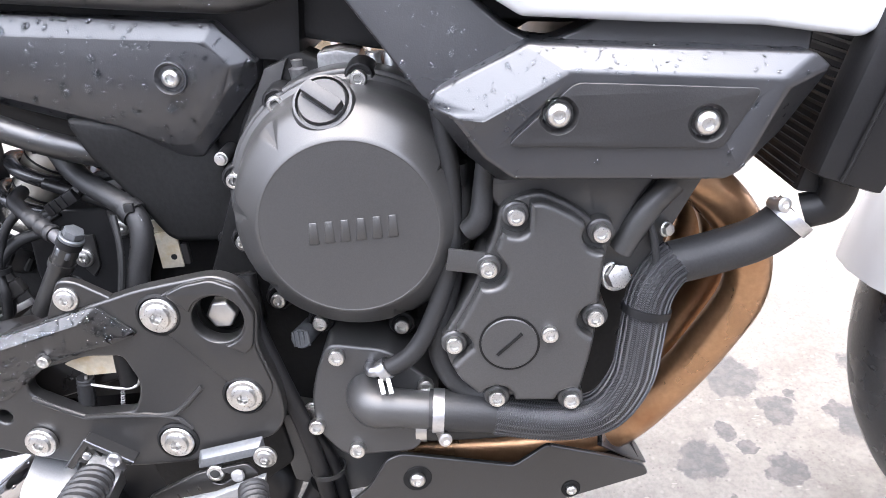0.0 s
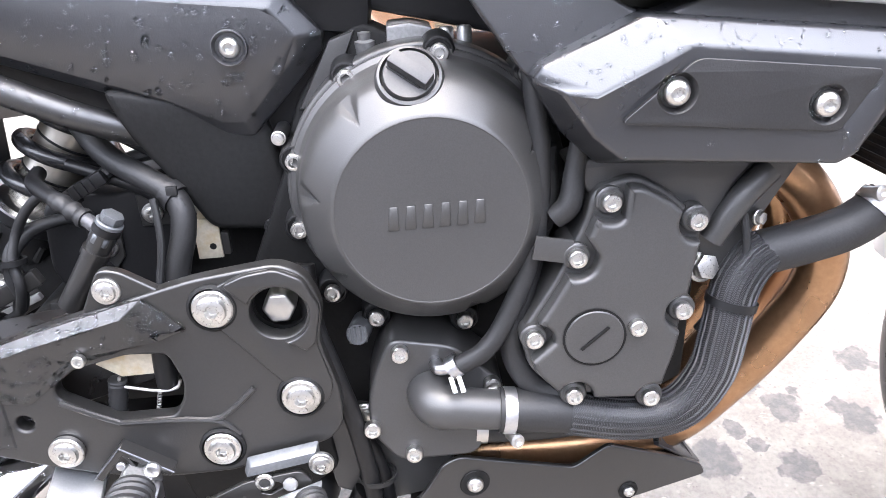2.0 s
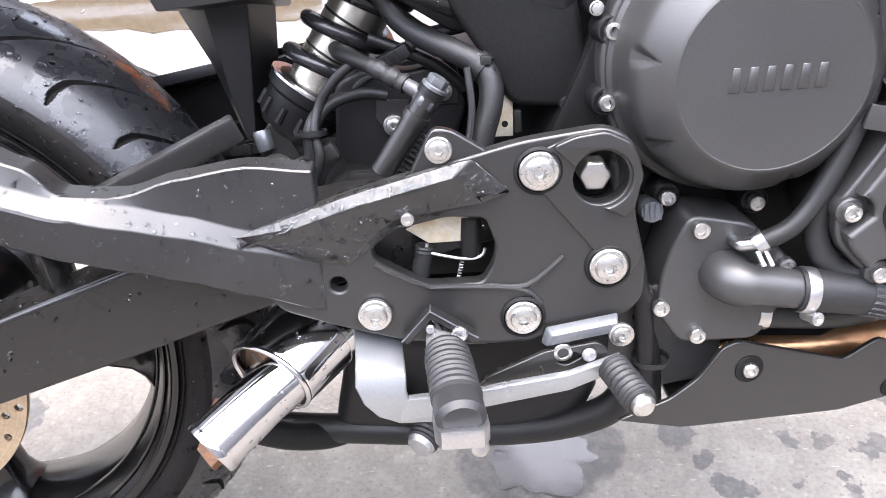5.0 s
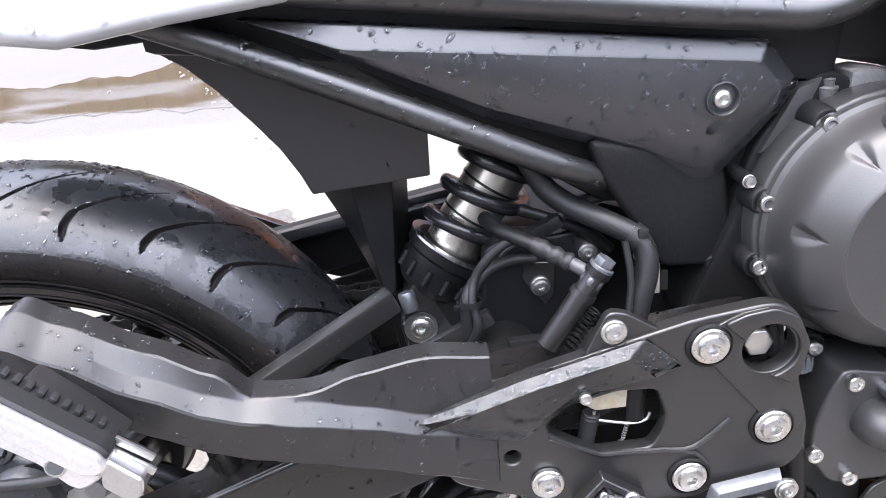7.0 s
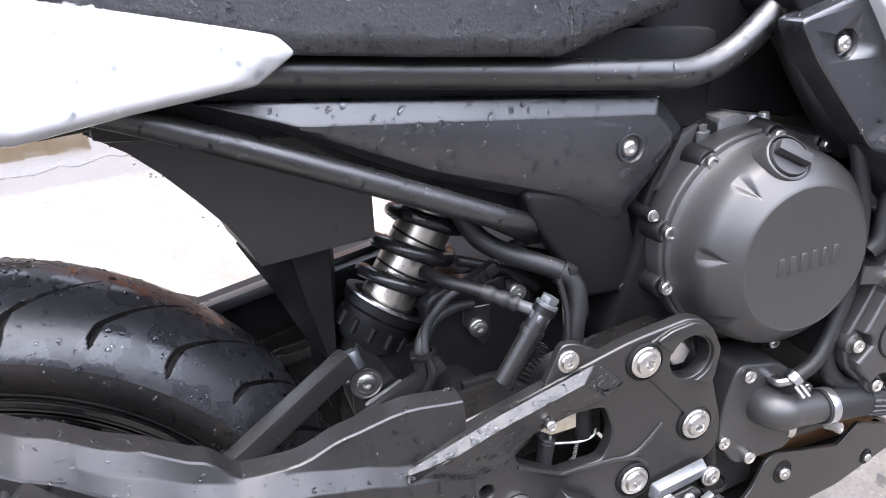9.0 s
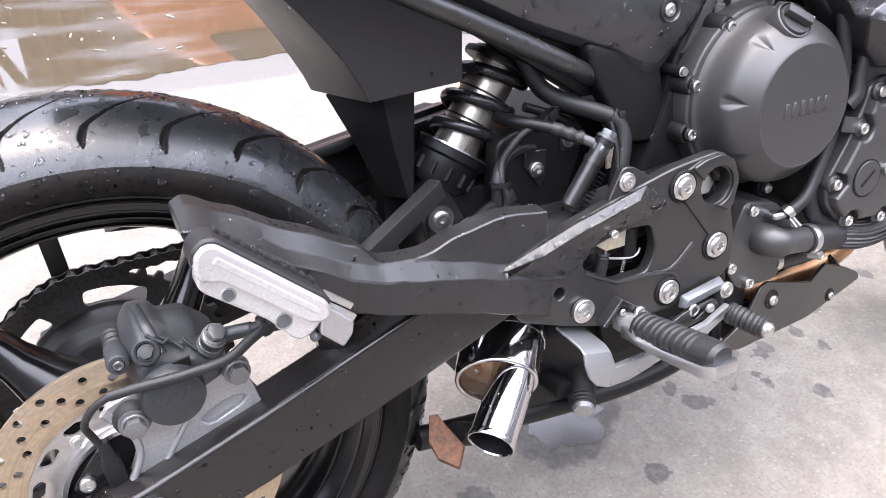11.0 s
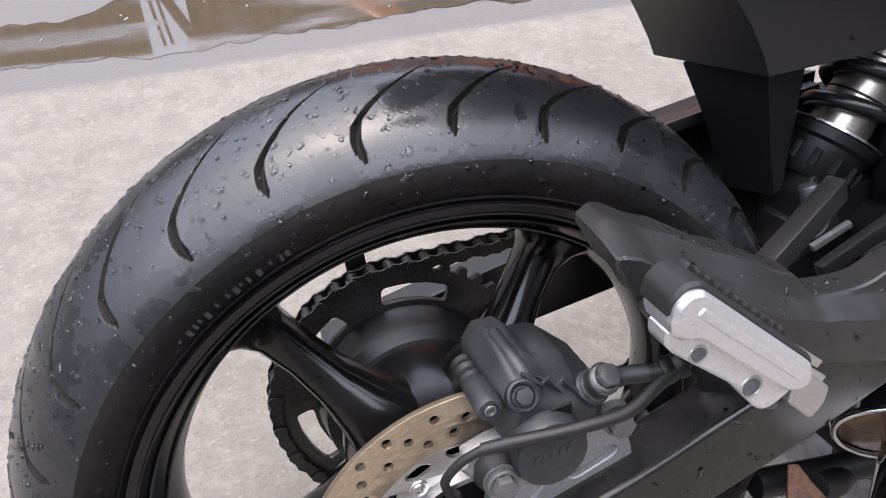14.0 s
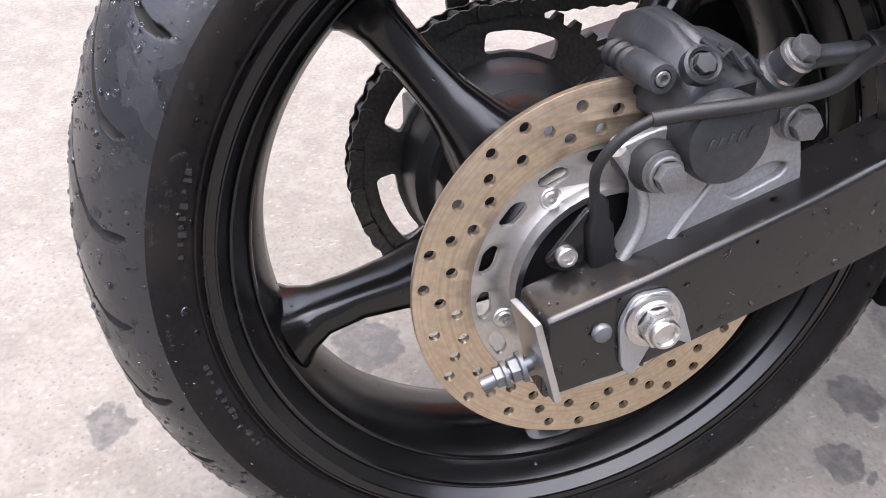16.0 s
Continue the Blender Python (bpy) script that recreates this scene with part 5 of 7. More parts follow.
    part("linkage_boot", sweep([boot + Vector((0.02, 0.04, 0.02)), boot, boot + Vector((-0.012, -0.022, -0.008))], [0.014, 0.016, 0.013], 18, 10, wave=lambda i, m: 1 + 0.06 * (i % 2)), RUBBER, bike, "ribbed black rubber boot")
    part("boot_end", lathe([(0, 0), (0.0125, 0), (0.0105, 0.005), (0, 0.006)], boot + Vector((-0.012, -0.022, -0.008)), (-0.5, -0.8, -0.3), 20), BRACKET, bike)


make_brake_pedal()


# -- engine --
def make_engine():
    part("crankcase", soften(facet([[(x, y, z) for x, z in ((0.585, 0.33), (0.64, 0.285), (0.80, 0.275), (0.90, 0.33), (0.91, 0.50), (0.80, 0.60), (0.64, 0.61), (0.60, 0.56), (0.55, 0.45))] for y in (-0.078, 0.12)]), 0.008), BLOCK, bike, "black engine crankcase")
    part("cylinder_block", soften(facet([[(0.79, -0.145, 0.50), (0.90, -0.145, 0.46), (0.985, -0.145, 0.60), (0.87, -0.145, 0.66)], [(0.79, 0.16, 0.50), (0.90, 0.16, 0.46), (0.985, 0.16, 0.60), (0.87, 0.16, 0.66)]]), 0.006), ENGINE, bike, "dark grey cylinder block")
    part("cylinder_lug", slab(fillet([(0.785, 0.548), (0.830, 0.558), (0.918, 0.547), (0.897, 0.522), (0.886, 0.490), (0.865, 0.500), (0.826, 0.520), (0.80, 0.525)], 0.006), -0.150, -0.11, 0.004), ENGINE, bike)
    part("coolant_stub", sweep([(0.885, -0.150, 0.487), (0.902, -0.152, 0.515), (0.922, -0.15, 0.535)], 0.009, 14, 4), ENGINE, bike)
    part("port_cable", sweep([(0.905, -0.150, 0.510), (0.909, -0.154, 0.480), (0.902, -0.155, 0.452), (0.890, -0.150, 0.430), (0.884, -0.140, 0.412)], 0.0030, 10), RUBBER, bike)
    bolt(bike, (0.917, -0.150, 0.500), 0.0045, "hex", (0.6, -1, 0.1))
    part("heat_tab", box(0.905, -0.130, 0.438, 0.012, 0.003, 0.022, 0.001), BRACKET, bike, "pale metal tab")
    part("heat_tab", box(0.888, -0.120, 0.462, 0.010, 0.003, 0.030, 0.001), BRACKET, bike)
    mount = fillet([(0.575, 0.470), (0.600, 0.420), (0.645, 0.420), (0.690, 0.52), (0.690, 0.622), (0.655, 0.640), (0.634, 0.626), (0.606, 0.588), (0.595, 0.56)], 0.006)
    mo = part("engine_mount", slab(mount, -0.070, -0.03, 0.004), BLOCK, bike, "black cast engine mount behind the clutch")
    part("mount_web", soften(facet([[(0.633, y, 0.628), (0.652, y, 0.634), (0.630, y, 0.585), (0.606, y, 0.580)] for y in (-0.074, -0.06)]), 0.003), ENGINE, mo)
    # clutch cover
    cx, cz = 0.6945, 0.5260
    part("clutch_flange", slab(circle(cx, cz, 0.1005, 96), -0.0985, -0.07, 0.003), ENGINE, bike)
    prof = [(0.0975, 0.0), (0.0968, 0.007), (0.0935, 0.0095), (0.0912, 0.014), (0.0902, 0.022), (0.0893, 0.031), (0.0889, 0.0335), (0.0885, 0.036), (0.0879, 0.0385), (0.0872, 0.041), (0.0863, 0.0434), (0.0853, 0.0455), (0.0843, 0.0471), (0.0832, 0.0485), (0.0819, 0.0501), (0.0805, 0.0515), (0.0790, 0.0530),
            (0.0775, 0.0545), (0.0760, 0.0560), (0.0745, 0.0575), (0.0730, 0.0590), (0.0715, 0.0605), (0.0668, 0.0652), (0.0648, 0.0668), (0.0635, 0.0672), (0.0628, 0.0669), (0, 0.0669)]
    bm = lathe(prof, (cx, -0.0955, cz), (0, -1, 0), 540)
    # scoops pressed into the shoulder
    for v in bm.verts:
        dx, dz, h = v.co.x - cx, v.co.z - cz, -0.0955 - v.co.y
        r = math.hypot(dx, dz)
        if 0.0735 < r < 0.0908 and h > 0.02:
            wide = 0.105 * min(1, (r - 0.0735) / 0.013)
            for a in (125, 171, 215, 288, 27, 338):
                off = (math.atan2(dz, dx) - radians(a) + math.pi) % (2 * math.pi) - math.pi
                if abs(off) < wide:
                    deep = min(1, (1 - abs(off) / wide) * 1.6)
                    v.co.y += deep * max(0, h - (0.0330 + (0.0905 - r) * 1.38))
    cov = part("clutch_cover", bm, ENGINE, bike, "dark grey round clutch cover", 22)
    # plain raised bars where the maker's mark stands
    for i in range(6):
        part("raised_bar", soften(facet([[(0.6690 + i * 0.01125 + s * w + h * 0.08, y, 0.5248 + i * 0.0002 + h) for s, h in ((-1, -0.0080), (1, -0.0080), (0.7, 0.0080), (-0.7, 0.0080))] for y, w in ((-0.1620, 0.0042), (-0.1634, 0.0034))]), 0.0004, 1), ENGINE, cov)
    part("filler_collar", lathe([(0.0228, -0.03), (0.0222, 0.012), (0.0205, 0.0155), (0.0188, 0.016), (0.0180, 0.008), (0, 0.008)], (0.6865, -0.1320, 0.6030), (0, -0.78, 0.62), 40), ENGINE, cov)
    capo = part("filler_cap", lathe([(0.0172, -0.01), (0.0172, 0.007), (0.0162, 0.009), (0, 0.009)], (0.6865, -0.1385, 0.6082), (0, -0.78, 0.62), 40), CAP, bike, "dark grey oil filler cap with a grip bar")
    part("grip_bar", box(0.6875, -0.1480, 0.6168, 0.030, 0.009, 0.0100, 0.0018, Matrix.Rotation(radians(-38), 3, "X") @ Matrix.Rotation(radians(40), 3, "Y")), CAP, capo)
    # black strip paints the shaded flank of the grip bar
    part("grip_shade_strip", box(0.6835, -0.1456, 0.6128, 0.026, 0.002, 0.0050, 0.0006, Matrix.Rotation(radians(-38), 3, "X") @ Matrix.Rotation(radians(40), 3, "Y")), BLOCK, capo)
    for x, z, y in ((0.644, 0.606, -0.0985), (0.708, 0.6195, -0.104), (0.602, 0.551, -0.0985), (0.599, 0.500, -0.0985), (0.617, 0.447, -0.0985), (0.648, 0.424, -0.1), (0.715, 0.418, -0.105), (0.768, 0.600, -0.0985)):
        part("bolt_boss", lathe([(0, -0.02), (0.0122, -0.02), (0.0112, 0.003), (0.0100, 0.0048), (0.0088, 0.0050), (0.0084, 0.0030), (0, 0.0030)], (x, y + 0.005, z), (0, -1, 0), 24), DARK, cov)
        bolt(cov, (x, y - 0.002, z), 0.0062, "socket")
    bolt(bike, (0.592, -0.092, 0.566), 0.0043, "hex")
    part("stud_sleeve", lathe([(0, -0.03), (0.0055, -0.03), (0.0055, 0.0005), (0, 0.0005)], (0.592, -0.092, 0.566), (0, -1, 0), 18), DARK, bike)
    # pick-up cover
    out = fillet([(0.800, 0.532), (0.828, 0.541), (0.853, 0.526), (0.876, 0.503), (0.871, 0.476), (0.862, 0.414), (0.849, 0.371), (0.778, 0.377), (0.755, 0.402), (0.750, 0.431), (0.762, 0.448), (0.777, 0.472), (0.786, 0.492), (0.796, 0.512)], 0.010)
    part("pickup_base", slab(out, -0.158, -0.08, 0.003), ENGINE, bike)
    screws = ((0.811, 0.525), (0.869, 0.507), (0.789, 0.487), (0.863, 0.441), (0.759, 0.428), (0.787, 0.379), (0.843, 0.372))
    inner = scallop(inset(out, 0.0035), screws, 0.0135)
    pk = part("pickup_cover", slab(inner, -0.1705, -0.155, 0.004, res=3), ENGINE, bike, "dark grey pick-up cover with a round screw plug")
    # black ring and bar colour in the shaded groove and slot of the plug
    part("plug_ring", lathe([(0.0200, -0.001), (0.0222, -0.001), (0.0222, 0.0009), (0.0200, 0.0009)], (0.7995, -0.1705, 0.4295), (0, -1, 0), 48, closed=True), BLOCK, pk)
    part("plug", lathe([(0.0205, -0.002), (0.0205, 0.0012), (0.0198, 0.0018), (0, 0.0018)], (0.7995, -0.1705, 0.4295), (0, -1, 0), 48), ENGINE, pk)
    part("plug_slot", box(0.7995, -0.1728, 0.4295, 0.025, 0.0015, 0.0022, 0.0004, Matrix.Rotation(radians(-40), 3, "Y")), BLOCK, pk)
    for x, z in ((0.811, 0.525), (0.869, 0.507), (0.789, 0.487), (0.863, 0.441), (0.759, 0.428), (0.787, 0.379), (0.843, 0.372)):
        part("bolt_boss", lathe([(0, -0.03), (0.0100, -0.03), (0.0098, 0.003), (0.0085, 0.004), (0, 0.004)], (x, -0.158, z), (0, -1, 0), 20), ENGINE, pk)
        bolt(pk, (x, -0.1625, z), 0.0064, "socket")
    bolt(pk, (0.829, -0.1715, 0.4355), 0.0060, "socket")
    bolt(bike, (0.881, -0.146, 0.465), 0.0092, "hex", (0.3, -1, 0.3))
    part("cable_tab", box(0.773, -0.1600, 0.493, 0.026, 0.003, 0.017, 0.001, Matrix.Rotation(radians(12), 3, "Y")), ENGINE, bike)
    # water pump
    out = fillet([(0.657, 0.421), (0.704, 0.411), (0.741, 0.375), (0.738, 0.352), (0.717, 0.312), (0.656, 0.312), (0.636, 0.341), (0.637, 0.371), (0.645, 0.397)], 0.010)
    pump = part("water_pump", slab(out, -0.134, -0.08, 0.003), ENGINE, bike, "dark grey water pump with a curved outlet")
    part("outlet", sweep([(0.686, -0.115, 0.373), (0.686, -0.138, 0.372), (0.692, -0.150, 0.3705), (0.706, -0.152, 0.369), (0.735, -0.152, 0.364)], [0.020, 0.0195, 0.0175, 0.0155, 0.0145], 24, 6), ENGINE, pump)
    part("return_stub", sweep([(0.690, -0.115, 0.400), (0.690, -0.142, 0.400), (0.696, -0.148, 0.401), (0.710, -0.150, 0.405)], 0.0048, 14, 6), ALU, pump)
    for x, z in ((0.664, 0.410), (0.731, 0.377), (0.638, 0.3465), (0.668, 0.3205)):
        bolt(pump, (x, -0.1355, z), 0.0065, "socket")
    bolt(bike, (0.632, -0.118, 0.350), 0.0058, "hex")
    # hoses
    part("bypass_hose", sweep([(0.706, -0.150, 0.404), (0.725, -0.152, 0.416), (0.742, -0.150, 0.440), (0.762, -0.148, 0.49), (0.768, -0.146, 0.55), (0.765, -0.14, 0.60), (0.762, -0.13, 0.64)], 0.0072, 14), RUBBER, bike, "thin black rubber coolant hose")
    clip = part("hose_clip", lathe([(0.0072, -0.004), (0.0086, -0.004), (0.0086, 0.004), (0.0072, 0.004)], (0.703, -0.150, 0.4035), (0.8, -0.1, 0.55), 20, closed=True), ALU, bike, "bright spring hose clip")
    for dx in (0.0, 0.006):
        part("clip_ear", beam((0.699 + dx, -0.157, 0.399), (0.7015 + dx, -0.166, 0.391), 0.0035, 0.0022, 0.0005), STEEL, clip)
    part("breather_hose", sweep([(0.795, -0.150, 0.372), (0.765, -0.146, 0.376), (0.748, -0.142, 0.40), (0.748, -0.140, 0.43), (0.762, -0.138, 0.48), (0.772, -0.137, 0.56)], 0.0090, 14), RUBBER, bike)
    part("pipe_joint", sweep([(0.795, -0.15, 0.575), (0.790, -0.15, 0.545), (0.786, -0.152, 0.522), (0.776, -0.15, 0.512)], [0.006, 0.007, 0.0085, 0.008], 14), RUBBER, bike)
    # big coolant hose: plain ends, braided middle
    line = [(0.733, -0.152, 0.3645), (0.770, -0.152, 0.360), (0.786, -0.152, 0.357)]
    part("coolant_hose", sweep(line, [0.0165, 0.0168, 0.0160], 22), RUBBER, bike, "thick black coolant hose")
    mid = [(0.784, -0.152, 0.3575), (0.830, -0.152, 0.3475), (0.868, -0.154, 0.3535), (0.890, -0.155, 0.382), (0.898, -0.154, 0.415), (0.905, -0.150, 0.448), (0.916, -0.147, 0.466), (0.926, -0.146, 0.474)]
    hose = part("braided_hose", sweep(mid, 0.0165, 22, 12), BRAID, bike, "coolant hose in a braided black sleeve")
    cl = spline(mid, 24)
    verts, faces, up = [], [], None
    lanes = 20
    for i in range(1, len(cl) - 1):
        d = (cl[i + 1] - cl[i - 1]).normalized()
        up = d.orthogonal().normalized() if up is None else (up - d * up.dot(d)).normalized()
        side_ = d.cross(up)
        for k in range(lanes):
            for h in (0, 1):
                a0, a1 = 2 * math.pi * (k + 0.5 * h + 0.05) / lanes, 2 * math.pi * (k + 0.5 * h + 0.45) / lanes
                s0, s1 = (0.0, 0.0013) if h else (0.0013, 0.0)
                base = len(verts)
                for a, sh_ in ((a0, s0), (a1, s1)):
                    n_ = up * math.cos(a) + side_ * math.sin(a)
                    for dx, lift in ((-0.0004, 0.0163), (0.0, 0.0171), (0.0004, 0.0163)):
                        verts.append(cl[i] + d * (sh_ + dx) + n_ * lift)
                faces += [(base, base + 1, base + 4, base + 3), (base + 1, base + 2, base + 5, base + 4)]
    weave = bpy.data.meshes.new("weave")
    weave.from_pydata(verts, [], faces)
    weave.materials.append(BRAID_LIGHT)
    wv_ = new("weave", weave)
    wv_.parent = hose
    tagged(wv_, "grey woven strands", kind="stuff")
    part("coolant_hose", sweep([(0.922, -0.1465, 0.4715), (0.955, -0.146, 0.4775), (0.985, -0.146, 0.486), (1.008, -0.148, 0.503)], 0.0160, 20), RUBBER, bike, "thick black coolant hose")
    part("cable_tie", lathe([(0.0172, -0.003), (0.0185, -0.003), (0.0185, 0.003), (0.0172, 0.003)], (0.9025, -0.1515, 0.438), (0.25, 0.1, 1), 24, closed=True), DARK, bike)
    for p, ax in (((0.7405, -0.152, 0.3632), (1, 0, -0.13)), ((1.004, -0.1475, 0.500), (0.7, 0, 0.7))):
        clamp = part("hose_clamp", lathe([(0.0164, -0.0045), (0.0173, -0.0045), (0.0176, -0.0035), (0.0176, 0.0035), (0.0173, 0.0045), (0.0164, 0.0045)], p, ax, 28, closed=True), ALU, bike, "bright worm-drive hose clamp")
        q = Vector((p[0] + 0.002, p[1] - 0.010, p[2] - 0.0175)) if p[0] < 0.9 else Vector((p[0] - 0.012, p[1] - 0.008, p[2] + 0.014))
        part("clamp_screw", lathe([(0, -0.007), (0.0042, -0.007), (0.0042, 0.004), (0.0052, 0.0045), (0.0052, 0.008), (0.003, 0.0085), (0, 0.006)], q, (0.25, -0.9, 0.2), 18), STEEL, clamp)
    low = part("lower_hose", sweep([(0.715, -0.12, 0.330), (0.735, -0.122, 0.328), (0.79, -0.11, 0.318), (0.83, -0.09, 0.31)], 0.0125, 16), RUBBER, bike)
    part("hose_clamp", lathe([(0.0130, -0.0045), (0.0143, -0.0045), (0.0143, 0.0045), (0.0130, 0.0045)], (0.722, -0.121, 0.3295), (1, 0, -0.1), 24, closed=True), STEEL, low)
    # dipstick, drain hoses, cables behind the plate
    plug = part("oil_plug", lathe([(0, -0.03), (0.0088, -0.03), (0.0088, 0.003), (0.0078, 0.005), (0, 0.005)], (0.6335, -0.112, 0.417), (-0.1, -1, 0.2), 24), DULL, bike, "ribbed oil level plug")
    for k in range(4):
        part("plug_rib", box(0.6275 + k * 0.004, -0.1172, 0.4182, 0.0016, 0.002, 0.0135, 0.0004), DULL, plug)
    part("vent_pipe", sweep([(0.602, -0.120, 0.48), (0.604, -0.130, 0.44), (0.614, -0.134, 0.40), (0.625, -0.132, 0.35), (0.632, -0.128, 0.29), (0.635, -0.125, 0.24)], 0.0072, 12), DARK, bike)
    part("vent_pipe", sweep([(0.628, -0.118, 0.33), (0.640, -0.116, 0.29), (0.645, -0.113, 0.225)], 0.0068, 12), DARK, bike)
    part("pipe_band", lathe([(0.0140, -0.002), (0.0155, -0.002), (0.0155, 0.002), (0.0140, 0.002)], (0.637, -0.122, 0.292), (0, 0, 1), 18, closed=True), RUBBER, bike)
    part("airbox", soften(facet([[(0.60, -0.055, 0.655), (0.66, -0.055, 0.645), (0.78, -0.055, 0.615), (0.86, -0.055, 0.65), (0.86, -0.055, 0.80), (0.60, -0.055, 0.80)], [(0.60, 0.12, 0.655), (0.66, 0.12, 0.645), (0.78, 0.12, 0.615), (0.86, 0.12, 0.65), (0.86, 0.12, 0.80), (0.60, 0.12, 0.80)]]), 0.006), DARK, bike, "black airbox above the engine")

    cast = part("throttle_casting", soften(facet([[(0.672, y, 0.612), (0.708, y, 0.608), (0.706, y, 0.632), (0.690, y, 0.636), (0.674, y, 0.635)] for y in (-0.072, -0.035)]), 0.003), BRACKET, bike, "dull cast throttle body flange")
    for x in (0.716, 0.729):
        part("post", lathe([(0, -0.02), (0.0055, -0.02), (0.0055, 0.014), (0.0045, 0.0155), (0, 0.0155)], (x, -0.064, 0.615), (0, 0, 1), 14), BRACKET, cast)
    part("stub", lathe([(0, -0.01), (0.008, -0.01), (0.008, 0.006), (0.005, 0.007), (0.005, 0.012), (0, 0.013)], (0.658, -0.066, 0.620), (0, -0.2, 1), 16), BOLT, cast)


make_engine()


# -- exhaust --
def make_exhaust():
    ex = new("exhaust")
    ex.parent = bike
    tagged(ex, "heat-tinted exhaust headers running to a short chromed muffler")
    for y in (-0.112, -0.045, 0.04, 0.105):
        part("header_pipe", sweep([(0.90, y, 0.545), (0.952, y, 0.520), (0.985, y * 0.98, 0.475), (0.990, y * 0.95, 0.428), (0.972, y * 0.88, 0.385), (0.935, y * 0.75, 0.325), (0.885, y * 0.62, 0.272), (0.80, y * 0.5, 0.255), (0.70, y * 0.4, 0.25)], 0.0185, 18), BRONZE, ex, "brown heat-tinted steel pipe")
    part("silencer_box", soften(facet([[(0.365, -0.085, 0.205), (0.58, -0.105, 0.205), (0.605, -0.105, 0.26), (0.56, -0.105, 0.315), (0.39, -0.085, 0.315)], [(0.365, 0.10, 0.205), (0.58, 0.10, 0.205), (0.605, 0.10, 0.26), (0.56, 0.10, 0.315), (0.39, 0.10, 0.315)]]), 0.02, 4), DARK, ex, "black silencer under the engine")
    part("silencer_rail", sweep([(0.27, -0.07, 0.215), (0.36, -0.075, 0.207), (0.52, -0.09, 0.205), (0.60, -0.11, 0.232), (0.628, -0.112, 0.268)], 0.0135, 14), DARK, ex)
    c, ax = Vector((0.3318, -0.1381, 0.3053)), Vector((-0.685, -1.0, -0.36)).normalized()
    u0 = ax.cross(Vector((0, 0, 1))).normalized()
    v0 = u0.cross(ax)
    u1, v1 = u0 * math.cos(-0.18) + v0 * math.sin(-0.18), v0 * math.cos(-0.18) - u0 * math.sin(-0.18)
    oval = lambda h, k, bend=0.0: [c + ax * h + Vector((bend, 0, bend * 0.5)) + u1 * (0.0412 * k * math.cos(2 * math.pi * j / 64)) + v1 * (0.0332 * k * math.sin(2 * math.pi * j / 64)) for j in range(64)]
    part("muffler_can", facet([oval(*q) for q in ((-0.080, 1.06, 0.012), (-0.055, 1.07, 0.006), (-0.030, 1.06, 0.002), (-0.010, 1.03), (-0.004, 1.01), (0.0, 0.995), (0.0018, 0.965), (0.0018, 0.935), (0.0, 0.91), (-0.004, 0.90), (-0.024, 0.88))], cap=False), CHROME, ex, "polished chrome oval muffler end with a rolled lip")
    ring = oval(0.0004, 0.955)
    part("rolled_lip", sweep(ring + ring[:2], 0.0024, 12, 1, smooth=False, cap=False), CHROME, ex, "bright rolled chrome lip")
    part("end_cap", facet([oval(-0.020, 0.89), oval(-0.0205, 0.70), oval(-0.0215, 0.35), oval(-0.022, 0.05)]), STAINED, ex, "heat-stained end cap")
    part("can_seam", facet([oval(-0.047, 1.06, 0.005), oval(-0.047, 1.085, 0.005), oval(-0.044, 1.085, 0.004), oval(-0.044, 1.06, 0.004)], cap=False), CHROME, ex)
    tip = [Vector((0.378, -0.100, 0.322)), Vector((0.365, -0.121, 0.3175)), Vector((0.349, -0.144, 0.311)), Vector((0.323, -0.168, 0.298)), Vector((0.294, -0.192, 0.280))]
    part("tail_pipe", sweep(tip, [0.0205, 0.0212, 0.0218, 0.0220, 0.0226], 36, 8, cap=False), CHROME, ex, "slash-cut chrome tail pipe")
    part("pipe_flare", sweep(tip[1:3], [0.0245, 0.0228, 0.0219], 36, 6, cap=False), CHROME, ex)
    part("pipe_bore", sweep(tip, [0.0185, 0.0192, 0.0200, 0.0204, 0.0211], 36, 8, cap=False), BLOCK, ex)
    end = spline(tip, 8)
    part("pipe_lip", lathe([(0.0208, 0.0004), (0.0214, 0.0018), (0.0226, 0.0018), (0.0231, 0.0006), (0.0232, -0.0035), (0.0227, -0.0045)], end[-1], end[-1] - end[-2], 40), CHROME, ex)
    for du, dv in ((-0.020, 0.014), (-0.024, -0.006)):
        bolt(ex, c - ax * 0.021 - u1 * du + v1 * dv if u1.x < 0 else c - ax * 0.021 + u1 * du + v1 * dv, 0.0030, "dome", ax, BRACKET)
    part("silencer_shell", lathe([(0.02, -0.14), (0.056, -0.13), (0.060, -0.05), (0.056, -0.03), (0.046, -0.026)], c - ax * 0.075, ax, 40), DARK, ex)


make_exhaust()


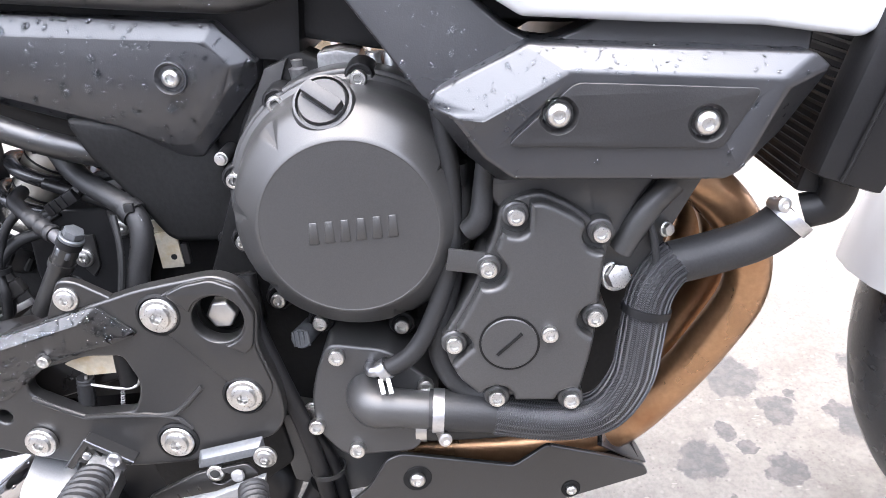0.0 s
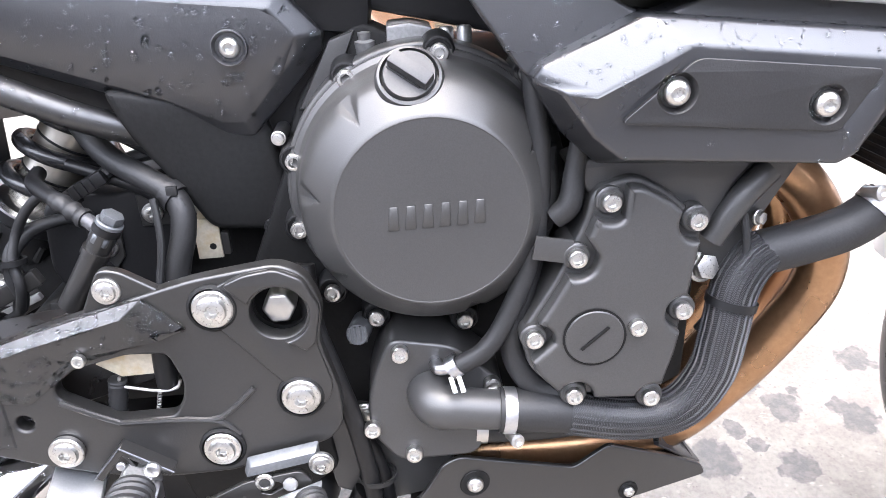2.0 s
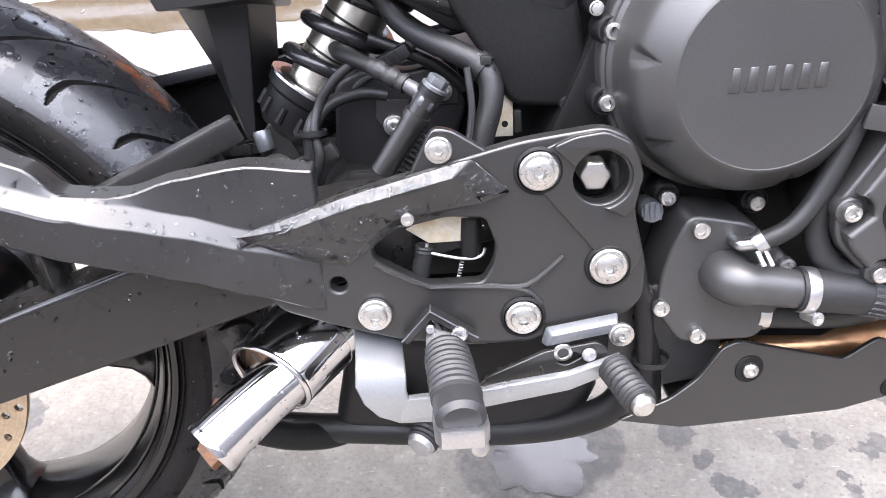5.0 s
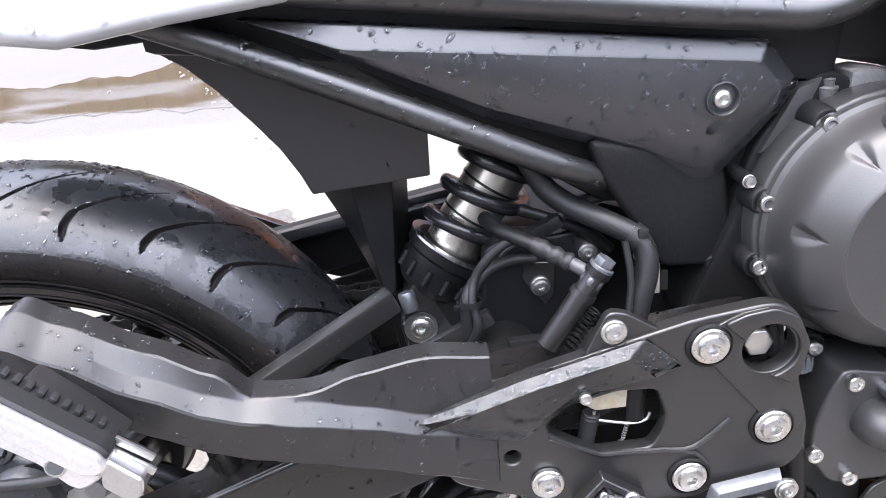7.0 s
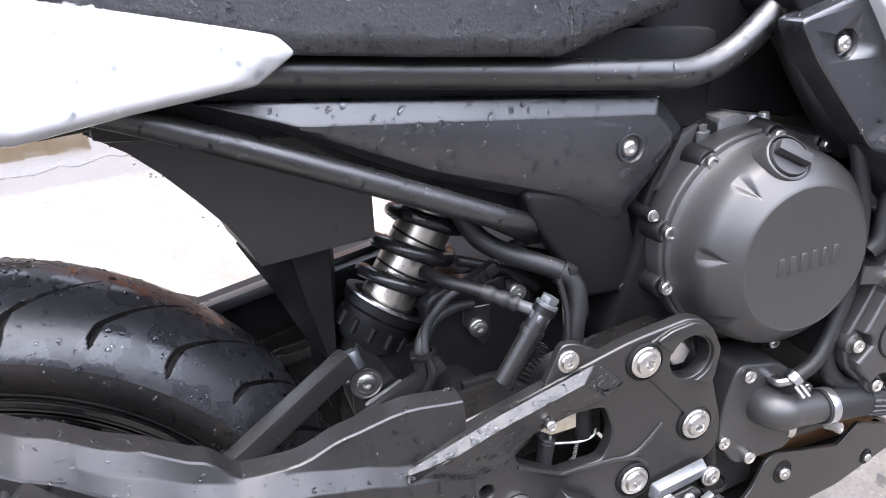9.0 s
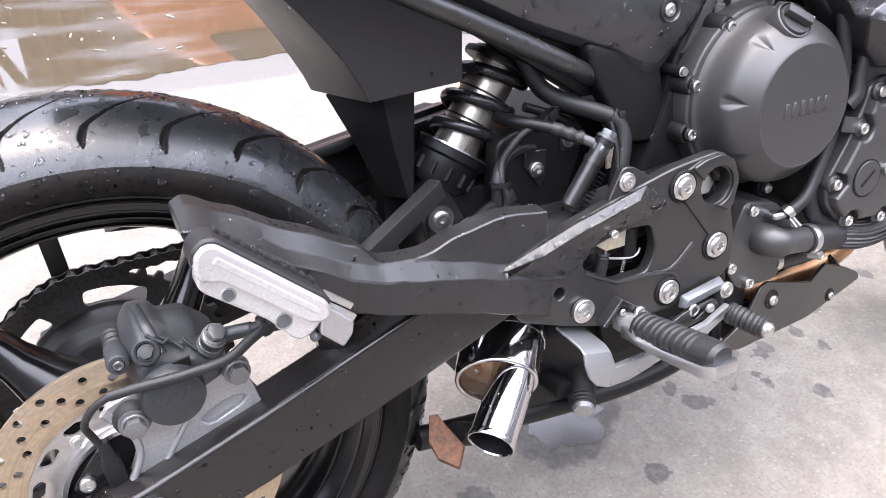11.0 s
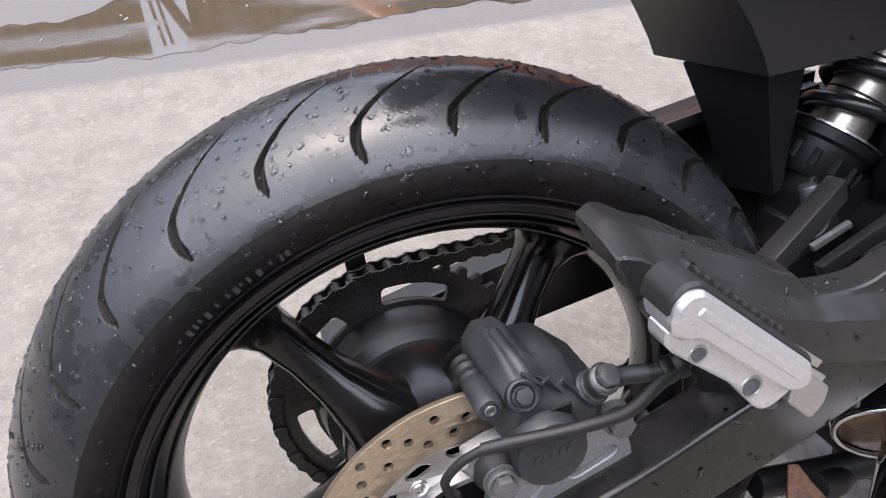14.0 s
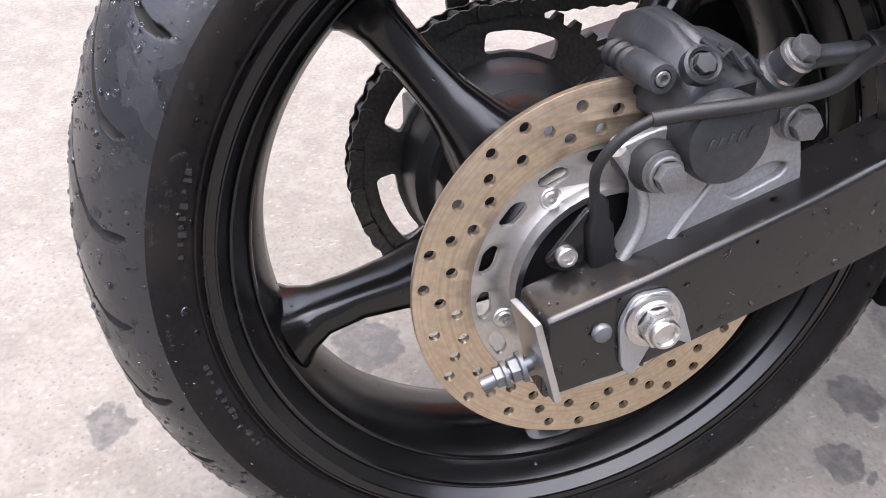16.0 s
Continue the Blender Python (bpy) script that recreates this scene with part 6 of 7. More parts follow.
def make_belly():
    out = fillet([(0.605, 0.2525), (0.649, 0.266), (0.672, 0.282), (0.690, 0.3075), (0.703, 0.3115), (0.797, 0.280), (0.826, 0.296), (0.878, 0.274), (0.911, 0.257), (0.916, 0.246), (0.800, 0.229), (0.661, 0.236)], 0.005)
    sh = lambda v: Vector((v.x, v.y + (v.x - 0.68) * 0.15, v.z))
    pan = part("belly_panel", slab(out, -0.139, -0.134, 0.0015, shape=sh), PLATE, bike, "satin black plastic belly panel")
    part("belly_front", soften(facet([[(0.876, -0.098, 0.276), (0.917, -0.090, 0.248), (0.914, -0.06, 0.246), (0.885, -0.05, 0.300)], [(0.872, -0.094, 0.274), (0.912, -0.088, 0.246), (0.908, -0.058, 0.244), (0.880, -0.048, 0.298)]]), 0.001), PLASTIC, pan)
    part("belly_floor", soften(facet([[(0.66, -0.134, 0.238), (0.80, -0.112, 0.231), (0.91, -0.088, 0.249), (0.90, 0.09, 0.249), (0.66, 0.12, 0.238)], [(0.66, -0.134, 0.242), (0.80, -0.112, 0.235), (0.91, -0.088, 0.253), (0.90, 0.09, 0.253), (0.66, 0.12, 0.242)]]), 0.0008), FLAP, pan)
    for x, y, z, r in ((0.714, -0.1345, 0.2845, 0.0085), (0.845, -0.1148, 0.2455, 0.006)):
        # nearly flat black disc: the shade of a sunken screw hole as colour
        part("screw_well", lathe([(r * 1.45, 0.0), (r * 1.40, 0.0006), (r * 1.25, 0.0003), (0, 0.0)], (x, y, z), (0.15, -1, 0), 24), BLOCK, pan)
        bolt(pan, (x, y - 0.0015, z), r * 0.8, "button")


make_belly()


# -- bodywork --
def make_bodywork():
    # side cover
    o = [(0.236, -0.080, 0.7165), (0.30, -0.0825, 0.7080), (0.604, -0.0835, 0.6660), (0.630, -0.080, 0.634), (0.627, -0.072, 0.620), (0.600, -0.074, 0.592), (0.573, -0.074, 0.565), (0.553, -0.073, 0.566), (0.520, -0.074, 0.586), (0.40, -0.076, 0.631)]
    i = [(0.275, -0.086, 0.702), (0.305, -0.089, 0.6905), (0.596, -0.091, 0.6535), (0.612, -0.090, 0.634), (0.611, -0.0875, 0.622), (0.590, -0.084, 0.600), (0.568, -0.080, 0.577), (0.552, -0.0795, 0.578), (0.517, -0.0815, 0.597), (0.402, -0.085, 0.640)]
    inner = [(x, -0.05, z) for x, _, z in o]
    bm = soften(facet([inner, o, i]), 0.002, 2)
    # gently bulging face
    upper, under = i[:4], [i[0]] + i[:2:-1]
    rows, cols, grid = 10, 30, []
    for c in range(cols + 1):
        x = i[0][0] + (i[3][0] - i[0][0]) * c / cols
        edge = []
        for chain in (upper, under):
            p, q = next(((p, q) for p, q in zip(chain, chain[1:]) if p[0] <= x <= q[0] + 1e-6), chain[-2:])
            f = (x - p[0]) / max(1e-6, q[0] - p[0])
            edge.append(Vector(p).lerp(Vector(q), min(1, f)))
        tall = (edge[0] - edge[1]).length
        grid.append([bm.verts.new(edge[0].lerp(edge[1], r / rows) + Vector((0, -0.0006 - 0.30 * tall * (r / rows) * (1 - r / rows), 0))) for r in range(rows + 1)])
    for g, h in zip(grid, grid[1:]):
        for r in range(rows):
            bm.faces.new((g[r], g[r + 1], h[r + 1], h[r]))
    side = part("side_cover", bm, PLASTIC, bike, "satin black plastic side cover with rain drops", 25)
    part("screw_well", lathe([(0.0125, -0.004), (0.0122, 0.0010), (0.0115, 0.0012), (0.0098, -0.0012), (0.0092, -0.003), (0, -0.003)], (0.5685, -0.0955, 0.6305), (0, -1, 0.04), 40), PLASTIC, side)
    bolt(side, (0.5685, -0.0930, 0.6305), 0.0070, "button")
    lower = [(0.474, 0.6085), (0.545, 0.590), (0.575, 0.592), (0.586, 0.558), (0.594, 0.500), (0.586, 0.488), (0.531, 0.496), (0.512, 0.532), (0.4905, 0.566), (0.4840, 0.5785)]
    tilt = lambda v: Vector((v.x, v.y - 0.15 * (0.545 - v.x), v.z))
    part("lower_side_cover", slab(fillet(lower, 0.010), -0.0760, -0.05, 0.006, res=4, shape=tilt), BLOCK, bike, "matt black lower side cover")
    bolt(bike, (0.575, -0.0690, 0.4935), 0.0065, "socket", mat=DARK)
    # two dark fillers added to blacken the gaps round cover, tube and seat
    part("inner_panel", slab(fillet([(0.26, 0.712), (0.60, 0.690), (0.668, 0.690), (0.660, 0.62), (0.60, 0.54), (0.49, 0.55), (0.37, 0.628)], 0.006), -0.058, -0.03, 0.002), DARK, bike)
    part("seat_gap_filler", box(0.42, 0.0, 0.705, 0.50, 0.14, 0.085, 0.008, Matrix.Rotation(radians(8), 3, "Y")), DARK, bike)
    # frame tubes
    part("upper_frame_tube", sweep([(0.10, -0.080, 0.757), (0.299, -0.085, 0.7295), (0.458, -0.090, 0.7065), (0.585, -0.092, 0.6880), (0.630, -0.092, 0.6840), (0.665, -0.092, 0.6930), (0.70, -0.092, 0.715), (0.78, -0.092, 0.78)], 0.0122, 20, 10), FRAME, bike, "satin black upper frame tube")
    part("lower_frame_tube", sweep([(0.12, -0.080, 0.742), (0.205, -0.086, 0.7090), (0.332, -0.088, 0.6505), (0.435, -0.086, 0.6000), (0.468, -0.080, 0.5835), (0.495, -0.066, 0.570), (0.52, -0.05, 0.558)], 0.0100, 20, 10), FRAME, bike, "satin black lower frame tube")
    part("frame_spar", sweep([(0.72, -0.09, 0.73), (0.755, -0.10, 0.655), (0.79, -0.11, 0.60)], 0.02, 16), FRAME, bike)
    # frame cover and radiator shroud
    out = fillet([(0.690, 0.7200), (0.703, 0.690), (0.7575, 0.6080), (0.800, 0.602), (0.870, 0.612), (1.000, 0.600), (1.006, 0.622), (1.010, 0.650), (0.905, 0.668), (0.8656, 0.648), (0.842, 0.6403), (0.828, 0.6422), (0.8138, 0.6505), (0.7797, 0.6842), (0.755, 0.735)], 0.008)
    sh = lambda v: Vector((v.x, v.y + (v.z - 0.61) * 0.15, v.z))
    fc = part("frame_cover", slab(out, -0.160, -0.13, 0.0028, shape=sh), PLASTIC, bike, "satin black plastic frame cover")
    bore(fc, (0.733, -0.1450, 0.697), 0.0120, 0.006)
    bolt(fc, (0.733, -0.1430, 0.697), 0.0070, "button")
    o = [(0.7582, -0.1745, 0.6095), (0.7641, -0.1765, 0.6180), (0.8250, -0.1775, 0.6430), (0.9690, -0.1775, 0.6247), (1.0010, -0.1775, 0.6203), (1.0115, -0.1765, 0.6105), (0.9855, -0.166, 0.5680), (0.9645, -0.160, 0.5445), (0.950, -0.160, 0.5395), (0.801, -0.160, 0.5510), (0.779, -0.160, 0.5720)]
    i = [(0.7740, -0.186, 0.6045), (0.7935, -0.192, 0.6024), (0.8480, -0.193, 0.6268), (0.9650, -0.193, 0.6110), (0.9771, -0.192, 0.6090), (0.9800, -0.192, 0.6045), (0.9640, -0.193, 0.5740), (0.953, -0.193, 0.5540), (0.943, -0.193, 0.5490), (0.810, -0.191, 0.5610), (0.793, -0.190, 0.5760)]
    back = [(x, -0.13, z) for x, _, z in o]
    shr = part("radiator_shroud", soften(facet([back, o, i]), 0.0026, 3), PLASTIC, bike, "satin black plastic radiator shroud with rain drops", 25)
    panel = [(0.8065, 0.5840), (0.8510, 0.6195), (0.9640, 0.6050), (0.9400, 0.5695)]
    inset_panel = part("inset_panel", slab(fillet(panel, 0.006), -0.1948, -0.188, 0.0007), GRAINED, shr, "darker fine-grained inset panel")
    for x, z in ((0.840, 0.6000), (0.931, 0.5865)):
        bore(inset_panel, (x, -0.1946, z), 0.0118, 0.0045)
        bore(shr, (x, -0.1930, z), 0.0116, 0.0050)
        bolt(shr, (x, -0.1925, z), 0.0078, "button")
    # white tank side panel
    lo = [(0.775, -0.172, 0.6924), (0.798, -0.173, 0.6758), (0.8217, -0.174, 0.6585), (0.8982, -0.174, 0.6476), (0.969, -0.174, 0.6387), (1.03, -0.172, 0.6250), (1.10, -0.16, 0.650), (1.12, -0.15, 0.76), (1.0, -0.12, 0.84), (0.80, -0.12, 0.84), (0.75, -0.15, 0.74)]
    part("tank_panel", soften(facet([[(x, y + 0.10, z) for x, y, z in lo], lo, [(0.92 + (x - 0.92) * 0.9, y - 0.003, 0.73 + (z - 0.73) * 0.9) for x, y, z in lo]]), 0.004, 3), WHITE, bike, "white painted tank side panel")
    # dark slab added so the gap below the white panel stays black
    part("tank_gap_filler", slab(fillet([(0.700, 0.735), (0.770, 0.655), (0.86, 0.645), (1.03, 0.640), (1.05, 0.78), (0.72, 0.80)], 0.01), -0.122, -0.05, 0.003), DARK, bike)
    # tail panel, seat
    o = [(0.00, -0.100, 0.775), (0.088, -0.110, 0.7175), (0.129, -0.113, 0.7110), (0.20, -0.114, 0.7195), (0.278, -0.115, 0.7260), (0.307, -0.115, 0.744), (0.296, -0.112, 0.757), (0.194, -0.102, 0.784), (0.04, -0.09, 0.82)]
    part("tail_panel", soften(facet([[(x, y + 0.02, z) for x, y, z in o], o, [(0.17 + (x - 0.17) * 0.86, y - 0.008, 0.752 + (z - 0.752) * 0.8) for x, y, z in o]]), 0.004, 3), WHITE, bike, "white painted tail panel with rain drops")
    part("tail_underside", soften(facet([[(0.0, -0.05, 0.765), (0.092, -0.066, 0.712), (0.134, -0.066, 0.704), (0.27, -0.066, 0.711), (0.30, -0.06, 0.74)], [(0.0, 0.10, 0.765), (0.092, 0.12, 0.712), (0.134, 0.12, 0.704), (0.27, 0.12, 0.711), (0.30, 0.12, 0.74)]]), 0.003), DARK, bike)
    rings = []
    for x, zl, zt, w in ((0.15, 0.785, 0.85, 0.07), (0.20, 0.770, 0.845, 0.098), (0.31, 0.7410, 0.82, 0.114), (0.40, 0.728, 0.80, 0.118), (0.50, 0.7150, 0.79, 0.116), (0.53, 0.720, 0.79, 0.108), (0.62, 0.735, 0.80, 0.09)):
        rings.append([(x, -w, zl + 0.012), (x, -w + 0.004, zt - 0.012), (x, -w + 0.022, zt), (x, w - 0.022, zt), (x, w - 0.004, zt - 0.012), (x, w, zl + 0.012), (x, w - 0.006, zl), (x, -w + 0.006, zl)])
    part("seat", soften(facet(rings), 0.004, 2), SEATMAT, bike, "black grained vinyl seat beaded with rain", 40)
    # rear mudguard with its hanging flap
    near = [(0.160, -0.045, 0.702), (0.187, -0.043, 0.6825), (0.206, -0.041, 0.6630), (0.227, -0.040, 0.6375), (0.2448, -0.040, 0.6140), (0.257, -0.040, 0.592), (0.264, -0.040, 0.5750), (0.358, -0.048, 0.583), (0.360, -0.050, 0.64), (0.30, -0.050, 0.70)]
    far = [(0.168, 0.090, 0.690), (0.190, 0.090, 0.668), (0.205, 0.090, 0.648), (0.220, 0.090, 0.625), (0.232, 0.090, 0.604), (0.243, 0.090, 0.583), (0.2487, 0.090, 0.568), (0.345, 0.090, 0.560), (0.360, 0.090, 0.64), (0.30, 0.090, 0.70)]
    part("mudguard_flap", soften(facet([near, far]), 0.002), FLAP, bike, "matt black rear mudguard flap")
    part("mud_leaf", soften(facet([[(0.290, -0.005, 0.579), (0.327, -0.005, 0.579), (0.3225, -0.005, 0.520), (0.318, -0.005, 0.466), (0.310, -0.005, 0.460), (0.300, -0.005, 0.510)], [(0.250, 0.05, 0.571), (0.340, 0.05, 0.571), (0.336, 0.05, 0.516), (0.326, 0.05, 0.450), (0.302, 0.05, 0.450), (0.274, 0.05, 0.520)]]), 0.003), DARK, bike, "tapering black mud leaf under the flap")
    part("hugger", soften(facet([[(0.306, y, 0.512), (0.340, y, 0.522), (0.395, y, 0.530), (0.40, y, 0.47), (0.350, y, 0.375), (0.312, y, 0.375), (0.304, y, 0.43), (0.304, y, 0.49)] for y in (0.052, 0.10)]), 0.004), DARK, bike, "matt black inner mudguard")
    # invented block; it closes a bright gap that should look dark
    part("tyre_gap_filler", box(0.312, 0.1045, 0.352, 0.060, 0.014, 0.070, 0.004), DARK, bike, "black block added to darken the gap beside the tyre")
    part("guard_lip", soften(facet([[(x, 0.066, z), (x, 0.066, z - 0.011), (x + 0.004, 0.103, z - 0.020), (x + 0.004, 0.103, z - 0.008)] for x, z in ((0.190, 0.5035), (0.26, 0.515), (0.33, 0.5265), (0.40, 0.5375))]), 0.0015), PLASTIC, bike, "black lip of the chain guard")
    part("guard_rib", sweep([(0.236, 0.098, 0.489), (0.262, 0.096, 0.4945), (0.286, 0.096, 0.498)], 0.0022, 8), PLASTIC, bike)
    part("chain_guard", soften(facet([[(0.02, 0.100, 0.456), (0.20, 0.100, 0.493), (0.40, 0.100, 0.528), (0.42, 0.100, 0.48), (0.20, 0.100, 0.44)], [(0.02, 0.132, 0.452), (0.20, 0.132, 0.492), (0.40, 0.132, 0.525), (0.42, 0.132, 0.47), (0.20, 0.132, 0.43)]]), 0.003), DARK, bike, "black plastic chain guard")
    part("guard_stay", beam((-0.035, 0.104, 0.505), (-0.02, 0.104, 0.33), 0.006, 0.018, 0.001), PLATE, bike)


make_bodywork()


# -- shock absorber and what surrounds it --
def make_shock():
    sh = new("shock_absorber")
    sh.parent = bike
    tagged(sh, "rear shock absorber with a black spring and bright body")
    a, b = Vector((0.348, 0.003, 0.4675)), Vector((0.447, 0.008, 0.608))
    d = (b - a).normalized()
    part("damper_body", sweep([a + d * 0.02, a + d * 0.142], 0.0255, 40, 4), DAMPER, sh, "bright damper body")
    part("spring_cup", lathe([(0.0, -0.004), (0.028, -0.004), (0.033, 0.003), (0.0355, 0.026), (0.0385, 0.029), (0.0395, 0.037), (0.033, 0.040), (0.019, 0.041)], a + d * 0.002, d, 36), DARK, sh)
    for i in range(12):
        t = 2 * math.pi * i / 12
        u = d.orthogonal().normalized()
        s = d.cross(u)
        c = a + d * 0.014 + (u * math.cos(t) + s * math.sin(t)) * 0.0335
        part("cup_slot", sweep([c - d * 0.007, c + d * 0.007], 0.0036, 8, 2), BLOCK, sh)
    part("seat_ring", lathe([(0.030, 0), (0.0405, 0), (0.0405, 0.002), (0.030, 0.002)], a + d * 0.040, d, 40, closed=True), ALU, sh, "bright spring seat ring")
    coil = []
    u = d.orthogonal().normalized()
    s = d.cross(u)
    for i in range(120):
        q = i / 119
        t = q * 2 * math.pi * 2.8
        coil.append(a + d * (0.047 + q * 0.086) + (u * math.cos(t) + s * math.sin(t)) * 0.0332)
    part("spring", sweep(coil, 0.0066, 14, 1, smooth=False), SPRING, sh, "black coil spring")
    part("upper_cup", lathe([(0.0, 0.0), (0.0375, 0.0), (0.0385, 0.004), (0.0375, 0.007), (0.030, 0.009), (0.029, 0.012), (0.0, 0.013)], a + d * 0.138, d, 36), DARK, sh)
    part("damper_neck", sweep([a + d * 0.15, a + d * 0.20], 0.022, 24, 3), DAMPER, sh)
    for k in (0.074, 0.106):
        part("body_groove", lathe([(0.0254, -0.0012), (0.0262, -0.0006), (0.0262, 0.0006), (0.0254, 0.0012)], a + d * k, d, 40, closed=True), DARK, sh)
    part("lower_clevis", soften(facet([[(0.3235, y, 0.4640), (0.3330, y, 0.4800), (0.3460, y, 0.4740), (0.3560, y, 0.4520), (0.3700, y, 0.4240), (0.3340, y, 0.4060), (0.3230, y, 0.4000)] for y in (-0.0225, 0.030)]), 0.003), PLATE, sh, "black lower clevis of the shock absorber")
    bolt(sh, (0.3365, -0.0245, 0.4390), 0.0125, "flange", (-0.1, -1, 0.1))
    part("clevis_washer", lathe([(0.0100, 0), (0.0148, 0), (0.0148, 0.0016), (0.0100, 0.0016)], (0.3365, -0.0245, 0.4390), (0, -1, 0), 26, closed=True), STEEL, sh)
    part("clevis_pin", lathe([(0, 0), (0.0068, 0), (0.0074, 0.001), (0.0074, 0.016), (0.0066, 0.0175), (0, 0.0175)], (0.3300, -0.026, 0.4570), (-0.20, 0.20, 0.95), 22), DULL, sh, "dull round pin")
    part("link_bar", beam((0.3325, -0.0300, 0.4180), (0.3690, -0.0300, 0.4335), 0.006, 0.0062, 0.0015), BRACKET, bike, "dull metal linkage bar")
    part("link_arm", slab(fillet([(0.318, 0.440), (0.350, 0.446), (0.386, 0.425), (0.384, 0.405), (0.325, 0.395)], 0.006), -0.016, 0.02, 0.003), PLATE, bike)
    # rear brake master cylinder
    mc = new("brake_master_cylinder")
    mc.parent = bike
    tagged(mc, "black rear brake master cylinder beside the plate")
    p, q = Vector((0.432, -0.118, 0.462)), Vector((0.474, -0.120, 0.523))
    part("barrel", sweep([p, q], 0.0088, 18, 2), PLATE, mc)
    part("collar", sweep([p + (q - p) * 0.62, p + (q - p) * 0.70], 0.0102, 18, 2), PLATE, mc)
    part("collar", sweep([p + (q - p) * 0.90, p + (q - p) * 0.97], 0.0100, 18, 2), DARK, mc)
    part("clevis_nut", soften(lathe([(0, -0.004), (0.0096, -0.004), (0.0096, 0.003), (0, 0.003)], p + (q - p) * 0.84, q - p, 6), 0.0006, 1), DULL, mc)
    bolt(mc, q, 0.0078, "hex", q - p, DULL)
    for i in range(9):
        c = p + (q - p) * (0.05 + i * 0.06) + Vector((0.013, -0.002, -0.006))
        part("spring_turn", lathe([(0.0045, -0.0009), (0.0062, 0), (0.0045, 0.0009), (0.0036, 0)], c, q - p, 12, closed=True), BLOCK, mc)
    line = [(0.4690, -0.118, 0.5150), (0.456, -0.110, 0.5215), (0.4408, -0.102, 0.5293), (0.4258, -0.090, 0.5350), (0.4154, -0.080, 0.5345), (0.4042, -0.076, 0.5275), (0.394, -0.074, 0.5171), (0.3847, -0.072, 0.5029), (0.3799, -0.078, 0.4859), (0.3828, -0.083, 0.4668), (0.3771, -0.078, 0.4492), (0.3682, -0.072, 0.4375), (0.3451, -0.068, 0.4261)]
    part("brake_line", sweep(line, 0.0038, 12), RUBBER, bike, "thin grey rear brake line")
    part("line_union", sweep([(0.4690, -0.118, 0.5150), (0.4530, -0.108, 0.5235)], 0.0052, 14, 4), BRAID_LIGHT, bike)
    part("line_sleeve", sweep([(0.4540, -0.1085, 0.5228), (0.4290, -0.0925, 0.5345)], [0.0068, 0.0076, 0.0058, 0.0076, 0.0058, 0.0076, 0.0066, 0.0064], 16, 14), RUBBER, bike, "crimped black hose end")
    part("line_boot", sweep([(0.4300, -0.093, 0.5340), (0.4190, -0.083, 0.5370), (0.4050, -0.066, 0.5400), (0.3980, -0.040, 0.5400)], [0.0058, 0.0060, 0.0062, 0.0060], 16, 6), DARK, bike)
    part("breather_line", sweep([(0.4353, -0.050, 0.5035), (0.4182, -0.055, 0.5071), (0.3979, -0.062, 0.5048), (0.385, -0.068, 0.4975), (0.377, -0.074, 0.4857), (0.3756, -0.076, 0.4692), (0.3764, -0.074, 0.4548), (0.3712, -0.070, 0.4416)], [0.0045, 0.0048, 0.0056, 0.0060, 0.0060, 0.0060, 0.0058], 14), RUBBER, bike, "black rubber breather hose")
    part("line_clip", lathe([(0.0085, -0.0022), (0.0112, -0.0022), (0.0112, 0.0022), (0.0085, 0.0022)], (0.3785, -0.0770, 0.4835), (0.0, 0.15, 1), 20, closed=True), DARK, bike)
    part("clip_tail", box(0.3700, -0.0830, 0.4835, 0.010, 0.004, 0.0045, 0.001), DARK, bike)
    part("line_joint", sweep([(0.3560, -0.070, 0.4320), (0.3420, -0.068, 0.4255)], [0.0072, 0.0080, 0.0080, 0.0070], 16, 5), DARK, bike, "black union of the brake line")
    part("reservoir_hose", sweep([(0.428, -0.040, 0.605), (0.434, -0.042, 0.588), (0.4418, -0.044, 0.5717), (0.4500, -0.049, 0.5600), (0.4662, -0.060, 0.5490), (0.4908, -0.075, 0.5385), (0.5070, -0.084, 0.5300), (0.5150, -0.090, 0.5180), (0.5145, -0.095, 0.5020), (0.5084, -0.099, 0.4820), (0.5030, -0.101, 0.4600)], 0.0092, 18), RUBBER, bike, "black rubber hose")
    part("hose_band", lathe([(0.0096, -0.0045), (0.0112, -0.0045), (0.0112, 0.0045), (0.0096, 0.0045)], (0.5085, -0.0850, 0.5285), (0.75, -0.40, -0.60), 22, closed=True), RUBBER, bike)
    part("band_buckle", box(0.5120, -0.0945, 0.5345, 0.008, 0.004, 0.007, 0.001), RUBBER, bike)
    part("inner_lead", sweep([(0.498, -0.095, 0.53), (0.500, -0.104, 0.50), (0.494, -0.112, 0.465)], 0.0028, 8), RUBBER, bike)
    # linkage carrier and its bolts
    out = fillet([(0.395, 0.515), (0.42, 0.525), (0.455, 0.52), (0.49, 0.53), (0.50, 0.49), (0.47, 0.42), (0.41, 0.42), (0.39, 0.46)], 0.01)
    part("battery_cover", slab(out, -0.045, -0.02, 0.004), DARK, bike)
    bolt(bike, (0.4395, -0.0495, 0.4785), 0.0085, "flange")
    bolt(bike, (0.480, -0.0495, 0.504), 0.0080, "flange")
    part("knob", sweep([(0.424, 0.004, 0.4310), (0.4085, -0.004, 0.4270)], 0.0135, 24, 3), DARK, bike, "black preload adjuster")
    part("knob_ring", lathe([(0.0110, -0.005), (0.0146, -0.005), (0.0150, -0.003), (0.0150, 0.005), (0.0140, 0.0065), (0, 0.0065)], (0.4120, -0.003, 0.4280), (-0.85, -0.48, -0.22), 28), BRACKET, bike, "dull metal adjuster collar")
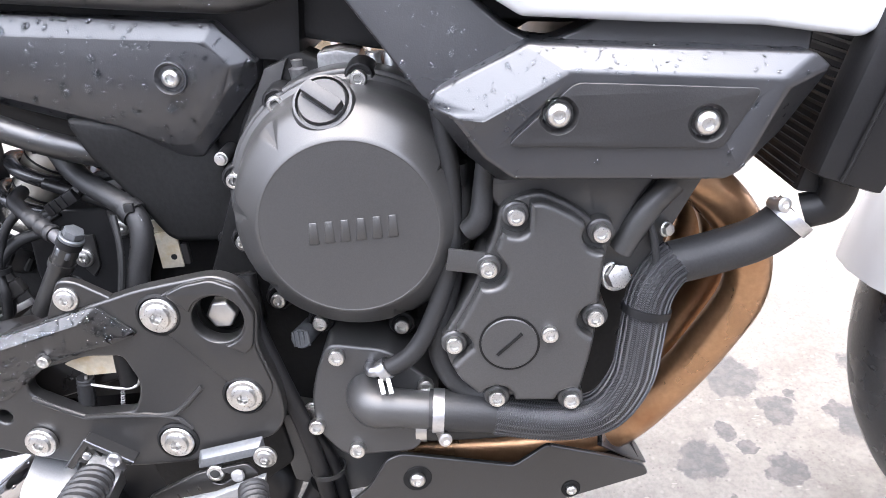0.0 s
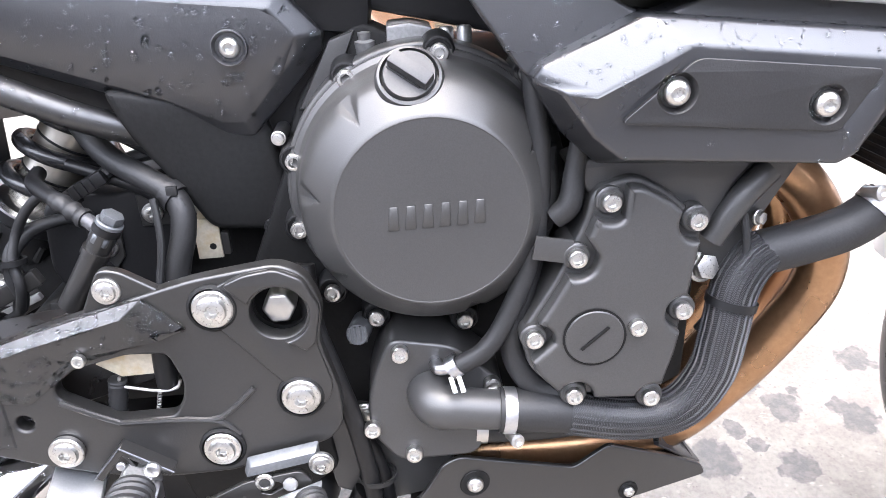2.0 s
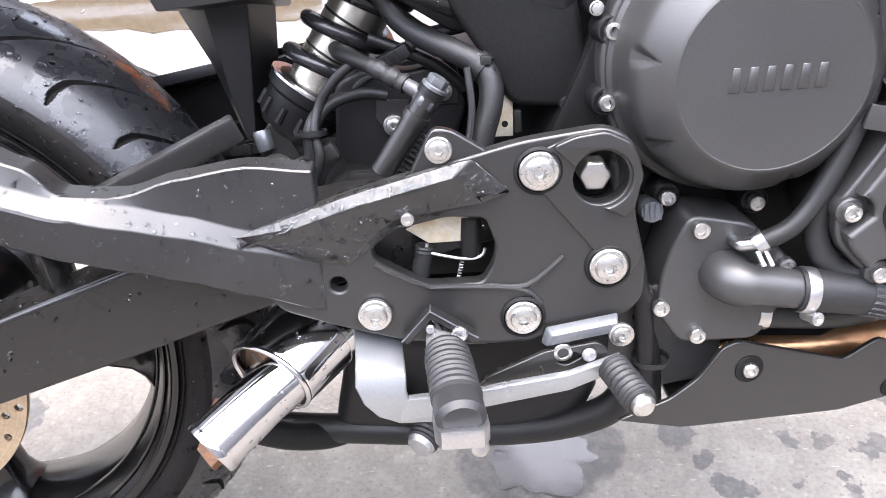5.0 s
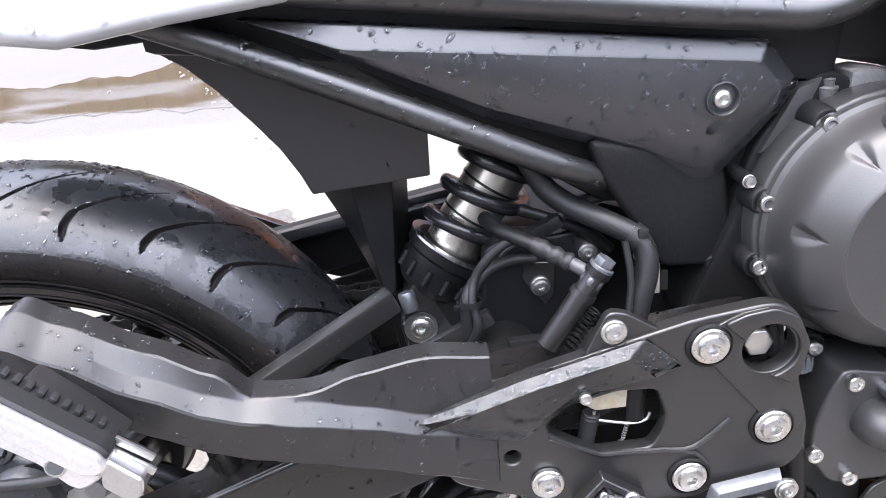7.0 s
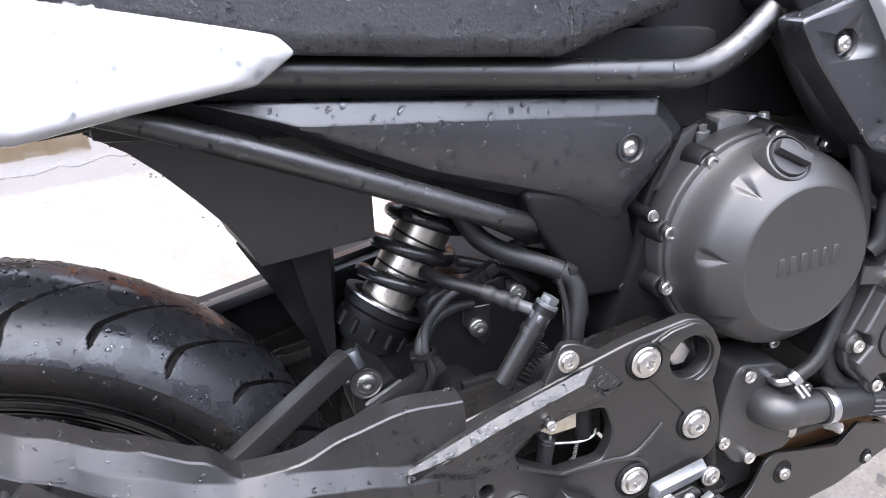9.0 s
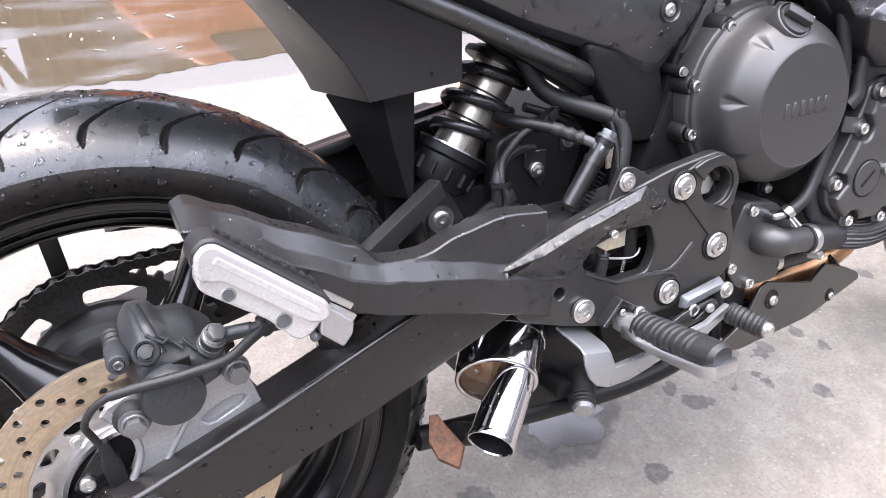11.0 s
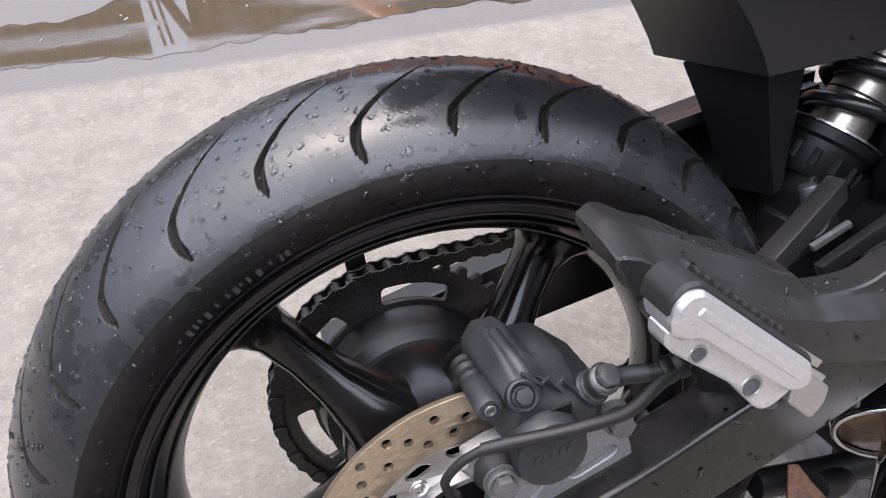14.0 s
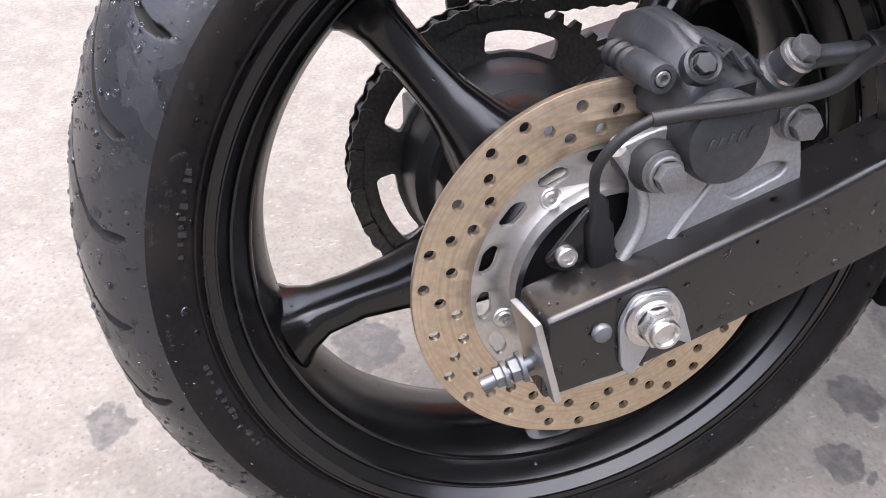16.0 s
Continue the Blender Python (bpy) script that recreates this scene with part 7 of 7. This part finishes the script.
    tab = part("metal_tab", box(0.524, -0.068, 0.486, 0.019, 0.003, 0.032, 0.001), ZINC, bike, "pale zinc-plated bracket")
    part("tab_step", box(0.519, -0.066, 0.5075, 0.013, 0.003, 0.011, 0.0008), ZINC, tab)
    part("tab_lug", box(0.537, -0.067, 0.4815, 0.006, 0.006, 0.018, 0.0012), PLATE, tab)
    # no hole is cut; a black disc paints its shade
    part("tab_hole_shade", lathe([(0, 0.0002), (0.0026, 0.0002), (0.0026, -0.001), (0, -0.001)], (0.527, -0.0696, 0.4800), (0, -1, 0), 14), BLOCK, tab)
    part("mount_bracket", soften(facet([[(0.4270, y, 0.5000), (0.4525, y, 0.4985), (0.4510, y, 0.4690), (0.4430, y, 0.4590), (0.4250, y, 0.4850)] for y in (-0.0455, -0.0480)]), 0.0006, 1), PLATE, bike)
    part("mount_bracket", soften(facet([[(0.4690, y, 0.5190), (0.4910, y, 0.5155), (0.4925, y, 0.4930), (0.4700, y, 0.4930)] for y in (-0.0455, -0.0480)]), 0.0006, 1), PLATE, bike)
    plug = part("connector", box(0.442, -0.060, 0.534, 0.030, 0.012, 0.011, 0.002, Matrix.Rotation(radians(-25), 3, "Y")), DARK, bike, "black wiring connector")
    for k in range(3):
        part("connector_rib", box(0.434 + k * 0.006, -0.0665, 0.5305 + k * 0.0028, 0.0022, 0.002, 0.010, 0.0005, Matrix.Rotation(radians(-25), 3, "Y")), DARK, plug)
    part("wire_loom", sweep([(0.428, -0.046, 0.520), (0.412, -0.044, 0.510), (0.402, -0.040, 0.490), (0.398, -0.036, 0.465)], 0.0030, 10), RUBBER, bike)
    part("wire_loom", sweep([(0.455, -0.060, 0.541), (0.466, -0.052, 0.548), (0.490, -0.050, 0.552), (0.51, -0.05, 0.555)], 0.0050, 10), RUBBER, bike)
    part("wire_loom", sweep([(0.425, -0.050, 0.548), (0.450, -0.052, 0.538), (0.478, -0.052, 0.524), (0.498, -0.050, 0.505)], 0.0050, 12), DARK, bike)
    # made-up black mass that keeps the depth behind the plate dark
    part("plate_gap_filler", soften(facet([[(0.385, y, 0.395), (0.41, y, 0.515), (0.50, y, 0.535), (0.60, y, 0.50), (0.59, y, 0.36), (0.46, y, 0.335)] for y in (-0.018, 0.09)]), 0.006), BLOCK, bike, "black mass added to darken the gap behind the footrest plate")
    # black block added where ground showed through below the shock absorber
    part("shock_gap_filler", soften(facet([[(0.322, y, 0.40), (0.345, y, 0.465), (0.42, y, 0.465), (0.42, y, 0.36), (0.345, y, 0.33), (0.322, y, 0.35)] for y in (-0.020, 0.085)]), 0.006), BLOCK, bike)
    part("sump", soften(facet([[(0.592, y, 0.345), (0.70, y, 0.312), (0.70, y, 0.262), (0.64, y, 0.252), (0.60, y, 0.27)] for y in (-0.108, 0.05)]), 0.006), ENGINE, bike, "dark grey engine sump")
    # black sheet added to make the opening behind the pedal dark
    part("pedal_gap_filler", slab(fillet([(0.470, 0.335), (0.600, 0.352), (0.606, 0.295), (0.560, 0.266), (0.490, 0.266)], 0.008), -0.112, -0.104, 0.002), BLOCK, bike)
    # brake light switch seen through the plate's window
    sw = new("brake_light_switch")
    sw.parent = bike
    part("switch_boot", sweep([(0.4600, -0.1370, 0.410), (0.4530, -0.1370, 0.374)], 0.0064, 16, 18, wave=lambda i, m: 1 + 0.10 * (i % 2)), PEG, sw, "ribbed black rubber boot")
    part("switch_plate", soften(facet([[(0.447, y, 0.4235), (0.468, y, 0.4345), (0.494, y, 0.4345), (0.4885, y, 0.4120), (0.4635, y, 0.4115)] for y in (-0.1375, -0.1355)]), 0.0005, 1), ZINC, sw, "pale zinc-plated switch plate")
    part("plate_lip", sweep([(0.4620, -0.1385, 0.4120), (0.4615, -0.1395, 0.4065), (0.4680, -0.1395, 0.4035), (0.4890, -0.1395, 0.3985), (0.5010, -0.1395, 0.4000), (0.5045, -0.1390, 0.4060)], 0.0013, 8, 4), STEEL, sw)
    part("switch_body", sweep([(0.4950, -0.1340, 0.430), (0.4935, -0.1340, 0.4000)], [0.0080, 0.0084, 0.0078], 18, 4), DARK, sw)
    part("pull_spring", sweep([(0.4875 - 0.00012 * i + 0.0016 * math.cos(i * 1.4), -0.1370 + 0.0016 * math.sin(i * 1.4), 0.3970 - 0.0005 * i) for i in range(34)], 0.0005, 6, 1), STEEL, sw)
    part("spring_hook", sweep([(0.4832, -0.1370, 0.3800), (0.4820, -0.1370, 0.3735)], 0.0036, 12, 2), STEEL, sw)
    part("inner_wall", box(0.47, -0.09, 0.41, 0.13, 0.01, 0.09, 0.003), BLOCK, bike)


make_shock()


# -- stand --
def make_stand():
    part("stand_leg", sweep([(0.50, 0.06, 0.235), (0.43, -0.01, 0.196), (0.375, -0.065, 0.197), (0.335, -0.092, 0.212), (0.298, -0.108, 0.236)], 0.0125, 16), BLOCK, bike, "black centre stand leg")
    tab = [(0.2715, -0.103, 0.2655), (0.2807, -0.105, 0.2652), (0.2855, -0.117, 0.2544), (0.2934, -0.137, 0.2417), (0.2767, -0.157, 0.2348), (0.2617, -0.140, 0.2410), (0.2634, -0.116, 0.2435)]
    part("stand_pedal", soften(facet([tab, [(x + 0.002, y + 0.003, z - 0.007) for x, y, z in tab]]), 0.0016, 2), RUST, bike, "rusty centre stand foot tab")
    part("side_stand", sweep([(0.56, 0.12, 0.24), (0.52, 0.20, 0.14), (0.50, 0.235, 0.075)], 0.011, 14), BLOCK, bike, "black side stand")
    part("side_stand_foot", box(0.50, 0.245, 0.068, 0.05, 0.06, 0.012, 0.004, Matrix.Rotation(radians(LEAN), 3, "X")), BLOCK, bike)
    part("stand_pivot", sweep([(0.425, -0.085, 0.250), (0.430, -0.115, 0.246)], 0.0115, 18, 6, wave=lambda i, m: 1 + 0.08 * (i % 2)), BLOCK, bike)


make_stand()


# -- left side, unseen parts added to darken what the puddles mirror --
def make_left_side():
    part("stator_cover", lathe([(0.098, 0.0), (0.096, 0.03), (0.088, 0.055), (0.06, 0.07), (0, 0.072)], (0.74, 0.115, 0.43), (0, 1, 0), 48), ENGINE, bike, "dark grey round stator cover")
    out = fillet([(0.326, 0.431), (0.493, 0.481), (0.588, 0.497), (0.615, 0.464), (0.62, 0.393), (0.607, 0.352), (0.442, 0.340), (0.35, 0.372)], 0.010)
    part("left_footrest_plate", slab(out, 0.141, 0.155, 0.0025), PLATE, bike, "black cast footrest plate")
    part("left_peg", sweep([(0.472, 0.184, 0.347), (0.479, 0.284, 0.359)], 0.014, 16, 12, wave=lambda i, m: 1 + 0.06 * (i % 2)), PEG, bike, "ribbed black rubber footrest")
    part("shift_lever", sweep([(0.48, 0.17, 0.33), (0.55, 0.18, 0.315), (0.64, 0.185, 0.33), (0.65, 0.22, 0.33)], 0.0065, 12), SILVER, bike, "silver gear lever")
    part("left_hanger", soften(facet([[(0.08, y, 0.50), (0.08, y, 0.545), (0.22, y, 0.475), (0.39, y, 0.475), (0.39, y, 0.37), (0.22, y, 0.43)] for y in (0.150, 0.164)]), 0.002), PLATE, bike, "black cast pillion footrest hanger")


make_left_side()


# -- radiator and front wheel --
def make_front():
    rad = new("radiator")
    rad.parent = bike
    tagged(rad, "black radiator with fine fins behind the shroud")
    part("core", soften(facet([[(1.004, -0.155, 0.522), (1.030, -0.155, 0.516), (1.085, -0.155, 0.680), (1.060, -0.155, 0.690)], [(1.004, 0.155, 0.522), (1.030, 0.155, 0.516), (1.085, 0.155, 0.680), (1.060, 0.155, 0.690)]]), 0.002), DARK, rad)
    for i in range(26):
        z = 0.525 + i * 0.0058
        x = 0.995 + (z - 0.492) * 0.335
        part("fin", box(x + 0.0010, -0.02, z, 0.006, 0.26, 0.0022, 0), DARK, rad)
    part("end_tank", soften(facet([[(1.006, -0.180, 0.540), (1.050, -0.180, 0.522), (1.100, -0.178, 0.655), (1.058, -0.178, 0.680)], [(1.004, -0.150, 0.540), (1.052, -0.150, 0.520), (1.105, -0.150, 0.655), (1.055, -0.150, 0.682)]]), 0.005), DARK, rad, "black radiator end tank")
    part("seam", sweep([(1.022, -0.1815, 0.535), (1.075, -0.182, 0.668)], 0.0016, 6, 2), BLOCK, rad)
    part("outlet", sweep([(1.012, -0.150, 0.505), (1.028, -0.156, 0.512), (1.030, -0.162, 0.532), (1.022, -0.165, 0.55)], 0.0125, 16), DARK, rad)
    part("hose_bracket", box(0.958, -0.15, 0.545, 0.010, 0.010, 0.010, 0.002), STEEL, rad)
    F = Vector((1.44, 0, 0.300))
    fw = new("front_wheel")
    fw.parent = bike
    ft = part("tyre", tyre_mesh(0.3035, 0.058, 240, 0, F), TYRE, fw)
    ft.data.materials.append(WALL_GROOVE_RUBBER)
    part("rim", lathe([(0.231, 0.054), (0.226, 0.054), (0.206, 0.03), (0.20, 0.0), (0.206, -0.03), (0.226, -0.054), (0.231, -0.054)], F, (0, -1, 0), 72, closed=True), FRAME, fw)
    rings = []
    for k in range(24):
        t = radians(75 + k * 3.95)
        ring = []
        for y, r in ((-0.062, 0.290), (-0.059, 0.310), (-0.035, 0.323), (0, 0.328), (0.035, 0.323), (0.059, 0.310), (0.062, 0.290), (0.057, 0.291), (0.03, 0.318), (0, 0.323), (-0.03, 0.318), (-0.057, 0.291)):
            ring.append(F + Vector((r * math.cos(t), y, r * math.sin(t))))
        rings.append(ring)
    part("front_mudguard", facet(rings), WHITE, bike, "white painted front mudguard")


make_front()


# ---- rain drops: small flat domes on the upward and outward faces ----
def scatter_drops(ob, count, small, large, low=-0.2, keep=None, seed=1):
    rnd = random.Random(seed)
    me = ob.data
    faces = [p for p in me.polygons if p.normal.y < 0.35 and (p.normal.z - 0.6 * p.normal.y) > low and (keep is None or keep(p.center))]
    if not faces:
        return
    total, sums = 0.0, []
    for p in faces:
        total += p.area
        sums.append(total)
    bm_v, bm_f = [], []
    for _ in range(count):
        r = rnd.random() * total
        lo, hi = 0, len(sums) - 1
        while lo < hi:
            m = (lo + hi) // 2
            lo, hi = (m + 1, hi) if sums[m] < r else (lo, m)
        p = faces[lo]
        vs = [me.vertices[i].co for i in p.vertices]
        k = rnd.randrange(1, len(vs) - 1)
        a, b = sorted((rnd.random(), rnd.random()))
        c = vs[0] * a + vs[k] * (b - a) + vs[k + 1] * (1 - b)
        nrm = p.normal
        u = nrm.orthogonal().normalized()
        v = nrm.cross(u)
        size = small + (0.88 * large - small) * rnd.random() ** 1.9
        sx, sy, turn = size * rnd.uniform(0.65, 1.55), size * rnd.uniform(0.7, 1.15), rnd.random() * 6.28
        base = len(bm_v)
        for lift, k2 in ((-0.1, 1.02), (0.24, 0.90), (0.42, 0.58)):
            for j in range(9):
                t = 2 * math.pi * j / 9 + turn
                w = 1 + 0.14 * math.sin(2 * t + turn * 3) + 0.10 * math.sin(3 * t + turn * 5)
                bm_v.append(c + u * (sx * k2 * w * math.cos(t)) + v * (sy * k2 * w * math.sin(t)) + nrm * (size * lift))
        bm_v.append(c + nrm * size * 0.50)
        for q in range(2):
            for j in range(9):
                j2 = (j + 1) % 9
                bm_f.append((base + q * 9 + j, base + q * 9 + j2, base + q * 9 + 9 + j2, base + q * 9 + 9 + j))
        for j in range(9):
            bm_f.append((base + 18 + j, base + 18 + (j + 1) % 9, base + 27))
    mesh = bpy.data.meshes.new("rain_water")
    mesh.from_pydata(bm_v, [], bm_f)
    mesh.polygons.foreach_set("use_smooth", [True] * len(mesh.polygons))
    mesh.materials.append(WATER)
    drops = new("rain_water", mesh)
    drops.parent = ob.parent if ob.parent and ob.parent.parent else ob
    drops.matrix_parent_inverse = Matrix.Identity(4)
    tagged(drops, "scattered clear rain drops", kind="stuff")


def named(name):
    return bpy.data.objects[name]


scatter_drops(named("side_cover"), 520, 0.0008, 0.0042, seed=2)
scatter_drops(named("upper_frame_tube"), 360, 0.0008, 0.0036, seed=3)
scatter_drops(named("lower_frame_tube"), 300, 0.0007, 0.0033, seed=4)
scatter_drops(named("radiator_shroud"), 420, 0.0006, 0.0023, seed=5)
scatter_drops(named("frame_cover"), 150, 0.0007, 0.0031, seed=6)
scatter_drops(named("raised_wing"), 900, 0.0006, 0.0027, seed=7)
scatter_drops(named("pillion_hanger"), 380, 0.0007, 0.0026, seed=8)
scatter_drops(named("right_beam"), 260, 0.0007, 0.0026, seed=9)
scatter_drops(named("tail_panel"), 260, 0.0009, 0.0042, seed=10)
scatter_drops(named("seat"), 2200, 0.0010, 0.0026, seed=11, low=-0.6, keep=lambda c: c.y < -0.075)
scatter_drops(named("mudguard_flap"), 110, 0.0005, 0.0022, seed=12)
scatter_drops(named("tyre"), 3600, 0.0006, 0.0029, low=-0.6, keep=lambda c: c.y < 0.03, seed=13)
scatter_drops(named("rim"), 180, 0.0004, 0.0014, low=-0.9, seed=14)
for n_, ob_ in enumerate([o for o in bpy.data.objects if o.name.split(".")[0] == "spoke"]):
    scatter_drops(ob_, 26, 0.0004, 0.0016, low=-0.5, seed=20 + n_)
scatter_drops(named("tail_pipe"), 90, 0.0005, 0.0020, low=-0.9, seed=18)
scatter_drops(named("muffler_can"), 60, 0.0005, 0.0020, low=-0.6, seed=19)
scatter_drops(named("reservoir_hose"), 40, 0.0005, 0.0016, seed=16)
scatter_drops(named("bracing_bar"), 90, 0.0005, 0.0016, seed=17)


# ---- across the yard: what the puddle mirrors ----
def make_car():
    car = new("car", None)
    tagged(car, "orange parked hatchback with dark windows across the yard", "car")
    car.location = (2.35, 5.05, GROUND)
    prof = [(-1.9, 0.35), (1.9, 0.35), (1.95, 0.65), (1.75, 0.95), (1.05, 1.05), (0.55, 1.45), (-1.1, 1.5), (-1.75, 1.05), (-1.95, 0.8)]
    part("body", soften(facet([[(x, -0.82, z) for x, z in prof], [(x, 0.82, z) for x, z in prof]]), 0.06, 3), ORANGE, car)
    for pts in ([(-1.45, 1.02), (-0.35, 1.02), (-0.35, 1.4), (-1.1, 1.4)], [(-0.22, 1.02), (0.85, 1.02), (0.5, 1.38), (-0.22, 1.4)]):
        part("window", slab(fillet(pts, 0.06), -0.835, -0.815, 0.004), GLASSY, car)
    for x in (-1.25, 1.25):
        tyre_ = part("wheel", lathe([(0.0, 0.06), (0.2, 0.07), (0.2, 0.1), (0.29, 0.1), (0.315, 0.07), (0.315, -0.1), (0, -0.1)], (x, -0.76, 0.315), (0, -1, 0), 32), RUBBER, car)
        part("hub_cap", lathe([(0, 0.02), (0.19, 0.0), (0.19, -0.02)], (x, -0.84, 0.315), (0, -1, 0), 24), ALU, tyre_)


make_car()


def make_fence():
    fence = new("fence", None)
    tagged(fence, "weathered brown board fence at the yard's edge", "fence")
    fence.location = (0, 0, GROUND)
    wood = material("weathered_brown_boards", (0.085, 0.062, 0.038), 0.8, 0, 0.3, 40, 0.4, 0.3)
    me = None
    for i in range(60):
        if me is None:
            b = part("board", box(0, 0, 0.0, 0.199, 0.025, 2.7, 0.002), wood, fence)
            me = b.data
        else:
            b = new("board", me)
            b.parent = fence
        low = 0.72 if i in (44, 45) else 0.0
        b.location = (-9.3 + i * 0.2, 7.2, 1.35 - low + 0.01 * math.sin(i * 2.1))
    for z in (0.6, 1.5):
        part("rail", box(-3.4, 7.24, z, 12.0, 0.05, 0.08, 0.004), wood, fence)
    part("leaning_board", box(-0.36, 7.16, 2.2, 0.10, 0.03, 1.1, 0.004, Matrix.Rotation(radians(24), 3, "Y")), wood, fence)
    for x in (-0.52, -0.45):
        part("slat", box(x, 7.17, 2.15, 0.03, 0.02, 1.0, 0.003, Matrix.Rotation(radians(6), 3, "Y")), wood, fence)


make_fence()


# unseen walls, added to cut low sky light and darken the bike's reflections
def make_unseen_walls():
    plaster = material("grey_wall_render", (0.23, 0.232, 0.238), 0.9, 0, 0.15, 30, 0.3, 0.2, stain_scale=1.2)
    for name, (cx, cy, lx, ly, h) in (("unseen_wall_south", (0.5, -4.8, 22.6, 0.3, 4.6)), ("unseen_wall_west", (-11, 2.65, 0.3, 14.8, 3.2)), ("unseen_wall_east", (5.8, 2.65, 0.3, 14.8, 4.4)), ("unseen_wall_north", (0.5, 10.2, 22.6, 0.3, 2.6))):
        ob = mesh_object(name, box(cx, cy, h / 2 + GROUND, lx, ly, h, 0.01), plaster)
        tagged(ob, "unseen plain grey wall added to dim low reflections", "wall", kind="structure")


make_unseen_walls()
